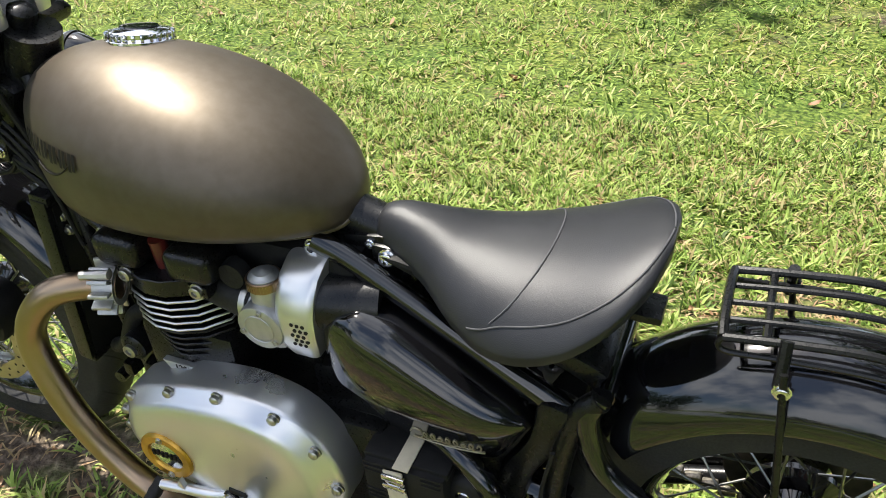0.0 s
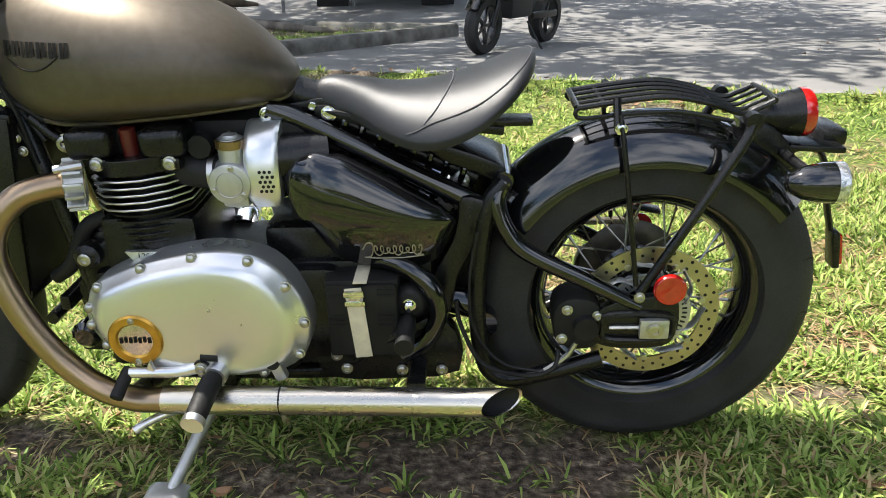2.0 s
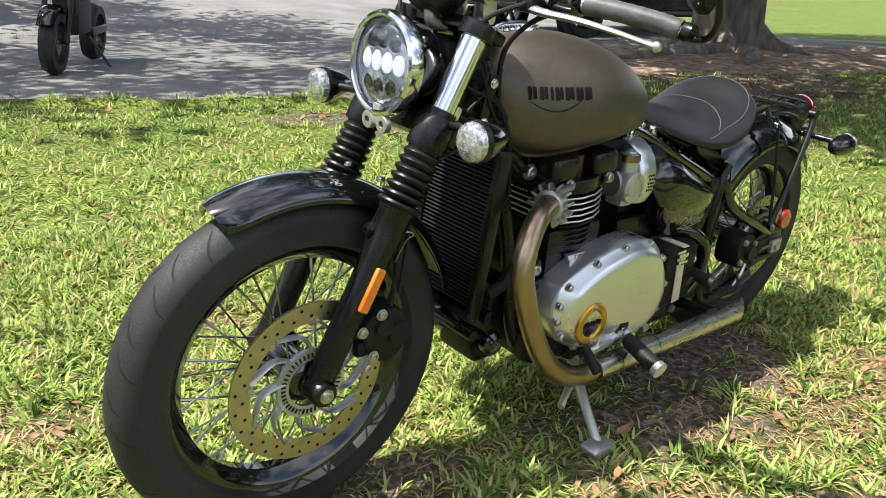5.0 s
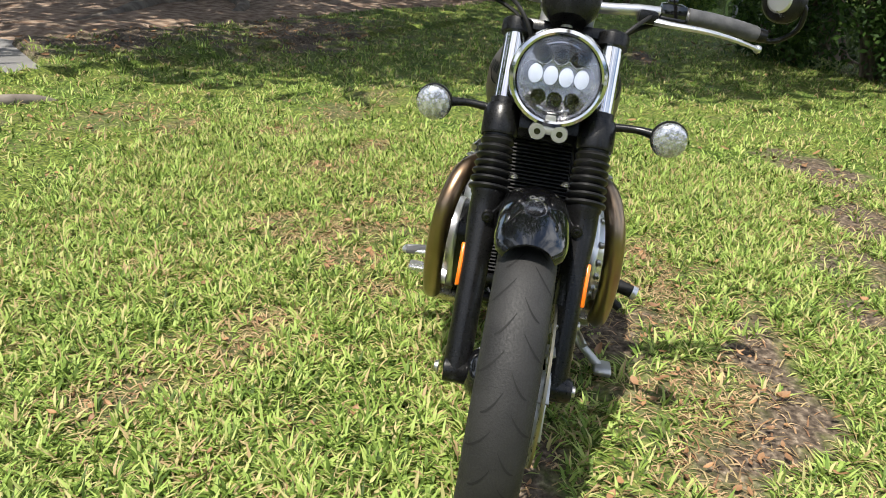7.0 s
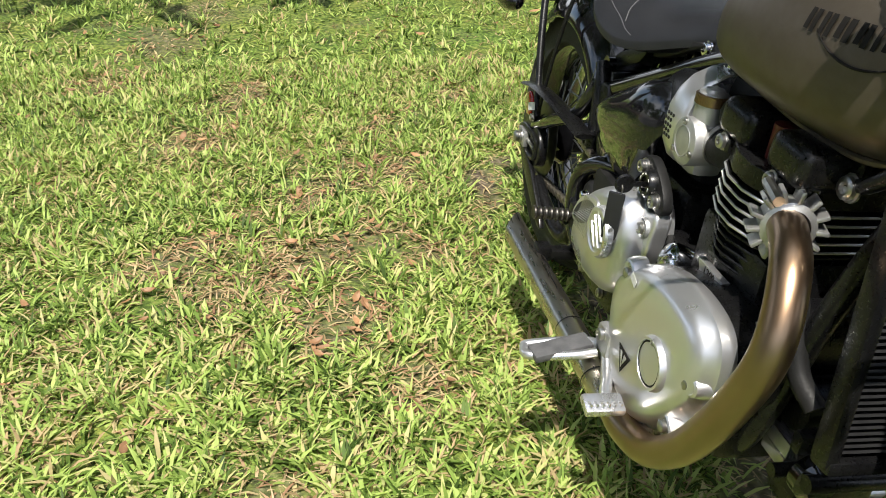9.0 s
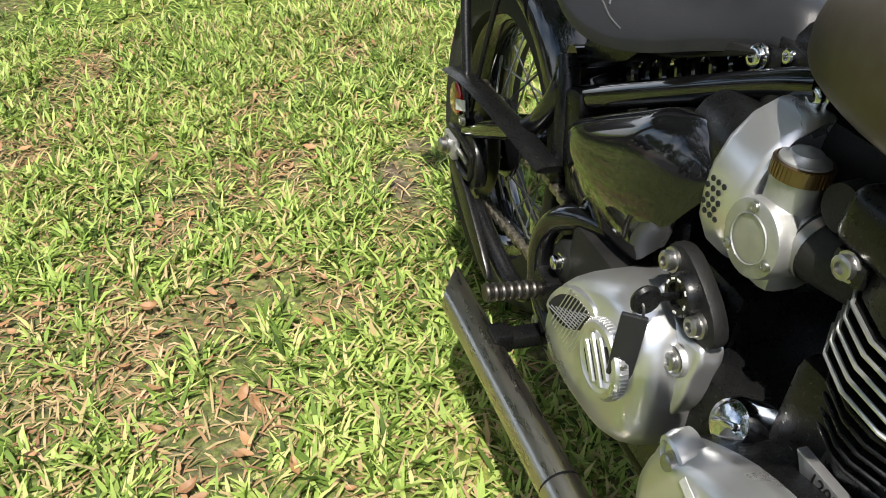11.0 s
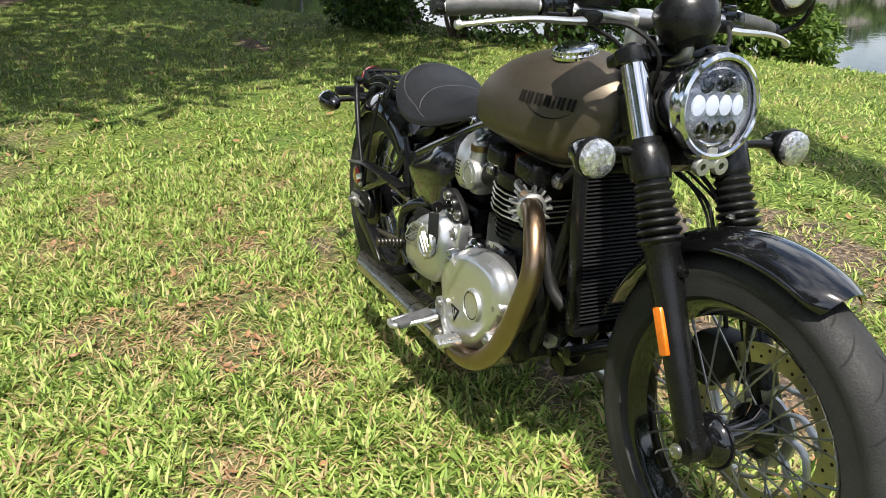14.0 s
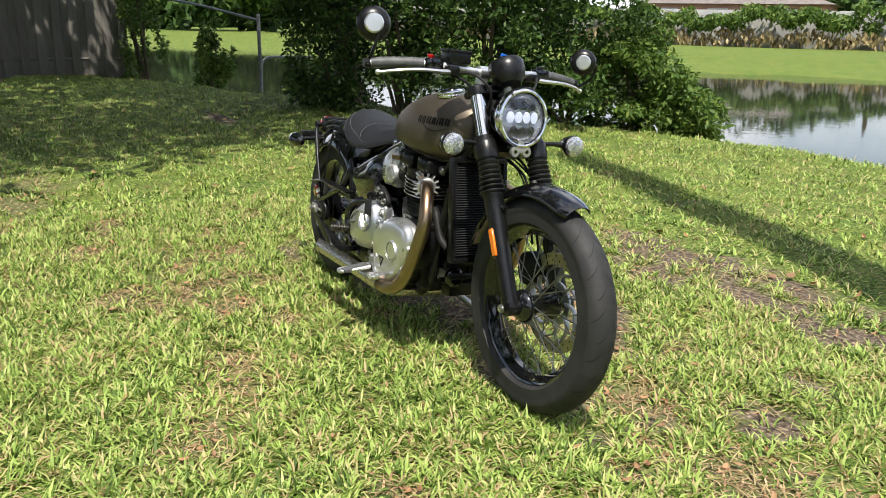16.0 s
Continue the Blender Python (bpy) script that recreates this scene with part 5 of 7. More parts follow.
part("side_reflector", lathe([(0, 0), (.0285, 0), (.0285, .003), (.026, .005), (0, .0055)], 30, "y", (.022, .137, .394)), RED_LENS, sw, "round red reflector")
rc = part("rear_caliper", merged(prism(rounded([(-.175, .345), (-.15, .37), (-.105, .365), (-.085, .33), (-.09, .28), (-.13, .265), (-.17, .285)], 3), -0.135, -0.06, 0.008), lathe([(0, -.014), (.022, -.014), (.024, 0), (0, 0)], 20, "y", (-.118, -.134, .315))), MATT_BLACK, bike, "black rear brake caliper")
for x, z in ((-.152, .350), (-.098, .338), (-.16, .292)):
    part("caliper_bolt", bolt((x, -.136, z), 0.008, 0.008), STEEL, rc)
part("brake_hose", tube([(-.165, -.136, .268), (-.175, -.15, .238), (-.22, -.15, .222), (-.30, -.14, .240), (-.34, -.125, .31), (-.35, -.115, .36)], 0.0042, 8), RUBBER, rc)
part("hose_fitting", tube([(-.135, -.14, .285), (-.148, -.142, .262), (-.168, -.143, .244), (-.19, -.146, .230)], 0.0055, 8), STEEL, rc)
part("brake_cable", tube([(-.31, -.13, .50), (-.325, -.125, .40), (-.318, -.13, .31), (-.27, -.14, .245), (-.20, -.146, .228)], 0.003, 6), RUBBER, rc)
CHAIN_STEEL = material("dark_steel", (0.10, 0.095, 0.085), 0.4, metal=0.9, color2=(0.06, 0.055, 0.05), scale=40)
chain = part("chain_drive", merged(lathe([(.05, -.003), (.098, -.003), (.102, 0), (.098, .003), (.05, .003)], 44, "y", (0, .098, .323), closed=True)), CHAIN_STEEL, bike, "dark steel rear sprocket")
LINK = material("chain_link", (0.33, 0.30, 0.24), 0.4, metal=0.9, color2=(0.15, 0.13, 0.10), scale=200)
for k in range(44):
    u = (k % 22) / 21
    top = k < 22
    p = Vector((0.0 - 0.58 * u, .098 + 0.02 * u, (.425 if top else .222) + ((.0 if top else .10) * u) - (.02 * u if top else 0)))
    if k == 0:
        link0 = part("chain_link", merged(box((0.026, 0.016, 0.012), (0, 0, 0), 0.004)), LINK, chain, "worn chain link")
        link0.matrix_basis = Matrix.Translation(p)
    else:
        same_part("chain_link", link0, chain, Matrix.Translation(p) @ pose(0, 0, 0, 0, 2 if top else -10, 0))
part("chain_guard", tube([(.06, .135, .43), (-.05, .14, .452), (-.20, .14, .46), (-.34, .13, .45)], 0.022, 10, flat=0.25), SATIN_BLACK, sw)
part("lower_guard", prism(rounded([(-.02, .30), (-.10, .27), (-.22, .20), (-.20, .185), (-.08, .235), (.0, .28)], 3), .138, .150, 0.003), SATIN_BLACK, sw)
part("caution_label", box((0.045, 0.002, 0.018), (-.02, 0.146, 0.40), 0.0, pose(0, 0, 0, 0, 20, 0)), WHITE_LINE, sw, "small white label")

# ---- rear fender, rack, lamps ----
rf = fender("rear_fender", REAR, 0.352, 146, 38, 0.090, 0.075, 0.0, GLOSS_BLACK, "gloss black rear mudguard")
RW = 0.064        # half the rack's width
rack = part("luggage_rack", tube([(-.140, -RW, .695), (-.142, -RW / 2, .699), (-.142, RW / 2, .699), (-.140, RW, .695)], 0.0060, 8), SATIN_BLACK, bike, "black wire luggage rack over the rear mudguard")
part("rack_end", tube([(.188, -RW * .9, .700), (.190, 0, .702), (.188, RW * .9, .700)], 0.0060, 8), SATIN_BLACK, rack)
for k in range(5):
    y = RW * (k - 2) / 2
    part("rack_rail", tube([(-.140, y, .695), (-.06, y, .706), (.014, y, .711), (.08, y, .699), (.134, y * .95, .680), (.162, y * .92, .688), (.188, y * .9, .700)], 0.0052 if k in (0, 4) else 0.0038, 8), SATIN_BLACK, rack, "bent black rack rail")
for x, z in ((-.095, .706), (.09, .700)):
    part("rack_crossbar", tube([(x, -RW, z - .008), (x, RW, z - .008)], 0.005, 8), SATIN_BLACK, rack)
for side in (-1, 1):
    part("rack_skirt", tube([(-.140, RW * side, .695), (-.143, RW * 1.03 * side, .684), (-.128, RW * 1.05 * side, .678), (-.06, RW * 1.05 * side, .684), (.03, RW * 1.05 * side, .686), (.12, RW * side, .668)], 0.0038, 8), SATIN_BLACK, rack)
    part("rack_post", tube([(-.075, RW * 1.03 * side, .710), (-.074, .088 * side, .66)], 0.007, 8), SATIN_BLACK, rack)
tl = part("tail_lamp", lathe([(0.0, -0.055), (0.020, -0.050), (0.029, -0.02), (0.040, 0.025), (0.042, 0.045), (0.0, 0.045)], 30, "x", (.212, 0, .662), turn=pose(0, 0, 0, 0, -3, 0)), SATIN_BLACK, bike, "black cone tail lamp with a red lens")
part("lens", lathe([(0.0425, 0.040), (0.043, 0.052), (0.038, 0.060), (0.0, 0.063)], 30, "x", (.212, 0, .662), turn=pose(0, 0, 0, 0, -3, 0)), RED_LENS, tl, "red tail lens")
part("lamp_stem", merged(tube([(.19, 0, .655), (.20, 0, .62), (.215, 0, .58)], 0.016, 10), prism(rounded([(.15, .655), (.20, .65), (.245, .60), (.255, .565), (.225, .56), (.185, .60)], 3), -.035, .035, .008)), SATIN_BLACK, tl)
for side in (-1, 1):
    c = Vector((.240, .158 * side, .590))
    b = part("turn_signal", lathe([(0.0, -0.058), (0.014, -0.052), (0.026, -0.03), (0.033, 0.0), (0.034, 0.022), (0.0, 0.022)], 26, "x", c), GLOSS_BLACK, bike, "black bullet rear turn signal with a clear lens")
    part("lens", lathe([(0.0345, 0.018), (0.034, 0.034), (0.026, 0.041), (0.0, 0.043)], 26, "x", c), LENS_WHITE, b, "clear faceted lens")
    part("stalk", tube([c + Vector((-.01, -.02 * side, .01)), (.225, .09 * side, .602), (.222, .02 * side, .602)], 0.009, 10), SATIN_BLACK, b)
ph = part("plate_hanger", merged(tube([(.24, .01, .585), (.285, .012, .60), (.315, .012, .575), (.335, .012, .49), (.352, .012, .43)], 0.010, 8, flat=0.6), box((.10, .10, .012), (.285, .02, .605), .005, pose(0, 0, 0, 0, 4, 0)), box((.045, .10, .03), (.33, .06, .612), .01)), SATIN_BLACK, bike, "black number plate bracket")
part("plate_reflector", merged(box((0.010, 0.03, 0.06), (.366, .005, .402), 0.003, pose(0, 0, 0, 0, -8, 0))), RED_LENS, ph, "red rear reflector")
part("reflector_frame", box((0.014, 0.04, 0.074), (.358, .005, .402), 0.005, pose(0, 0, 0, 0, -8, 0)), SATIN_BLACK, ph)

# ---- shock under the seat ----
helix = [(-.555 + .235 * u + .038 * math.sin(2 * math.pi * 8 * u) * .45, .038 * math.cos(2 * math.pi * 8 * u), .670 - .104 * u + .038 * math.sin(2 * math.pi * 8 * u) * .9) for u in [k / 144 for k in range(145)]]
shock = part("shock_absorber", merged(tube([(-.57, 0, .675), (-.31, 0, .556)], 0.018, 14), tube([(-.345, 0, .572), (-.31, 0, .556)], 0.026, 14)), SATIN_BLACK, bike, "black monoshock below the seat")
part("spring", tube(helix, 0.0060, 7, straight=True), GLOSS_BLACK, shock, "black coil spring")
part("shock_link", merged(prism(rounded([(-.345, .575), (-.322, .565), (-.328, .54), (-.355, .49), (-.378, .495), (-.365, .53)], 3), -.030, -.016, .004), prism(rounded([(-.345, .575), (-.322, .565), (-.328, .54), (-.355, .49), (-.378, .495), (-.365, .53)], 3), .016, .030, .004)), CAST, shock, "grey alloy shock link")
part("link_bolt", bolt((-.338, -.030, .553), 0.012, 0.008), STEEL, shock)
part("hugger", merged(prism(rounded([(-.40, .645), (-.33, .625), (-.262, .595), (-.268, .565), (-.31, .585), (-.37, .61)], 3), -.07, .07, .008), box((.10, .06, .016), (-.31, 0, .652), .005, pose(0, 0, 0, 0, 6, 0))), SATIN_BLACK, frame_tube)

# ---- engine ----
def domed(outline, levels, side):
    """A cover built up from its outline: (y, scale) pairs outwards, closed by a shallow dome."""
    cx, cz = sum(p[0] for p in outline) / len(outline), sum(p[1] for p in outline) / len(outline)
    rings = [[(cx + (x - cx) * s, y * side, cz + (z - cz) * s) for x, z in outline] for y, s in levels]
    return loft(rings)


engine = part("engine", box((0.44, 0.25, 0.20), (-.78, 0, .33), 0.02), SATIN_BLACK, bike, "black and polished parallel twin engine")
for nm, size, at in (("crankcase", (0.17, 0.24, 0.14), (-.885, 0, .46)), ("gearbox", (0.26, 0.20, 0.17), (-.52, 0, .35)), ("sump", (0.30, 0.20, 0.05), (-.80, 0, .225)), ("front_mount", (0.05, 0.16, 0.08), (-1.0, 0, .45)), ("gearbox_top", (0.16, 0.17, 0.11), (-.612, 0, .440))):
    part(nm, box(size, at, 0.015), SATIN_BLACK, engine)
part("oil_gallery", tube([(-1.03, -.06, .36), (-1.03, .06, .36)], .035, 14), SATIN_BLACK, engine)
part("inner_panel", merged(box((0.30, 0.10, 0.17), (-.50, 0, .455), 0.02), box((0.11, 0.09, 0.13), (-.60, 0, .58), 0.02)), MATT_BLACK, engine)
part("air_box", box((0.20, 0.14, 0.10), (-.70, 0, .64), 0.02), MATT_BLACK, engine)
part("inner_panel", box((.10, .10, .14), (-.345, 0, .42), .02), MATT_BLACK, engine)


def fin_outline(grow, x0=-.960, x1=-.800, w=.130):
    c = 0.035
    pts = [(x0, -w + c), (x0 + .028, -w + .004), ((x0 + x1) / 2 - .015, -w - .010), ((x0 + x1) / 2 + .015, -w - .010), (x1 - .028, -w + .004), (x1, -w + c)]
    pts += [(x, -y) for x, y in reversed(pts)]
    cx = (x0 + x1) / 2
    return [(x + (grow if x > cx else -grow), y + (grow if y > 0 else -grow)) for x, y in pts]


def plate_z(outline, z0, z1):
    bm = prism([(x, y) for x, y in outline], z0, z1, 0.0012, 1)
    bm.transform(Matrix(((1, 0, 0, 0), (0, 0, 1, 0), (0, 1, 0, 0), (0, 0, 0, 1))))
    return bm


TILT = Matrix.Translation((-.88, 0, .45)) @ pose(0, 0, 0, 0, -4, 0) @ Matrix.Translation((.88, 0, -.45))
part("cylinder_barrel", moved(plate_z(fin_outline(-0.013), .43, .612), TILT), SATIN_BLACK, engine)
for k in range(10):
    z = 0.487 + k * 0.0128
    g = 0.004 if k > 4 else -0.002 - (4 - k) * 0.0014
    f = part("cooling_fin", moved(plate_z(fin_outline(g), z, z + 0.0042), TILT), SATIN_BLACK, engine)
    if k > 4:
        part("fin_edge", moved(plate_z(fin_outline(g + 0.0012), z + 0.0002, z + 0.0040), TILT), ALLOY, f, "bright machined fin edge")
head = part("cylinder_head", merged(moved(plate_z(fin_outline(0.002), .612, .640), TILT), box((.19, .20, .05), (-.895, 0, .655), .012)), SATIN_BLACK, engine, "black cylinder head")
for side in (-1, 1):
    for x, w in ((-.956, .080), (-.832, .078)):
        c = part("cam_cover", box((w, .085, .052), (x, .092 * side, .664), .018, pose(0, 0, 0, 0, -3, 0), 4), SATIN_BLACK, head, "satin black rounded cam cover")
        part("cover_bolt", bolt((x + .012, .130 * side, .632), 0.010, 0.010, sign=side), STEEL, c)
        part("bolt_boss", box((.034, .03, .022), (x + .012, .118 * side, .630), .006), SATIN_BLACK, c)
    part("plug_coil", merged(tube([(-.894, .10 * side, .635), (-.896, .102 * side, .685)], 0.014, 14)), material("dark_red_plastic", (0.10, 0.012, 0.010), 0.35) if side < 0 else bpy.data.materials["dark_red_plastic"], head, "dark red ignition coil cap")
    pl = part("capacity_plate", on_side(prism([(-.925, .474), (-.851, .474), (-.864, .456), (-.912, .456)], -0.139, -0.128, 0.001), side), ALLOY, engine, "silver 1200 capacity plate")
    fc = bpy.data.curves.new("digits", "FONT")
    fc.body, fc.size, fc.align_x, fc.align_y, fc.extrude = "1200", 0.016, "CENTER", "CENTER", 0.0004
    tmp = bpy.data.objects.new("digits_tmp", fc)
    scene.collection.objects.link(tmp)
    me = bpy.data.meshes.new_from_object(tmp.evaluated_get(bpy.context.evaluated_depsgraph_get()))
    bpy.data.objects.remove(tmp)
    me.transform(Matrix.Translation((-.888, .1394 * side, .4655)) @ pose(0, 0, 0, 90, 0, 0 if side < 0 else 180))
    me.materials.append(LETTER)
    dg = new("digits", me)
    dg.parent = pl

# left primary cover
COVER_L = rounded([(-.997, .364), (-.990, .400), (-.970, .432), (-.902, .463), (-.83, .482), (-.75, .491), (-.675, .474), (-.630, .430), (-.604, .370), (-.606, .315), (-.638, .268), (-.709, .246), (-.805, .247), (-.905, .266), (-.960, .297), (-.986, .328)], 4)
cl = part("primary_cover", domed(COVER_L, ((.12, 1.0), (.170, 1.0), (.177, .99), (.181, .97), (.184, .94), (.198, .885), (.205, .84), (.2085, .77), (.210, .6), (.211, .3)), -1), ALLOY, engine, "polished alloy primary cover")
for i in range(3, len(COVER_L), 5):
    x, z = COVER_L[i]
    cx, cz = -.80, .37
    part("cover_bolt", bolt((cx + (x - cx) * .955, -.182, cz + (z - cz) * .945), 0.0078, 0.011, socket=False), STEEL, cl)
bd = part("round_badge", lathe([(0.030, 0), (0.048, 0), (0.048, -.006), (0.045, -.009), (0.033, -.009), (0.030, -.006)], 40, "y", (-.902, -.2075, .340), closed=True), GOLD, cl, "gold ring badge")
part("badge_centre", lathe([(0, -.005), (.031, -.005), (.031, 0)], 32, "y", (-.902, -.2075, .340)), CHROME, bd, "polished badge centre")
part("badge_bar", merged(*[box((.0055, .002, .011), (-.902 + (k - 3) * .0082, -.2135, .340 + .0015 * (k % 2)), .0008) for k in range(7)]), LETTER, bd)
for dz in (-.0395, .0395):
    part("badge_screw", bolt((-.902, -.216, .340 + dz), 0.005, 0.004), STEEL, bd)
# right covers
COVER_S = rounded([(-.486, .312), (-.497, .382), (-.541, .431), (-.606, .468), (-.650, .478), (-.688, .462), (-.705, .425), (-.712, .372), (-.708, .328), (-.668, .297), (-.605, .285), (-.535, .285)], 4)
cs = part("sprocket_cover", domed(COVER_S, ((.10, 1.02), (.150, 1.01), (.166, .985), (.178, .94), (.187, .86), (.192, .74), (.195, .5), (.196, .25)), 1), ALLOY, engine, "polished alloy sprocket cover")
part("cover_arm", prism(rounded([(-.640, .482), (-.668, .476), (-.696, .466), (-.722, .472), (-.730, .458), (-.726, .430), (-.722, .395), (-.700, .360), (-.66, .38)], 4), .120, .150, .008, 4), ALLOY, cs, "polished flange with a bolt pocket")
part("arm_pocket", lathe([(0, .003), (.0135, .003), (.0155, .006), (.017, .004), (.017, -.01), (0, -.01)], 22, "y", (-.703, .150, .440)), CAST, cs)
part("cover_bolt", bolt((-.703, .153, .440), 0.0095, 0.010, sign=1), STEEL, cs)
sc = part("round_cap", merged(lathe([(0, .011), (.030, .011), (.034, .014), (.040, .013), (.0425, .008), (.043, 0), (0, 0)], 44, "y", (-.652, .194, .405)),
                              *[box((.0016, .009, .0016), (-.652 + .0428 * math.cos(q), .199, .405 + .0428 * math.sin(q)), 0, pose(0, 0, 0, 0, -math.degrees(q), 0)) for q in [6.2832 * k / 56 for k in range(56)]]), ALLOY, cs, "knurled round alloy cap")
CAP_TURN = pose(-.652, .2045, .405, 0, 42, 0)
part("cap_rib", merged(*[moved(box((.0075, .006, .058 - .012 * abs(k)), (k * .0155, .0015, 0), .003), CAP_TURN) for k in (-1, 0, 1)]), ALLOY, sc, "three raised bars")
part("cap_groove", merged(*[moved(box((.0050, .002, .050 - .016 * abs(k)), (k * .0155, .0008, 0), .001), CAP_TURN) for k in (-1.5, -.5, .5, 1.5)]), HOLLOW_SHADE, sc)
WINDOW = rounded([(-.520, .372), (-.538, .402), (-.572, .424), (-.606, .428), (-.612, .412), (-.590, .392), (-.556, .372)], 4)
part("window_frame", prism(rounded([(-.512, .366), (-.532, .408), (-.570, .432), (-.612, .438), (-.620, .410), (-.592, .384), (-.552, .364)], 4), .180, .1972, .003), ALLOY, cs)
part("mesh_window", prism(WINDOW, .176, .1980, .0008), HOLLOW_SHADE, cs, "perforated window")
part("window_mesh", merged(*[tube([(-.515 - .0062 * i, .1988, .360), (-.515 - .0062 * i - .030, .1988, .430)], .0009, 4, straight=True) for i in range(3, 13)],
                           *[tube([(-.520 - .010 * j, .1992, .374 + .0062 * j), (-.585 - .003 * j, .1992, .388 + .0050 * j)], .0009, 4, straight=True) for j in range(9)]), CAST, cs, "woven steel mesh")
COVER_C = rounded([(-.752, .374), (-.772, .410), (-.847, .455), (-.926, .473), (-.994, .470), (-1.030, .449), (-1.042, .406), (-1.029, .348), (-.966, .263), (-.896, .219), (-.828, .226), (-.782, .268), (-.757, .327)], 4)
part("clutch_housing", domed(COVER_C, ((.09, .97), (.164, .985), (.167, .90)), 1), SATIN_BLACK, engine)
cc = part("clutch_cover", domed(COVER_C, ((.165, 1.0), (.167, 1.01), (.176, 1.01), (.186, 1.0), (.190, .965), (.201, .930), (.210, .88), (.215, .78), (.217, .5)), 1), ALLOY, engine, "polished alloy clutch cover")
for x, z in ((-.957, .414), (-1.004, .381), (-.887, .426), (-.806, .408), (-.985, .300), (-.900, .238), (-.800, .290)):
    cx, cz = x + (x + .905) * .10, z + (z - .36) * .10
    part("bolt_pocket", moved(lathe([(0, .004), (.0125, .004), (.015, .008), (.018, .006), (.021, -.006), (.021, -.02), (0, -.02)], 22, "y"), Matrix.Translation((cx, .199, cz)) @ pose(0, 0, 0, 0, math.degrees(math.atan2(-(z - .36), x + .905)), 0) @ Matrix.Diagonal((1.35, 1, .9, 1))), ALLOY, cc, "recessed bolt pocket")
    part("cover_bolt", bolt((cx, .203, cz), 0.0085, 0.010, sign=1, socket=False), STEEL, cc)
rb = part("round_badge", lathe([(0, .0075), (.029, .0075), (.031, .0055), (.0325, .0095), (.036, .0095), (.038, .006), (.039, 0), (0, 0)], 44, "y", (-.943, .2155, .360)), ALLOY, cc, "round polished badge")
part("badge_groove", lathe([(.0290, .0080), (.0318, .0080)], 44, "y", (-.943, .2155, .360)), HOLLOW_SHADE, rb)
part("badge_screw", bolt((-.940, .223, .392), .004, .003, sign=1), STEEL, rb)
mark = part("maker_mark", prism([(-.842, .322), (-.884, .320), (-.863, .284)], .2168, .2185, .0005), LETTER, cc, "dark triangular mark")
part("mark_bar", merged(prism([(-.852, .317), (-.859, .317), (-.864, .294)], .2186, .2192, 0), prism([(-.866, .317), (-.875, .316), (-.865, .298)], .2186, .2192, 0)), ALLOY, mark)
filler = part("oil_filler_cap", lathe([(0, .016), (.016, .016), (.022, .013), (.025, .006), (.026, 0), (.026, -.03), (0, -.03)], 30, "y", (-.782, .132, .428), turn=pose(0, 0, 0, 25, 0, 0)), CHROME, engine, "chrome oil filler cap")
part("cap_bar", box((.034, .006, .007), (-.782, .149, .434), .002, pose(0, 0, 0, 25, 30, 0)), CHROME, filler)
part("sticker", box((.020, .0006, .012), (-.835, .2172, .425), 0, pose(0, 0, 0, 0, -20, 0)), WHITE_LINE, cc, "small pale label")
ign = part("ignition_switch", prism(rounded([(-.722, .470), (-.735, .488), (-.715, .515), (-.668, .540), (-.640, .536), (-.634, .515), (-.655, .497), (-.690, .475)], 3), .128, .146, .004), MATT_BLACK, engine, "black ignition switch")
part("switch_barrel", merged(lathe([(0, .010), (.013, .010), (.013, .014), (.019, .014), (.022, .010), (.023, 0), (0, 0)], 26, "y", (-.684, .146, .506))), SATIN_BLACK, ign)
part("switch_mark", merged(*[box((.0022, .0006, .005), (-.684 + .0165 * math.cos(q), .1604, .506 + .0165 * math.sin(q)), 0, pose(0, 0, 0, 0, -math.degrees(q), 0)) for q in (.3, .9, 1.5, 2.4, 3.3, 4.4)]), WHITE_LINE, ign, "plain pale marks")
for x, z in ((-.650, .522), (-.711, .489)):
    part("switch_bolt", bolt((x, .146, z), 0.0105, 0.012, sign=1), STEEL, ign)
key = part("key", merged(box((.004, .030, .008), (-.684, .170, .506), .001), lathe([(0, -.004), (.014, -.004), (.016, 0), (.014, .004), (0, .004)], 20, "x", (-.684, .192, .506))), SATIN_BLACK, ign)
kf = part("leather_key_tag", box((.006, .026, .084), (-.684, .199, .450), .0025, pose(0, 0, 0, 0, -6, -35)), LEATHER, ign, "black leather key tag")
part("key_ring", lathe([(.009, -.001), (.011, -.001), (.011, .001), (.009, .001)], 20, "y", (-.683, .197, .496), closed=True), STEEL, kf)
for z in (.428, .478):
    part("tag_rivet", bolt((-.6865 + .14 * (z - .452), .2005, z), .0032, .002, "x", -1), STEEL, kf)

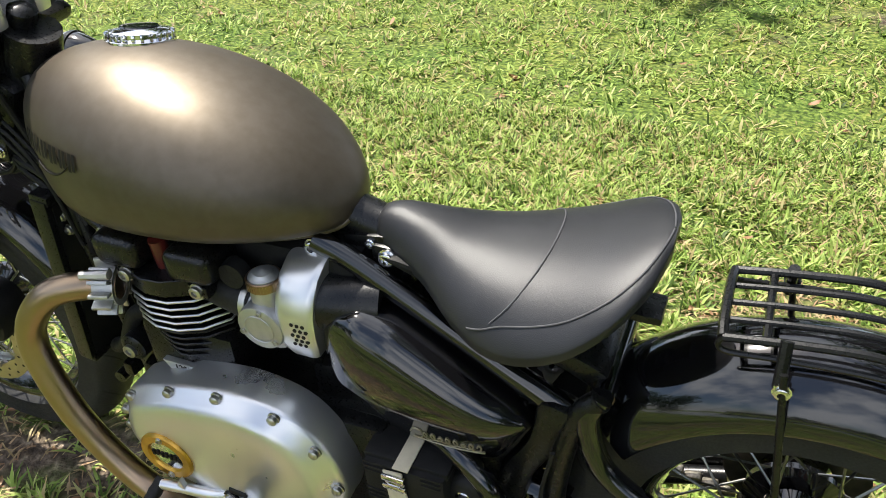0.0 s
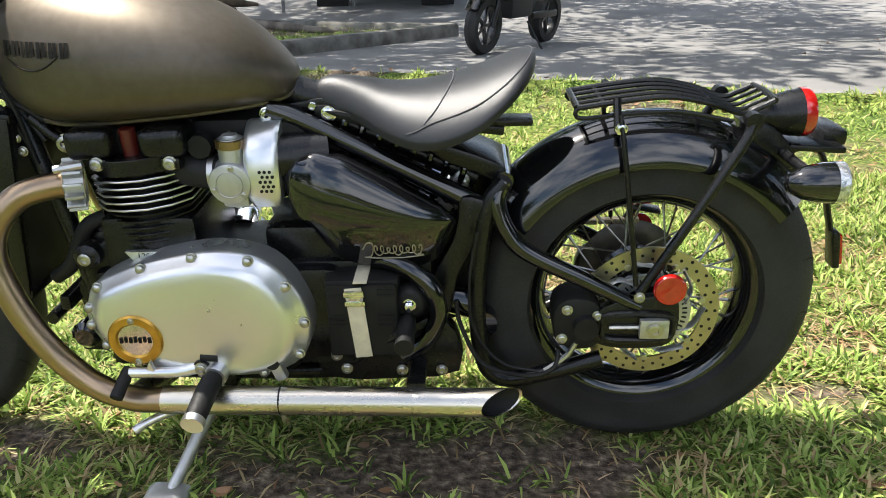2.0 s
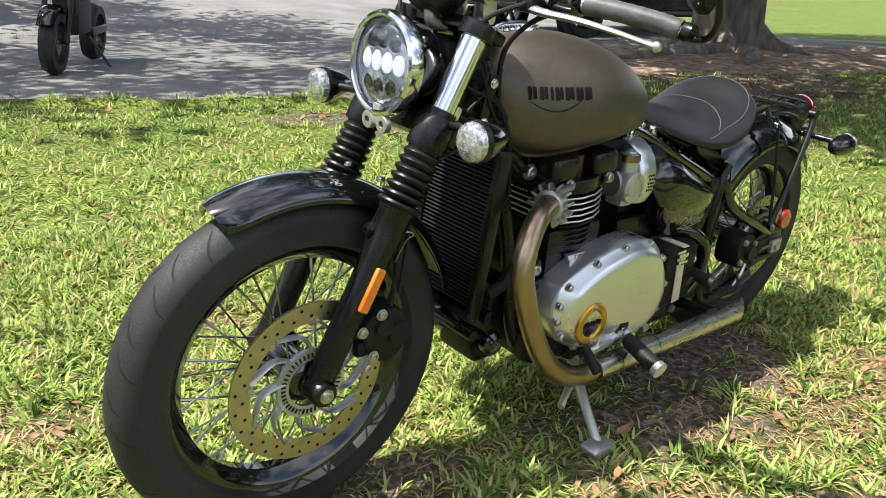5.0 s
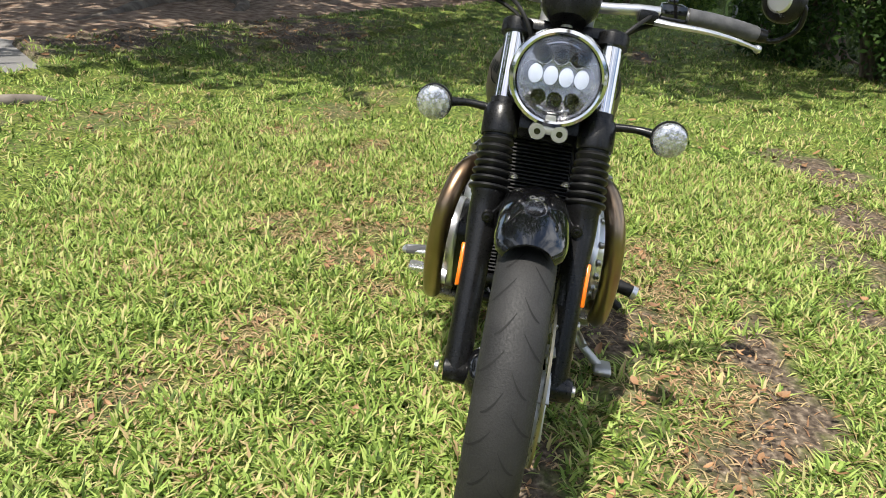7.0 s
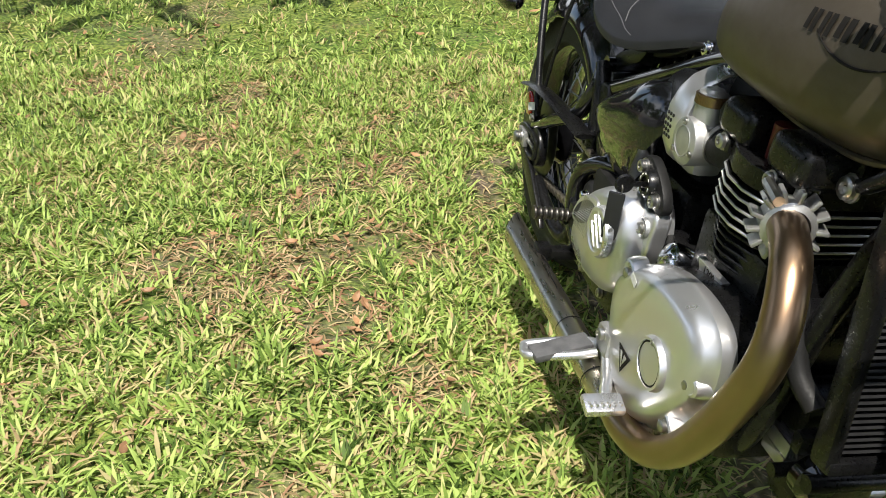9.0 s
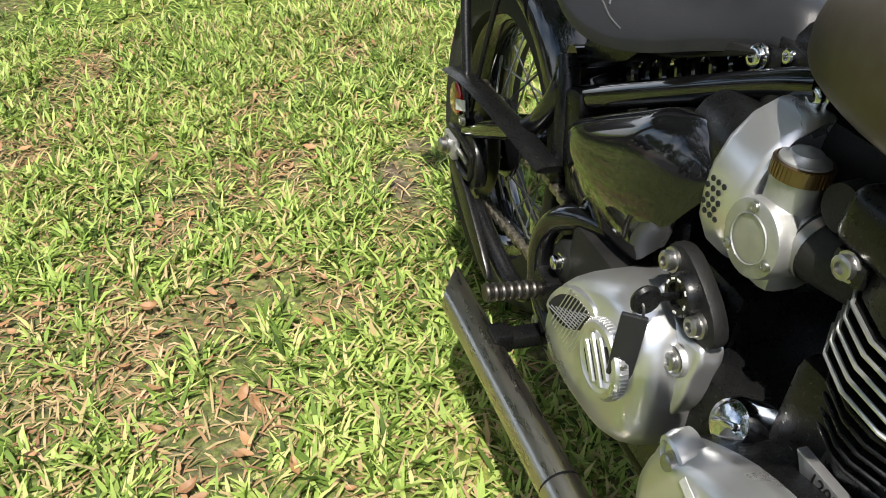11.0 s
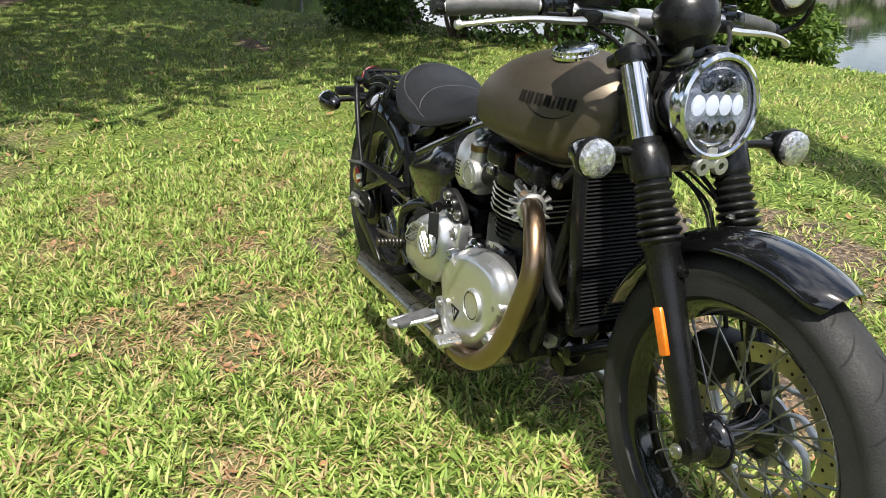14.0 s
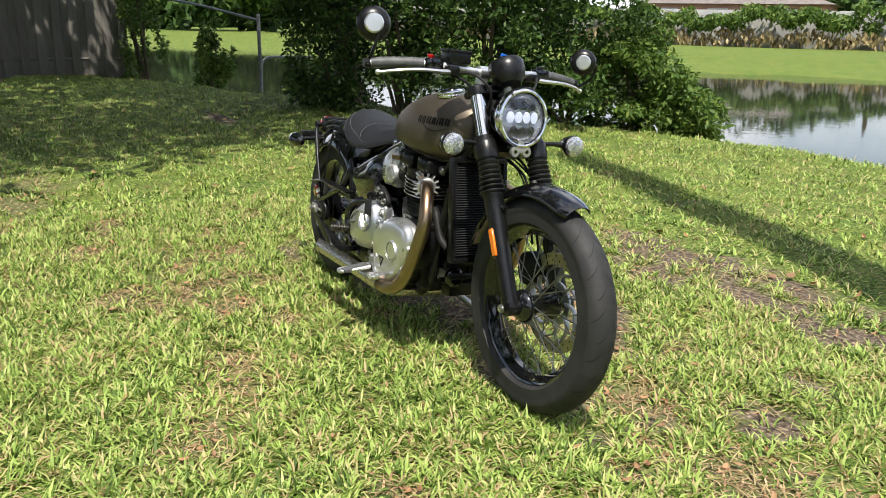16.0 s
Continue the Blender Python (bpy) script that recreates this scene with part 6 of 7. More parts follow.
# ---- throttle bodies dressed as carburettors, air filter shrouds ----
for side in (-1, 1):
    tb = part("throttle_body", on_side(merged(lathe([(0, -.030), (.0315, -.030), (.035, -.0285), (.0365, -.024), (.0365, .02), (0, .02)], 36, "y", (-.724, -.107, .594)), lathe([(.0215, -.0306), (.0225, -.0316), (.0235, -.0306)], 32, "y", (-.724, -.107, .594)), tube([(-.752, -.098, .600), (-.67, -.098, .596)], .027, 18),
                                              lathe([(0, 0), (.0225, 0), (.0225, .050), (.021, .058), (.015, .0605), (.013, .064), (.004, .066), (0, .070)], 28, "z", (-.722, -.106, .609)), box((.05, .05, .05), (-.722, -.098, .570), .014)), side), CAST, bike, "grey cast throttle body")
    part("brass_ring", merged(lathe([(.0225, 0), (.0245, .001), (.0245, .015), (.0225, .016)], 28, "z", (-.722, .106 * side, .650), closed=True), *[box((.0012, .0022, .013), (-.722 + .0246 * math.cos(q), .106 * side + .0246 * math.sin(q), .658), 0, pose(0, 0, 0, 0, 0, math.degrees(q))) for q in [6.2832 * k / 40 for k in range(40)]]), PIPE_HOT, tb, "brass-coloured ring")
    for k in range(3):
        a = radians(80 + 120 * k)
        part("cap_screw", bolt((-.724 + .029 * math.cos(a), .136 * side, .594 + .029 * math.sin(a)), 0.0046, 0.004, sign=side), STEEL, tb)
    part("intake_boot", tube([(-.835, .085 * side, .612), (-.752, .094 * side, .601)], 0.030, 16), RUBBER, tb)
    part("hose_clamp", lathe([(.0295, -.005), (.0315, -.005), (.0315, .005), (.0295, .005)], 24, "x", (-.760, .093 * side, .602), closed=True), STEEL, tb)
    part("boot_plug", on_side(lathe([(0, -.02), (.020, -.02), (.022, 0), (0, 0)], 18, "y", (-.775, -.090, .652)), side), RUBBER, tb)
    arch = [(.122, .548), (.131, .570), (.134, .597), (.132, .625), (.123, .650), (.106, .671), (.082, .684), (.055, .688)]
    rings = []
    for k, (yy, zz) in enumerate(arch):
        y2, z2 = yy * .76, .55 + (zz - .55) * .80
        x0, x1 = -.699 + .006 * (k == 0), -.641 - .006 * (k == 0)
        ring = [(x0, yy - .006, zz), (x0 + .004, yy - .002, zz), (x0 + .010, yy, zz), (x1 - .010, yy, zz), (x1 - .004, yy - .002, zz), (x1, yy - .006, zz), (x1, y2, z2), (x0, y2, z2)]
        rings.append([(x, y * side, z) for x, y, z in ring])
    sh = part("filter_shroud", loft(rings), ALLOY, bike, "brushed alloy air filter shroud")
    # vents as near-black studs on the shroud, coloured like the shade within
    part("vent_hole", merged(*[lathe([(0, .0010 * side), (.0030, .0010 * side), (.0030, -.004 * side)], 7, "y", (-.672 + .0085 * i + .0042 * (j % 2), (.1321, .1331, .1340, .1334, .1328)[j] * side, .580 + .0085 * j)) for i in range(3) for j in range(5)]), HOLLOW_SHADE, sh)
    part("air_duct", tube([(-.655, .080 * side, .622), (-.62, .074 * side, .622), (-.57, .06 * side, .62)], 0.042, 18), SATIN_BLACK, sh)

# ---- side panels, electrics box ----
PANEL_TOP = ((-.640, .600), (-.634, .612), (-.615, .630), (-.585, .640), (-.535, .628), (-.45, .583), (-.372, .540), (-.352, .524), (-.346, .512))
PANEL_LOW = ((-.640, .588), (-.634, .572), (-.615, .535), (-.585, .487), (-.555, .450), (-.52, .436), (-.48, .430), (-.405, .432), (-.380, .445), (-.360, .480), (-.346, .508))


def panel_rings(side):
    """Upright sections: a bulging upper half, a crease, a flatter face below that draws in."""
    rings = []
    for i in range(41):
        u = (1 - math.cos(math.pi * i / 40)) / 2
        x = -.640 + .294 * u
        zt, zb = [float(np.interp(x, [p[0] for p in q], [p[1] for p in q])) for q in (PANEL_TOP, PANEL_LOW)]
        zc = min(max(.530 - .07 * (x + .60), zb + .004), zt - .004)
        bulge = .045 * (1 - abs(2 * u - 1) ** 3.0) ** 0.6
        ring = [(x, .06 * side, zt - .004)]
        for k in range(9):
            q = k / 8 * math.pi / 2
            ring.append((x, (.106 + bulge * math.sin(q) ** 0.9) * side, zc + (zt - zc) * math.cos(q) ** 0.8 if k < 8 else zc))
        for k in range(1, 6):
            v = k / 5
            ring.append((x, (.106 + bulge * (1 - .55 * v - .2 * v ** 3)) * side, zc + (zb - zc) * v))
        ring.append((x, .06 * side, zb + .002))
        rings.append(ring)
    return rings


def panel_face(x, z):
    """How far out the lower face of the side panel stands."""
    u = (x + .640) / .294
    zb = float(np.interp(x, [p[0] for p in PANEL_LOW], [p[1] for p in PANEL_LOW]))
    zc = max(.530 - .07 * (x + .60), zb + .004)
    v = min(max((zc - z) / (zc - zb), 0.0), 1.0)
    return .106 + .045 * (1 - abs(2 * u - 1) ** 3.0) ** 0.6 * (1 - .55 * v - .2 * v ** 3)


for side in (-1, 1):
    sp = part("side_panel", loft(panel_rings(side)), GLOSS_BLACK, bike, "gloss black side panel", 28)
    if side < 0:
        strokes = [[(-.500 + .082 * u / 60 + .0052 * math.cos(u * .78), .4665 + (.0085 + .003 * math.sin(u * .26)) * math.sin(u * .78)) for u in range(61)],
                   [(-.520, .468), (-.512, .482), (-.502, .480), (-.503, .462), (-.508, .452), (-.518, .450)], [(-.518, .450), (-.49, .4485), (-.45, .449), (-.415, .453), (-.425, .456)]]
        part("panel_emblem", merged(*[tube([(x + .012, -.0008 - panel_face(x + .012, z + .004), z + .004) for x, z in q], 0.0012, 5, 3) for q in strokes]), SCRIPT, sp, "tan wavy line emblem")
eb = part("electrics_box", merged(box((.125, .10, .142), (-.513, -.115, .345), .008), box((.130, .08, .016), (-.513, -.115, .414), .006)), MATT_BLACK, bike, "black ribbed electrics box with a tan strap")
for dx in (-.045, .043):
    for dz in (-.015, .045):
        for k in range(3):
            part("box_rib", box((.030, .003, .003), (-.513 + dx, -.1655, .354 + dz + k * .009), .001), MATT_BLACK, eb)
part("strap", merged(box((.030, .003, .138), (-.520, -.1685, .345), .001, pose(0, 0, 0, 0, -5, 0)), box((.024, .09, .003), (-.513, -.125, .4238), .001)), CREAM, eb, "tan strap")
part("buckle", merged(box((.036, .008, .012), (-.524, -.172, .404), .003), box((.036, .008, .010), (-.523, -.172, .386), .003), box((.020, .006, .030), (-.523, -.171, .395), .002)), CHROME, eb, "bright strap buckle")
part("right_box", box((.12, .08, .15), (-.50, .10, .36), .012), MATT_BLACK, engine)

# ---- exhausts ----
for side in (-1, 1):
    pts = [(-.975, .124, .596), (-1.020, .144, .600), (-1.072, .168, .588), (-1.110, .186, .545), (-1.122, .196, .495), (-1.108, .203, .432), (-1.080, .208, .362), (-1.040, .210, .297), (-.985, .212, .244), (-.92, .215, .220), (-.86, .216, .219)]
    ex = part("exhaust", tube([(x, y * side, z) for x, y, z in pts], 0.0225, 22, 8), PIPE_HOT, bike, "heat-tinted bronze header pipe with a slash-cut silencer")
    q = [(-.87, .216, .219), (-.62, .220, .2185), (-.40, .224, .2175), (-.30, .226, .217)]
    bm = tube([(x, y * side, z) for x, y, z in q], 0.0255, 24, 6, caps=False)
    for v in bm.verts:
        if v.co.x > -.302:
            v.co.x += 0.030 + 0.040 * ((v.co.y * side - .226) / -.0255) * 0.9
    ext = part("silencer", bm, PIPE, ex, "brushed steel slash-cut silencer")
    for xx in (-.80, -.66):
        part("pipe_joint", lathe([(.0262, -.0016), (.0266, 0), (.0262, .0016)], 24, "x", (xx, .2185 * side, .2187)), SATIN_BLACK, ext)
    bm = tube([(-.36, .225 * side, .2172), (-.30, .226 * side, .217)], 0.0235, 24, 2, caps=False, straight=True)
    for v in bm.verts:
        if v.co.x > -.302:
            v.co.x += 0.028 + 0.040 * ((v.co.y * side - .226) / -.0255) * 0.9
    part("silencer_bore", merged(bm, lathe([(0, 0), (.0235, 0)], 24, "x", (-.35, .225 * side, .2172))), HOLLOW_SHADE, ext)
    part("silencer_bracket", merged(box((.034, .03, .03), (-.42, .205 * side, .238), .005), box((.03, .10, .02), (-.42, .16 * side, .235), .005)), SATIN_BLACK, ext)
    d = Vector((-.92, .35 * side, .03)).normalized()
    turn = Vector((0, 0, 1)).rotation_difference(d).to_matrix().to_4x4()
    c = Vector((-.990, .128 * side, .597))
    col = part("finned_collar", lathe([(.022, -.016), (.031, -.016), (.032, .014), (.024, .018)], 28, "z", c, closed=True, turn=turn), CAST, ex, "cast finned exhaust collar")
    fin_mesh = part("collar_fin", box((.016, .0060, .030), (.038, 0, 0), .0022), CAST, col)
    fin_mesh.matrix_basis = Matrix.Translation(c) @ turn
    for k in range(1, 13):
        same_part("collar_fin", fin_mesh, col, Matrix.Translation(c) @ turn @ pose(0, 0, 0, 0, 0, 360 * k / 13))
    part("collar_bolt", tube([c + Vector((-.015, .03 * side, .035)), c + Vector((.03, .02 * side, .04))], 0.007, 8), STEEL, col)
part("link_pipe", tube([(-.93, -.20, .215), (-.90, 0, .19), (-.93, .20, .215)], 0.022, 14), PIPE, engine)

# ---- radiator ----
RT = Matrix.Translation((-1.128, 0, .54)) @ pose(0, 0, 0, 0, 7, 0)
rad = part("radiator", moved(box((.008, .19, .32), (.012, 0, 0), 0), RT), MATT_BLACK, bike, "black radiator with fine horizontal fins")
for side in (-1, 1):
    part("radiator_side", moved(box((.030, .018, .335), (0, .098 * side, 0), .005), RT), SATIN_BLACK, rad)
    part("radiator_bar", moved(box((.036, .208, .018), (0, 0, .166 * side), .006), RT), SATIN_BLACK, rad)
FIN = material("radiator_fin", (0.012, 0.012, 0.013), 0.5, color2=(0.02, 0.02, 0.02), spec=0.2)
fin0 = part("radiator_fin", moved(box((.012, .180, .0032), (-.004, 0, 0), 0, pose(0, 0, 0, 0, 25, 0)), Matrix.Identity(4)), FIN, rad)
fin0.matrix_basis = RT @ Matrix.Translation((0, 0, -.150))
for k in range(1, 38):
    same_part("radiator_fin", fin0, rad, RT @ Matrix.Translation((0, 0, -.150 + k * .0081)))
part("lower_shield", merged(box((.02, .17, .03), (-1.085, 0, .345), .006), tube([(-1.12, -.08, .31), (-1.12, .08, .31)], .012, 10), tube([(-1.07, -.09, .285), (-1.07, .09, .285)], .010, 10), box((.06, .12, .05), (-1.06, 0, .25), .012)), SATIN_BLACK, rad)
part("horn", lathe([(0, -.018), (.022, -.018), (.034, -.008), (.034, .008), (0, .014)], 24, "x", (-1.10, .05, .30)), GLOSS_BLACK, rad, "black horn")
part("horn", lathe([(0, -.018), (.018, -.018), (.028, -.008), (.028, .008), (0, .014)], 24, "y", (-1.06, -.075, .275)), GLOSS_BLACK, rad, "black horn")
reg = part("regulator", box((.05, .046, .02), (-1.03, .04, .278), .002), CAST, rad)
for k in range(6):
    part("regulator_fin", box((.05, .003, .026), (-1.03, .02 + .008 * k, .297), .0008), CAST, reg)
for side in (-1, 1):
    part("case_mount", merged(box((.06, .03, .09), (-.995, .085 * side, .43), .01), lathe([(0, -.014 * side), (.024, -.014 * side), (.024, .014 * side), (.016, .02 * side), (0, .02 * side)], 20, "y", (-1.005, .105 * side, .455))), SATIN_BLACK, engine)
    part("mount_bolt", bolt((-1.005, .122 * side, .455), .012, .010, sign=side), STEEL, engine)
    part("water_hose", tube([(-1.09, .08 * side, .40), (-1.05, .09 * side, .43), (-1.01, .09 * side, .50), (-.97, .08 * side, .52)], .014, 10), RUBBER, engine)

# ---- controls: pegs, shifter, brake pedal, side stand ----
peg = part("foot_peg", tube([(-.770, -.215, .272), (-.776, -.245, .264), (-.782, -.315, .246)], [0.013, 0.0185, 0.019, 0.0175], 14), RUBBER, bike, "black rubber rider foot peg with alloy ends")
part("peg_end", tube([(-.782, -.312, .2465), (-.783, -.325, .243)], 0.0195, 14), ALLOY, peg)
part("peg_collar", tube([(-.766, -.195, .276), (-.771, -.222, .270)], 0.021, 14), ALLOY, peg)
part("peg_mount", merged(box((.04, .07, .04), (-.765, -.165, .272), .008)), SATIN_BLACK, peg)
sl = part("shift_lever", tube([(-.795, -.205, .283), (-.835, -.212, .276), (-.88, -.220, .279), (-.918, -.228, .284)], [.012, .0105, .009, .010], 12), ALLOY, bike, "polished alloy gear shift lever")
part("lever_spur", prism([(-.893, .280), (-.872, .280), (-.880, .305)], -.226, -.216, .002), ALLOY, sl)
part("shift_peg", tube([(-.920, -.220, .287), (-.924, -.240, .276), (-.930, -.268, .258)], [.010, .0118, .0105, .0118, .0105, .0118, .011], 12, 4), RUBBER, sl, "ribbed rubber shift peg")
part("lever_pivot", lathe([(0, -.014), (.015, -.014), (.017, 0), (.017, .02), (0, .02)], 18, "y", (-.795, -.200, .283)), SATIN_BLACK, sl)
part("pivot_bolt", bolt((-.795, -.214, .283), .010, .008), STEEL, sl)
part("link_rod", tube([(-.79, -.208, .303), (-.690, -.196, .290)], 0.005, 10), STEEL, sl)
part("rod_end", tube([(-.795, -.205, .303), (-.765, -.205, .300)], .009, 10), RUBBER, sl)
part("rod_end", tube([(-.71, -.198, .292), (-.675, -.195, .288)], .010, 10), RUBBER, sl)
part("rod_ball", lathe([(0, -.016), (.012, -.016), (.014, 0), (0, 0)], 14, "y", (-.672, -.190, .285)), RUBBER, sl)
part("rod_arm", box((.022, .02, .05), (-.668, -.188, .268), .006, pose(0, 0, 0, 0, -20, 0)), CAST, sl)
bp = part("brake_pedal", tube([(-.79, .205, .262), (-.835, .22, .248), (-.88, .24, .252), (-.908, .246, .260)], [.011, .010, .009, .010], 12), ALLOY, bike, "alloy rear brake pedal")
part("pedal_pad", merged(box((.034, .060, .014), (-.914, .258, .266), .005, pose(0, 0, 0, 0, -14, 0)), *[box((.0035, .0035, .005), (-.926 + .008 * k, .236 + .009 * j, .2755 - .002 * k), .0008) for k in range(4) for j in range(6)]), ALLOY, bp)
pr = part("foot_peg", tube([(-.775, .215, .268), (-.757, .222, .262), (-.745, .25, .256), (-.736, .315, .244), (-.742, .326, .242), (-.765, .322, .243), (-.782, .26, .254), (-.785, .222, .262)], .0075, 10), ALLOY, bike, "flat alloy rider foot peg with a rubber pad")
part("peg_pad", box((.036, .100, .014), (-.761, .272, .254), .005, pose(0, 0, 0, -9, 0, 8)), GRIP, pr, "dark grey rubber pad")
part("peg_mount", box((.05, .05, .045), (-.785, .195, .285), .010), CAST, pr)
part("peg_bracket", box((.05, .07, .03), (-.78, .15, .29), .008), CAST, pr)
part("mount_bolt", bolt((-.79, .220, .300), .010, .010, sign=1), STEEL, pr)
pp = part("bracket_peg", merged(tube([(-.425, .155, .320), (-.428, .24, .328)], .0085, 14, 2), *[lathe([(0, -.0035), (.0115, -.0035), (.013, -.001), (.013, .001), (.0115, .0035), (0, .0035)], 16, "y", (-.4255 - .0004 * k, .171 + .011 * k, .3215 + .001 * k)) for k in range(7)]), CHAIN_STEEL, bike, "ribbed steel bracket peg")
part("peg_mount", merged(box((.05, .06, .05), (-.42, .13, .315), .010), bolt((-.40, .16, .30), .010, .008, sign=1)), SATIN_BLACK, pp)
lp = part("bracket_peg", tube([(-.437, -.14, .335), (-.437, -.222, .326)], [.016, .018, .018, .020, .017], 14, 4), RUBBER, bike, "rubber tipped bracket peg")
part("peg_stay", tube([(-.445, -.165, .325), (-.49, -.15, .29), (-.535, -.13, .245)], [.010, .009, .008], 10), SATIN_BLACK, lp)
st = part("side_stand", tube([(-.800, -.095, .185), (-.815, -.125, .155), (-.845, -.195, .100), (-.872, -.262, .050)], [.015, .014, .0115, .0115], 12), CAST, bike, "grey alloy side stand")
part("stand_foot", merged(prism(rounded([(-.915, .052), (-.90, .062), (-.85, .058), (-.838, .046), (-.85, .036), (-.90, .036)], 3), -.292, -.245, .006)), CAST, st)
part("stand_spur", tube([(-.818, -.130, .152), (-.85, -.15, .158), (-.885, -.17, .160), (-.925, -.19, .150), (-.945, -.20, .140)], [.009, .010, .009, .008, .009], 10), ALLOY, st)
part("stand_bracket", merged(box((.06, .05, .05), (-.80, -.09, .20), .01)), SATIN_BLACK, st)

# ---- trees, shrubs ----
LEAF = blade_material("dark_green_leaves", [(0.1, (0.015, 0.035, 0.008)), (0.45, (0.035, 0.075, 0.014)), (0.75, (0.07, 0.13, 0.025)), (0.95, (0.14, 0.20, 0.05))], 0.3)
LEAF_LIGHT = blade_material("fresh_green_leaves", [(0.1, (0.04, 0.08, 0.015)), (0.45, (0.09, 0.16, 0.03)), (0.75, (0.17, 0.25, 0.05)), (0.95, (0.30, 0.33, 0.09))], 0.4)
BARK = material("bark", (0.16, 0.125, 0.095), 0.9, color2=(0.07, 0.055, 0.042), scale=7, bump=1.0, bump_scale=22, stretch=(1, 1, 0.25), spec=0.1)
BARK_GREY = material("grey_bark", (0.24, 0.21, 0.18), 0.9, color2=(0.12, 0.10, 0.085), scale=8, bump=1.0, bump_scale=24, stretch=(1, 1, 0.3), spec=0.1)


def leaf_mass(name, clumps, per, leaf, seed, mat, parent, droop=0.3, label=""):
    """Leaves of four points scattered through clumps (x, y, z, rx, rz)."""
    r = np.random.default_rng(seed)
    c = np.repeat(np.array(clumps, float), per, 0)
    n = len(c)
    d = r.normal(size=(n, 3))
    d /= np.linalg.norm(d, axis=1, keepdims=True)
    rad = r.uniform(0.25, 1.0, n) ** 0.6
    p = c[:, :3] + d * rad[:, None] * np.stack([c[:, 3], c[:, 3], c[:, 4]], -1)
    a, tilt = r.uniform(0, 6.283, n), r.uniform(-0.9, 0.5, n) - droop
    L = leaf * r.uniform(0.6, 1.4, n)
    f = np.stack([np.cos(a) * np.cos(tilt), np.sin(a) * np.cos(tilt), np.sin(tilt)], -1)
    s = np.cross(f, r.normal(size=(n, 3)))
    s /= np.linalg.norm(s, axis=1, keepdims=True) + 1e-9
    v = np.stack([p, p + f * (L * 0.45)[:, None] + s * (L * 0.21)[:, None], p + f * L[:, None], p + f * (L * 0.45)[:, None] - s * (L * 0.21)[:, None]], 1).reshape(-1, 3)
    me = bpy.data.meshes.new(name)
    me.vertices.add(4 * n)
    me.vertices.foreach_set("co", v.ravel())
    me.loops.add(4 * n)
    me.loops.foreach_set("vertex_index", np.arange(4 * n))
    me.polygons.add(n)
    me.polygons.foreach_set("loop_start", np.arange(n) * 4)
    me.update(calc_edges=True)
    me.materials.append(mat)
    ob = new(name, me)
    if parent is not None:
        ob.parent = parent
    if label:
        ob["label"] = label
    return ob


def tree(at, trunk_r, trunk_h, crown_r, crown_h, clumps, per, leaf, seed, bark, leafmat, label, roots=5, lean=(0, 0), crown_shift=(0, 0)):
    """A tapered trunk with flared roots, limbs that reach into a crown of leaf clumps."""
    r = np.random.default_rng(seed)
    x, y = at
    z = float(height(np.array(x * 1.0), np.array(y * 1.0)))
    base = Vector((x, y, z - 0.1))
    top = base + Vector((lean[0], lean[1], trunk_h))
    t = new("tree")
    tagged(t, label, "tree")
    mid = base.lerp(top, 0.5) + Vector((r.uniform(-.1, .1), r.uniform(-.1, .1), 0))
    bms = [tube([base, base.lerp(mid, 0.15), mid, top], [trunk_r * 1.5, trunk_r * 1.08, trunk_r * 0.92, trunk_r * 0.75], 18, 6)]
    for k in range(roots):
        a = 6.283 * k / roots + r.uniform(-.3, .3)
        d = Vector((math.cos(a), math.sin(a), 0))
        R = trunk_r
        bms.append(tube([base + Vector((0, 0, 0.55)) + d * R * 0.5, base + d * R * 1.3 + Vector((0, 0, 0.22)), base + d * R * 2.2 + Vector((0, 0, .11)), base + d * R * 3.4 + Vector((d.y * .3, -d.x * .3, .04))], [R * .4, R * .32, R * .2, R * .05], 8, 4))
    part("trunk", merged(*bms), bark, t, "rough bark trunk with flared roots", 80)
    cl = []
    cc = top + Vector((crown_shift[0], crown_shift[1], crown_h * 0.5))
    for k in range(clumps):
        d = Vector(r.normal(size=3))
        d.normalize()
        q = r.uniform(0.35, 1.0) ** 0.5
        p = cc + Vector((d.x * crown_r * q, d.y * crown_r * q, d.z * crown_h * 0.5 * q))
        cl.append((*p, crown_r * r.uniform(.12, .26), crown_h * r.uniform(.10, .2)))
    for k in range(7):
        c = cl[k * len(cl) // 7]
        p = Vector(c[:3])
        part("limb", tube([top - Vector((0, 0, .3)), top.lerp(p, 0.5) + Vector((0, 0, .35)), p], [trunk_r * .5, trunk_r * .28, .03], 8, 5), bark, t)
    leaf_mass("crown", cl, per, leaf, seed + 1, leafmat, t, label="leafy green crown with gaps")
    return t


tree((8.7, 5.2), 0.48, 3.8, 6.6, 3.8, 280, 104, 0.30, 11, BARK_GREY, LEAF, "spreading oak with a grey trunk beside the driveway", 8, (-.4, -.3), (-1.0, -1.6))
tree((-4.9, 9.5), 0.50, 3.6, 5.3, 4.0, 150, 120, 0.25, 12, BARK, LEAF, "broad old oak standing in the kerbed island", 8, (.2, 0), (1.9, 0.9))
# added tree, kept out of sight behind the shrubs for its shade
tree((8.0, -3.4), 0.20, 2.6, 3.4, 3.4, 90, 110, 0.16, 13, BARK, LEAF, "unseen tree added behind the bank shrubs to cast shade", 4)
tree((5.6, -4.6), 0.13, 2.0, 2.1, 2.6, 60, 120, 0.15, 14, BARK, LEAF, "dark broadleaf tree on the pond bank", 4)


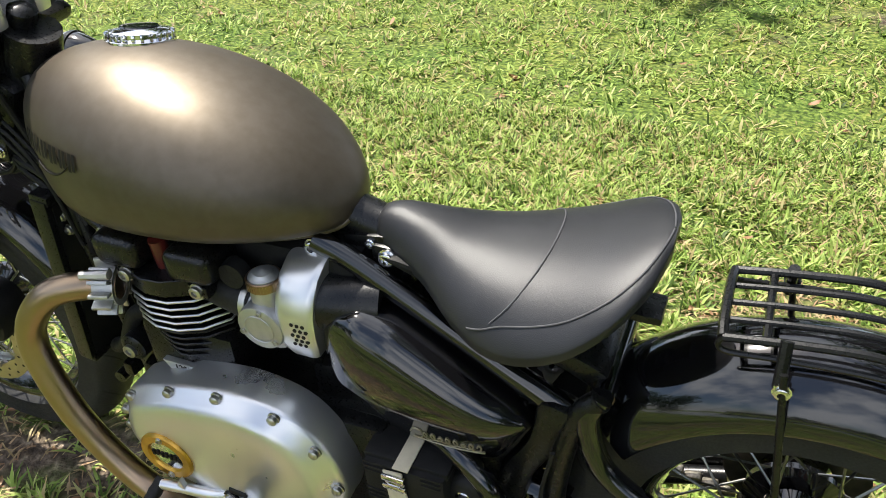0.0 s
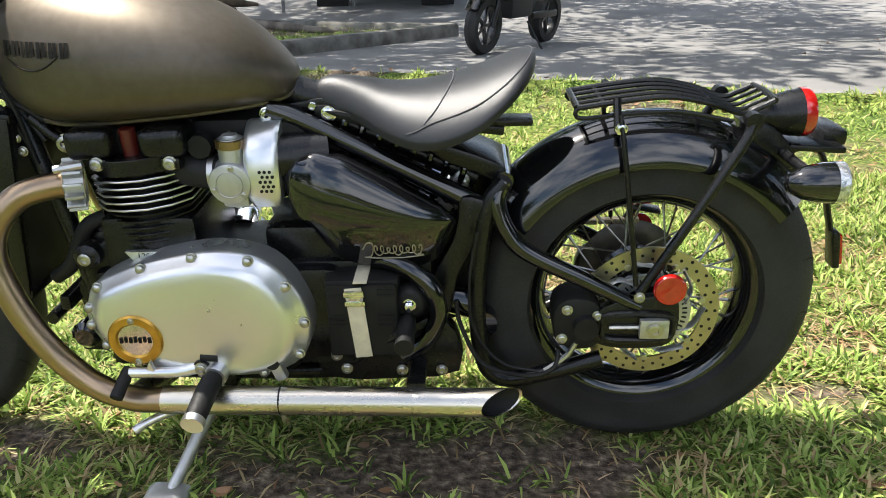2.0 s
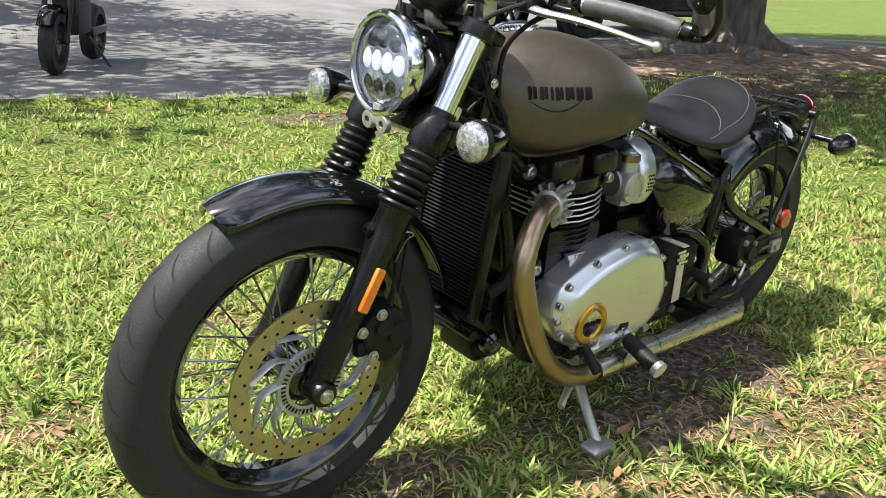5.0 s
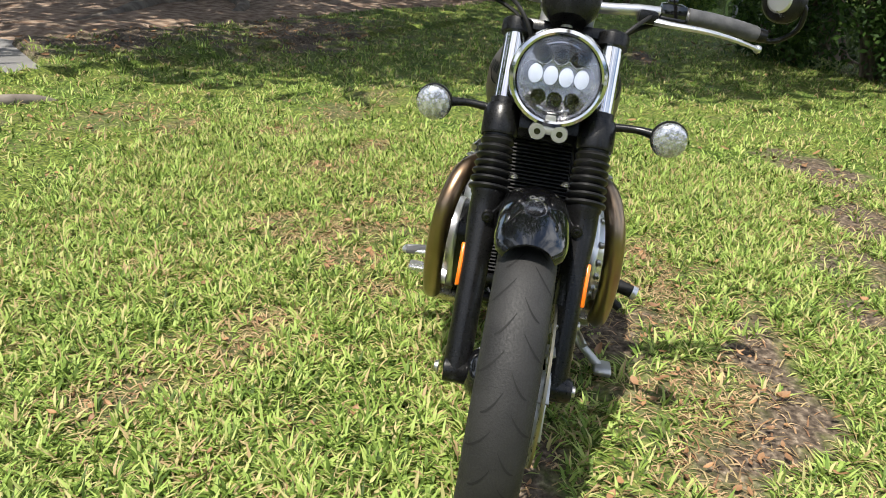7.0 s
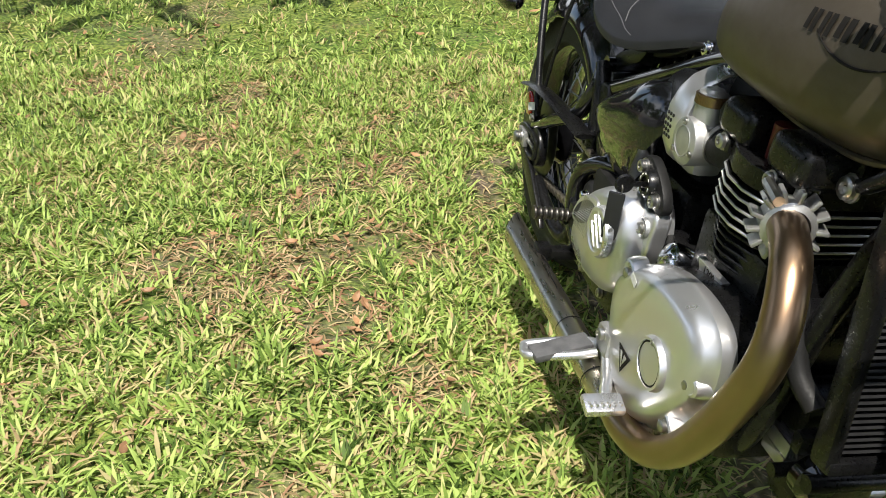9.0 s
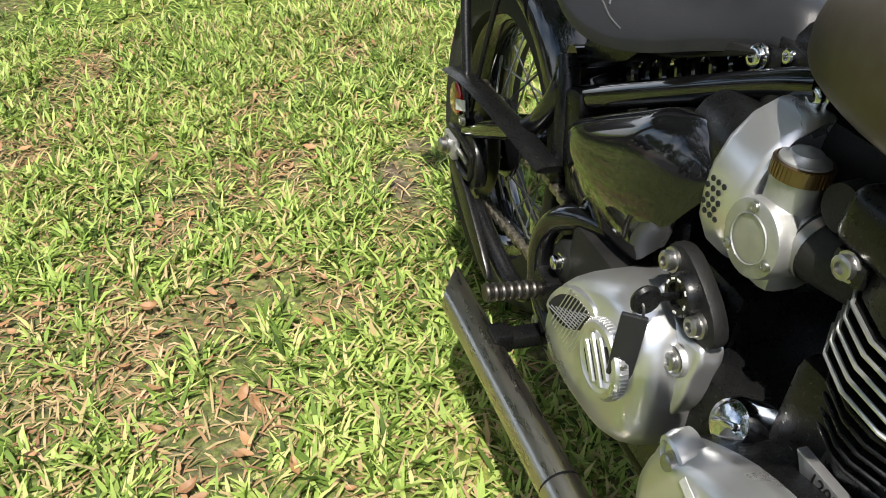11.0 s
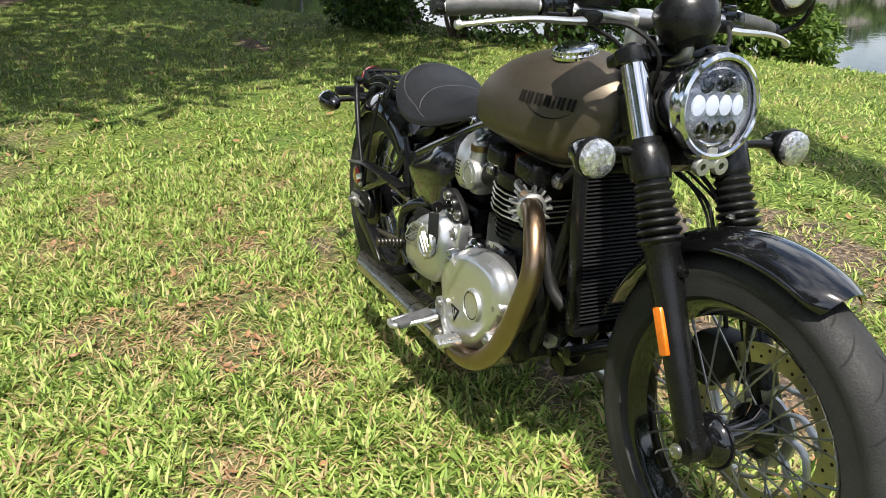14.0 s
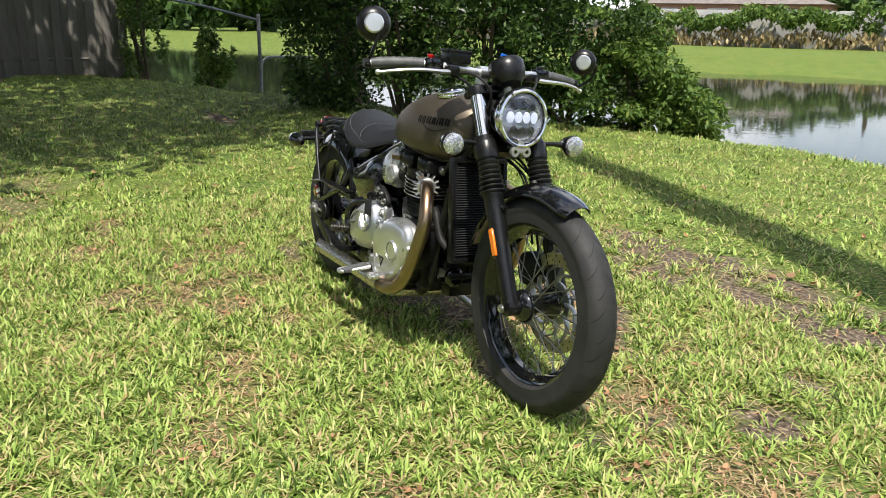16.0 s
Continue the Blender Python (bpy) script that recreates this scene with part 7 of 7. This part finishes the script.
# stand-in outside the view, leaned to throw the long shadow band on the lawn
def shadow_pole(at, lean, r, h):
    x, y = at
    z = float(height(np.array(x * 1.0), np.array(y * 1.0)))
    t = new("shadow_pole")
    tagged(t, "tall leaning wooden pole out of view, added to throw a long shadow over the lawn", "pole")
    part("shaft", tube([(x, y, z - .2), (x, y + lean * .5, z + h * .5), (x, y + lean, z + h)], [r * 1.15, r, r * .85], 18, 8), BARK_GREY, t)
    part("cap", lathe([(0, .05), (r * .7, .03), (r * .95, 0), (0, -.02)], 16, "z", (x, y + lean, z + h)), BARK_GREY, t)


shadow_pole((-4.9, -1.15), 1.0, 0.22, 16.5)


def surface_root(pts, r, label):
    tagged(part("surface_root", tube([(x, y, float(height(np.array(x), np.array(y))) + z) for x, y, z in pts], r, 9, 5), BARK_GREY), label, "root")


surface_root([(1.25, 3.28, -.03), (1.4, 3.15, .012), (1.58, 3.04, .008), (1.75, 2.95, -.03)], [.02, .045, .04, .02], "pale weathered root breaking through the lawn")
surface_root([(8.2, 4.9, .05), (7.2, 4.7, .08), (6.2, 4.75, .07), (5.2, 4.55, .06), (4.4, 4.7, .02)], [.14, .11, .09, .07, .03], "grey oak root running over the sand")
surface_root([(8.3, 4.7, .05), (7.6, 4.1, .09), (6.8, 3.8, .07), (6.1, 3.75, .03)], [.13, .10, .07, .03], "grey oak root running over the sand")
surface_root([(-4.7, 8.9, .05), (-4.4, 8.3, .05), (-3.9, 7.8, .04), (-3.5, 7.6, .0)], [.10, .07, .05, .02], "bent tan root on the tree island")
surface_root([(-5.2, 8.8, .05), (-5.4, 8.0, .05), (-5.1, 7.5, .03), (-4.6, 7.2, .0)], [.10, .07, .05, .02], "grey root on the tree island")
surface_root([(-4.4, 9.2, .05), (-3.4, 8.7, .05), (-2.4, 8.5, .04), (-1.6, 8.4, .0)], [.10, .07, .05, .02], "grey root on the tree island")


def shrub(at, r, h, n, per, leaf, seed, mat, label):
    g = np.random.default_rng(seed)
    x, y = at
    z = float(height(np.array(x * 1.0), np.array(y * 1.0)))
    t = new("shrub")
    tagged(t, label, "shrub", "bank shrubs")
    cl = []
    for k in range(n):
        a, q, u = g.uniform(0, 6.283), g.uniform(0, 1) ** 0.5, g.uniform(0.05, 1)
        w = r * (0.75 + 0.25 * math.sin(3.1 * u))
        cl.append((x + w * q * math.cos(a), y + w * q * math.sin(a), z + h * u * (1 - 0.3 * q), r * g.uniform(.16, .32), h * g.uniform(.06, .13)))
    for k in range(6):
        c = cl[k]
        part("stem", tube([(x + .08 * math.cos(k), y + .08 * math.sin(k), z - .1), ((x + c[0]) / 2, (y + c[1]) / 2, z + (c[2] - z) * .6), c[:3]], [.035, .022, .008], 6, 4), BARK, t)
    leaf_mass("foliage", cl, per, leaf, seed + 50, mat, t, label="dense leaves")
    return t


for k, (x, y, r, h, mat) in enumerate(((6.9, -2.75, .85, 2.9, LEAF), (6.1, -3.35, 1.0, 3.4, LEAF), (5.2, -4.0, 1.1, 3.6, LEAF), (4.45, -4.75, .95, 2.5, LEAF), (3.95, -5.35, .75, 1.55, LEAF_LIGHT), (3.55, -5.75, .5, 1.1, LEAF_LIGHT))):
    shrub((x, y), r, h, 70, 150, 0.078, 70 + k, mat, "dense dark-leaved shrub at the water's edge" if mat is LEAF else "low light-green shrub overhanging the pond")
for k, (x, y, r, h) in enumerate(((11.9, -2.32, .36, 2.1), (13.3, -1.30, .42, 2.7), (9.3, -3.2, .40, .7))):
    shrub((x, y), r, h, 34, 90, 0.085, 90 + k, LEAF_LIGHT, "sunlit light-green sapling by the fence")

# ---- wooden fence, chain-link posts ----
WOOD = material("weathered_fence_wood", (0.135, 0.126, 0.114), 0.85, color2=(0.22, 0.205, 0.185), scale=6, bump=0.6, bump_scale=50, stretch=(6, 6, 0.5), per_object=True, spec=0.15)
fence = new("wooden_fence")
tagged(fence, "tall weathered grey board fence in the shade", "fence")
board0 = None
fa, fb2 = Vector((13.55, -0.98, 0)), Vector((13.1, 4.2, 0))
for k in range(37):
    p = fa.lerp(fb2, k / 36)
    z = float(height(np.array(p.x), np.array(p.y)))
    m = Matrix.Translation((p.x + 0.024 * (k % 2), p.y, z)) @ pose(0, 0, 0, 0.2 * math.sin(k * 2.1), 0, 5)
    if board0 is None:
        board0 = part("board", box((0.022, 0.150, 2.05), (0, 0, 1.03), 0.003), WOOD, fence)
        board0.matrix_basis = m
    else:
        same_part("board", board0, fence, m)
for z in (0.35, 1.7):
    part("rail", tube([fa + Vector((.03, 0, z)), fb2 + Vector((.03, 0, z))], 0.035, 6), WOOD, fence)
GALV = material("galvanised_steel", (0.28, 0.29, 0.29), 0.5, metal=0.7, color2=(0.18, 0.19, 0.19), scale=20)
cf = new("chain_link_fence")
tagged(cf, "old chain-link fence posts and sagging top rail", "fence")
z = float(height(np.array(10.3), np.array(-2.7)))
part("post", tube([(10.3, -2.7, z - .1), (10.32, -2.7, z + 1.55)], 0.032, 10), GALV, cf)
part("rail", tube([(10.32, -2.7, z + 1.45), (11.8, -1.9, z + 1.72), (13.5, -1.05, z + 1.9)], 0.022, 8), GALV, cf)
part("rail", tube([(10.38, -2.72, z + .45), (10.42, -2.8, z + .80), (10.6, -3.2, z + .84), (10.95, -3.9, z + .82)], 0.022, 8), GALV, cf)
cf2 = new("chain_link_fence")
tagged(cf2, "thin fence posts on the grass beyond the island", "fence")
for x, y in ((-4.15, 10.6), (-3.2, 11.2), (-5.2, 10.0), (-2.2, 11.8)):
    part("post", tube([(x, y, -.55), (x, y, 0.9)], 0.028, 8), GALV, cf2)
part("rail", tube([(-5.2, 10.0, .85), (-2.2, 11.8, .85)], 0.018, 8), GALV, cf2)

# ---- far bank: hedge, wall, houses, tree line ----
r = np.random.default_rng(33)
hedge = new("palm_hedge")
tagged(hedge, "row of untrimmed palms along the far bank", "hedge", kind="stuff")
cl, cl2 = [], []
for k in range(190):
    p = FAR_N * (50 + r.uniform(-.5, .5)) + FAR_D * (-60 + k * 0.50)
    cl.append((p.x, p.y, 1.75 + r.uniform(-.35, .6), r.uniform(.45, .75), r.uniform(.35, .6)))
    p = FAR_N * (49.9 + r.uniform(-.3, .3)) + FAR_D * (-60 + k * 0.50)
    cl2.append((p.x, p.y, .75 + r.uniform(-.2, .3), .4, .45))
leaf_mass("fronds", cl, 170, 0.34, 34, LEAF_LIGHT, hedge, 0.5)
leaf_mass("dead_fronds", cl2, 40, 0.36, 35, STRAW, hedge, 1.1)
WALL = material("grey_wall", (0.42, 0.41, 0.39), 0.85, color2=(0.30, 0.29, 0.28), scale=0.6, bump=0.2, bump_scale=10)
FAR_TURN = Matrix(((FAR_N.x, FAR_D.x, 0, 0), (FAR_N.y, FAR_D.y, 0, 0), (0, 0, 1, 0), (0, 0, 0, 1)))      # x runs away from the pond, y along it
tagged(part("garden_wall", moved(box((0.25, 95, 2.3), (51.3, -12, 1.15), 0.03), FAR_TURN), WALL), "long grey garden wall behind the palms", "wall")
PINK = material("salmon_render", (0.50, 0.27, 0.22), 0.8, color2=(0.42, 0.22, 0.18), scale=0.5)
WHITE = material("white_render", (0.74, 0.73, 0.70), 0.7, color2=(0.62, 0.61, 0.59), scale=0.4)
TILE = material("roof_shingle", (0.20, 0.17, 0.15), 0.85, color2=(0.12, 0.10, 0.09), scale=3, bump=0.4, bump_scale=8)
for yy, w, mat, word in ((-29, 13, PINK, "salmon"), (-47, 14, WHITE, "white"), (-9, 12, WHITE, "white"), (9, 13, PINK, "salmon")):
    h = new("house")
    tagged(h, "low %s rendered house beyond the garden wall" % word, "house", "far houses")
    part("wall", moved(box((8, w, 2.9), (62, yy, 1.45), 0.03), FAR_TURN), mat, h)
    bm = bmesh.new()
    c = [bm.verts.new(v) for v in ((57.5, yy - w / 2 - .5, 2.85), (66.5, yy - w / 2 - .5, 2.85), (66.5, yy + w / 2 + .5, 2.85), (57.5, yy + w / 2 + .5, 2.85), (62, yy - w / 2 + 3, 4.0), (62, yy + w / 2 - 3, 4.0))]
    for f in ((0, 1, 4), (1, 2, 5, 4), (2, 3, 5), (3, 0, 4, 5), (0, 3, 2, 1)):
        bm.faces.new([c[i] for i in f])
    part("roof", moved(bm, FAR_TURN), TILE, h)
    for q in (-.3, 0.05, .32):
        win = part("window", moved(box((.10, 1.4, 1.1), (57.97, yy + q * w, 2.0), 0.02), FAR_TURN), WHITE, h)
        part("pane", moved(box((.04, 1.2, .9), (57.90, yy + q * w, 2.0), 0.0), FAR_TURN), GLOSS_BLACK, win)
far = new("tree_line")
tagged(far, "hazy line of tall trees beyond the pond", "woods", kind="stuff")
cl = []
for k in range(380):
    along = r.uniform(-60, 95)
    p = FAR_N * r.uniform(69, 80) + FAR_D * along
    cl.append((p.x, p.y, r.uniform(0.8, 4.2 + 2.4 * math.sin(along * .23)), r.uniform(1.3, 2.4), r.uniform(.8, 1.4)))
for k in range(150):
    p = FAR_N * r.uniform(47, 55) + FAR_D * r.uniform(36, 90)
    cl.append((p.x, p.y, r.uniform(.8, 7.0), r.uniform(1.2, 2.2), r.uniform(.9, 1.6)))
for k in range(150):
    a = r.uniform(0.55 * math.pi, 1.35 * math.pi)
    cl.append((-4 + 34 * math.cos(a), 4 + 34 * math.sin(a), r.uniform(.5, 8), r.uniform(2, 3.4), r.uniform(1.4, 2.4)))
for k in range(150):
    cl.append((r.uniform(-30, 44), r.uniform(34, 44), r.uniform(1.5, 9), r.uniform(2, 3.4), r.uniform(1.4, 2.4)))
leaf_mass("crowns", cl, 120, 0.9, 36, LEAF, far, 0.3)
trunk0 = None
for k in range(40):
    p = FAR_N * r.uniform(70, 79) + FAR_D * r.uniform(-58, 93)
    if trunk0 is None:
        trunk0 = part("trunk", tube([(0, 0, -.2), (.2, .1, 3), (.1, .3, 6)], [.3, .24, .15], 8, 3), BARK, far)
        trunk0.matrix_basis = Matrix.Translation(p)
    else:
        same_part("trunk", trunk0, far, Matrix.Translation(p))

# ---- parked vehicles on the driveway ----
CAR_BLACK = material("car_black", (0.006, 0.006, 0.007), 0.15, coat=1.0)
CAR_GLASS = material("tinted_glass", (0.01, 0.011, 0.012), 0.04, coat=0.6)
RIM_DARK = material("dark_alloy_wheel", (0.05, 0.05, 0.052), 0.3, metal=0.8, color2=(0.10, 0.10, 0.10))
WHITE_PAINT = material("white_paint", (0.62, 0.63, 0.62), 0.4, color2=(0.50, 0.51, 0.50), scale=3)
CHASSIS = material("chassis_black", (0.012, 0.012, 0.012), 0.6)


def road_wheel(parent, at, r, w, turn=0, rim=RIM_DARK):
    prof = [(r * .62, -w / 2), (r * .9, -w / 2), (r, -w * .35), (r, w * .35), (r * .9, w / 2), (r * .62, w / 2)]
    t = part("wheel", lathe(prof, 30, "y", (0, 0, 0), closed=True), TYRE, parent, "black tyre on a dark alloy rim")
    t.matrix_basis = Matrix.Translation(at) @ pose(0, 0, 0, 0, 0, turn)
    part("rim", merged(lathe([(r * .63, -w * .42), (r * .60, -w * .3), (r * .60, w * .3), (r * .63, w * .42)], 30, "y", closed=True), lathe([(0, -w * .2), (r * .16, -w * .25), (r * .16, w * .25), (0, w * .2)], 16, "y"),
                       *[moved(box((r * .5, w * .3, r * .10), (r * .36, 0, 0), r * .02), pose(0, 0, 0, 0, 60 * k, 0)) for k in range(6)]), rim, t)
    return t


gz = lambda x, y: float(fall(np.array(y))) - 0.012
# black pickup
pk = new("pickup_truck")
pk.matrix_basis = Matrix.Translation((10.5, 8.6, gz(10.5, 8.6))) @ pose(0, 0, 0, 0, 0, -3)
tagged(pk, "black pickup truck parked on the driveway", "pickup truck")
part("body", merged(prism(rounded([(-2.9, .55), (-2.9, .95), (-2.7, 1.12), (-1.3, 1.18), (-.9, 1.2), (2.7, 1.18), (2.75, .6), (2.3, .45), (-2.5, .42)], 2), -.95, .95, .06), box((3.6, 1.86, .14), (0, 0, .42), .04)), CAR_BLACK, pk, "gloss black body")
part("cab", prism(rounded([(-1.2, 1.15), (-.6, 1.72), (-.3, 1.82), (1.0, 1.82), (1.2, 1.7), (1.25, 1.15)], 2), -.82, .82, .10), CAR_BLACK, pk)
part("side_window", prism([(-.95, 1.2), (-.5, 1.66), (.95, 1.70), (1.05, 1.2)], -.835, .835, .01), CAR_GLASS, pk)
part("step_bar", tube([(-1.6, -.98, .38), (1.5, -.98, .38)], .05, 10), CHASSIS, pk, "black step bar")
for x in (-1.95, 1.85):
    for y in (-.86, .86):
        part("wheel_arch", lathe([(.40, -.06), (.52, -.06), (.52, .06), (.40, .06)], 28, "y", (x, y * 1.06, .42), closed=True), CHASSIS, pk)
        road_wheel(pk, (x, y, .39), .39, .26)
for y in (-.7, .7):
    part("headlamp", box((.08, .34, .18), (-2.88, y, .88), .03), LENS_WHITE, pk)
part("bumper", box((.22, 1.9, .24), (-2.9, 0, .58), .06), CHASSIS, pk)
part("door_handle", box((.16, .03, .03), (.2, -.965, 1.02), .01), CHASSIS, pk)

# box truck seen from behind
bt = new("box_truck")
bt.matrix_basis = Matrix.Translation((-1.75, 11.3, gz(-1.75, 11.3))) @ pose(0, 0, 0, 0, 0, -8)
tagged(bt, "white box truck with black mudflaps, parked on the driveway", "truck")
part("box_body", box((2.3, 4.6, 2.2), (0, 2.6, 1.85), .05), WHITE_PAINT, bt, "white cargo box")
part("bumper", box((2.3, .16, .18), (0, .18, .66), .02), material("pale_bumper", (0.42, 0.45, 0.40), 0.5), bt, "pale step bumper")
part("chassis", box((.9, 4.4, .22), (0, 2.5, .55), .03), CHASSIS, bt)
part("cab", box((2.0, 1.7, 1.5), (0, 5.9, 1.15), .15), WHITE_PAINT, bt)
for x in (-.86, .86):
    fl = part("mudflap", box((.52, .025, .52), (x, .42, .30), .01), RUBBER, bt, "black mudflap with white marks")
    part("flap_mark", merged(box((.22, .006, .05), (x - .02, .404, .50), .002), box((.05, .006, .16), (x - .11, .404, .46), .002), box((.05, .006, .16), (x + .10, .404, .46), .002)), WHITE_LINE, fl)
    for k in range(3):
        part("flap_bar", box((.34 + .04 * k, .006, .016), (x, .404, .29 - .06 * k), .002), WHITE_LINE, fl)
    for yy in (.75, 5.3):
        road_wheel(bt, (x * 1.03, yy, .40), .40, .30, 90, GALV)
    part("tail_lamp", box((.16, .04, .10), (x * 1.12, .09, .66), .01), RED_LENS, bt)

# second vehicle farther off
sv = new("parked_car")
sv.matrix_basis = Matrix.Translation((1.9, 16.5, gz(1.9, 16.5))) @ pose(0, 0, 0, 0, 0, 78)
tagged(sv, "dark car parked farther along the driveway", "car")
part("body", prism(rounded([(-2.2, .4), (-2.2, .8), (-1.2, .95), (-.6, 1.4), (.9, 1.42), (1.6, .98), (2.2, .9), (2.25, .45)], 3), -.86, .86, .08), CAR_BLACK, sv)
part("window", prism([(-1.0, .98), (-.52, 1.34), (.85, 1.36), (1.35, .98)], -.875, .875, .01), CAR_GLASS, sv)
for x in (-1.35, 1.35):
    for y in (-.78, .78):
        road_wheel(sv, (x, y, .32), .32, .2)

# small dark motorcycle across the driveway
mz = gz(.10, 6.6)
m2 = new("motorcycle")
m2.matrix_basis = Matrix.Translation((.10, 6.60, mz)) @ pose(0, 0, 0, 6, 0, 58)
tagged(m2, "small dark-grey motorcycle parked on the driveway", "motorcycle")
for nm, x, r_, w in (("front_wheel", -.62, .27, .11), ("rear_wheel", .60, .27, .13)):
    t = part(nm, lathe([(r_ * .66, -w / 2), (r_ * .9, -w / 2), (r_, 0), (r_ * .9, w / 2), (r_ * .66, w / 2)], 34, "y", (x, 0, r_), closed=True), TYRE, m2)
    part("rim", merged(lathe([(r_ * .67, -w * .4), (r_ * .63, 0), (r_ * .67, w * .4)], 30, "y", (x, 0, r_)), *[moved(box((r_ * .6, .03, .03), (r_ * .32, 0, 0), .006), Matrix.Translation((x, 0, r_)) @ pose(0, 0, 0, 0, 72 * k, 0)) for k in range(5)]), RIM_DARK, t)
for s in (-.10, .10):
    part("fork_leg", tube([(-.63, s, .27), (-.44, s, .82)], .024, 10), SATIN_BLACK, m2)
    part("handlebar_grip", tube([(-.36, s * 1.5, .95), (-.30, s * 3.6, .97)], .016, 8), RUBBER, m2)
part("front_mudguard", tube([(-.86, 0, .42), (-.75, 0, .53), (-.58, 0, .56), (-.42, 0, .48)], .07, 10, flat=.3), GLOSS_BLACK, m2)
part("fairing", merged(prism(rounded([(-.62, .80), (-.52, .98), (-.38, 1.0), (-.30, .86), (-.42, .74)], 3), -.13, .13, .04), prism(rounded([(-.40, .84), (-.15, .92), (.10, .82), (.12, .70), (-.30, .68)], 3), -.14, .14, .05)), CAR_BLACK, m2, "dark fairing and tank")
part("headlamp", box((.05, .16, .10), (-.60, 0, .88), .02), LENS_WHITE, m2)
part("engine", merged(box((.42, .24, .30), (-.10, 0, .46), .05), box((.16, .2, .22), (-.26, 0, .58), .03)), CHASSIS, m2)
part("seat", prism(rounded([(.06, .80), (.35, .80), (.70, .90), (.72, .86), (.40, .72), (.10, .70)], 3), -.12, .12, .04), LEATHER, m2)
part("swingarm", merged(box((.52, .04, .07), (.36, -.11, .32), .02), box((.52, .04, .07), (.36, .11, .32), .02)), SATIN_BLACK, m2)
part("exhaust", tube([(-.2, .14, .35), (.1, .16, .30), (.55, .18, .42)], [.02, .025, .05], 12), SATIN_BLACK, m2)
for s in (-.28, .28):
    part("mirror", box((.02, .11, .07), (-.36, s, 1.10), .015), SATIN_BLACK, m2)
part("side_stand", tube([(.0, -.12, .28), (.02, -.30, .03)], .012, 8), SATIN_BLACK, m2)
sign = new("sign_post")
tagged(sign, "thin grey steel post beside the driveway", "post")
part("post", tube([(5.2, 7.55, -.5), (5.2, 7.55, 1.9)], .03, 8), GALV, sign)
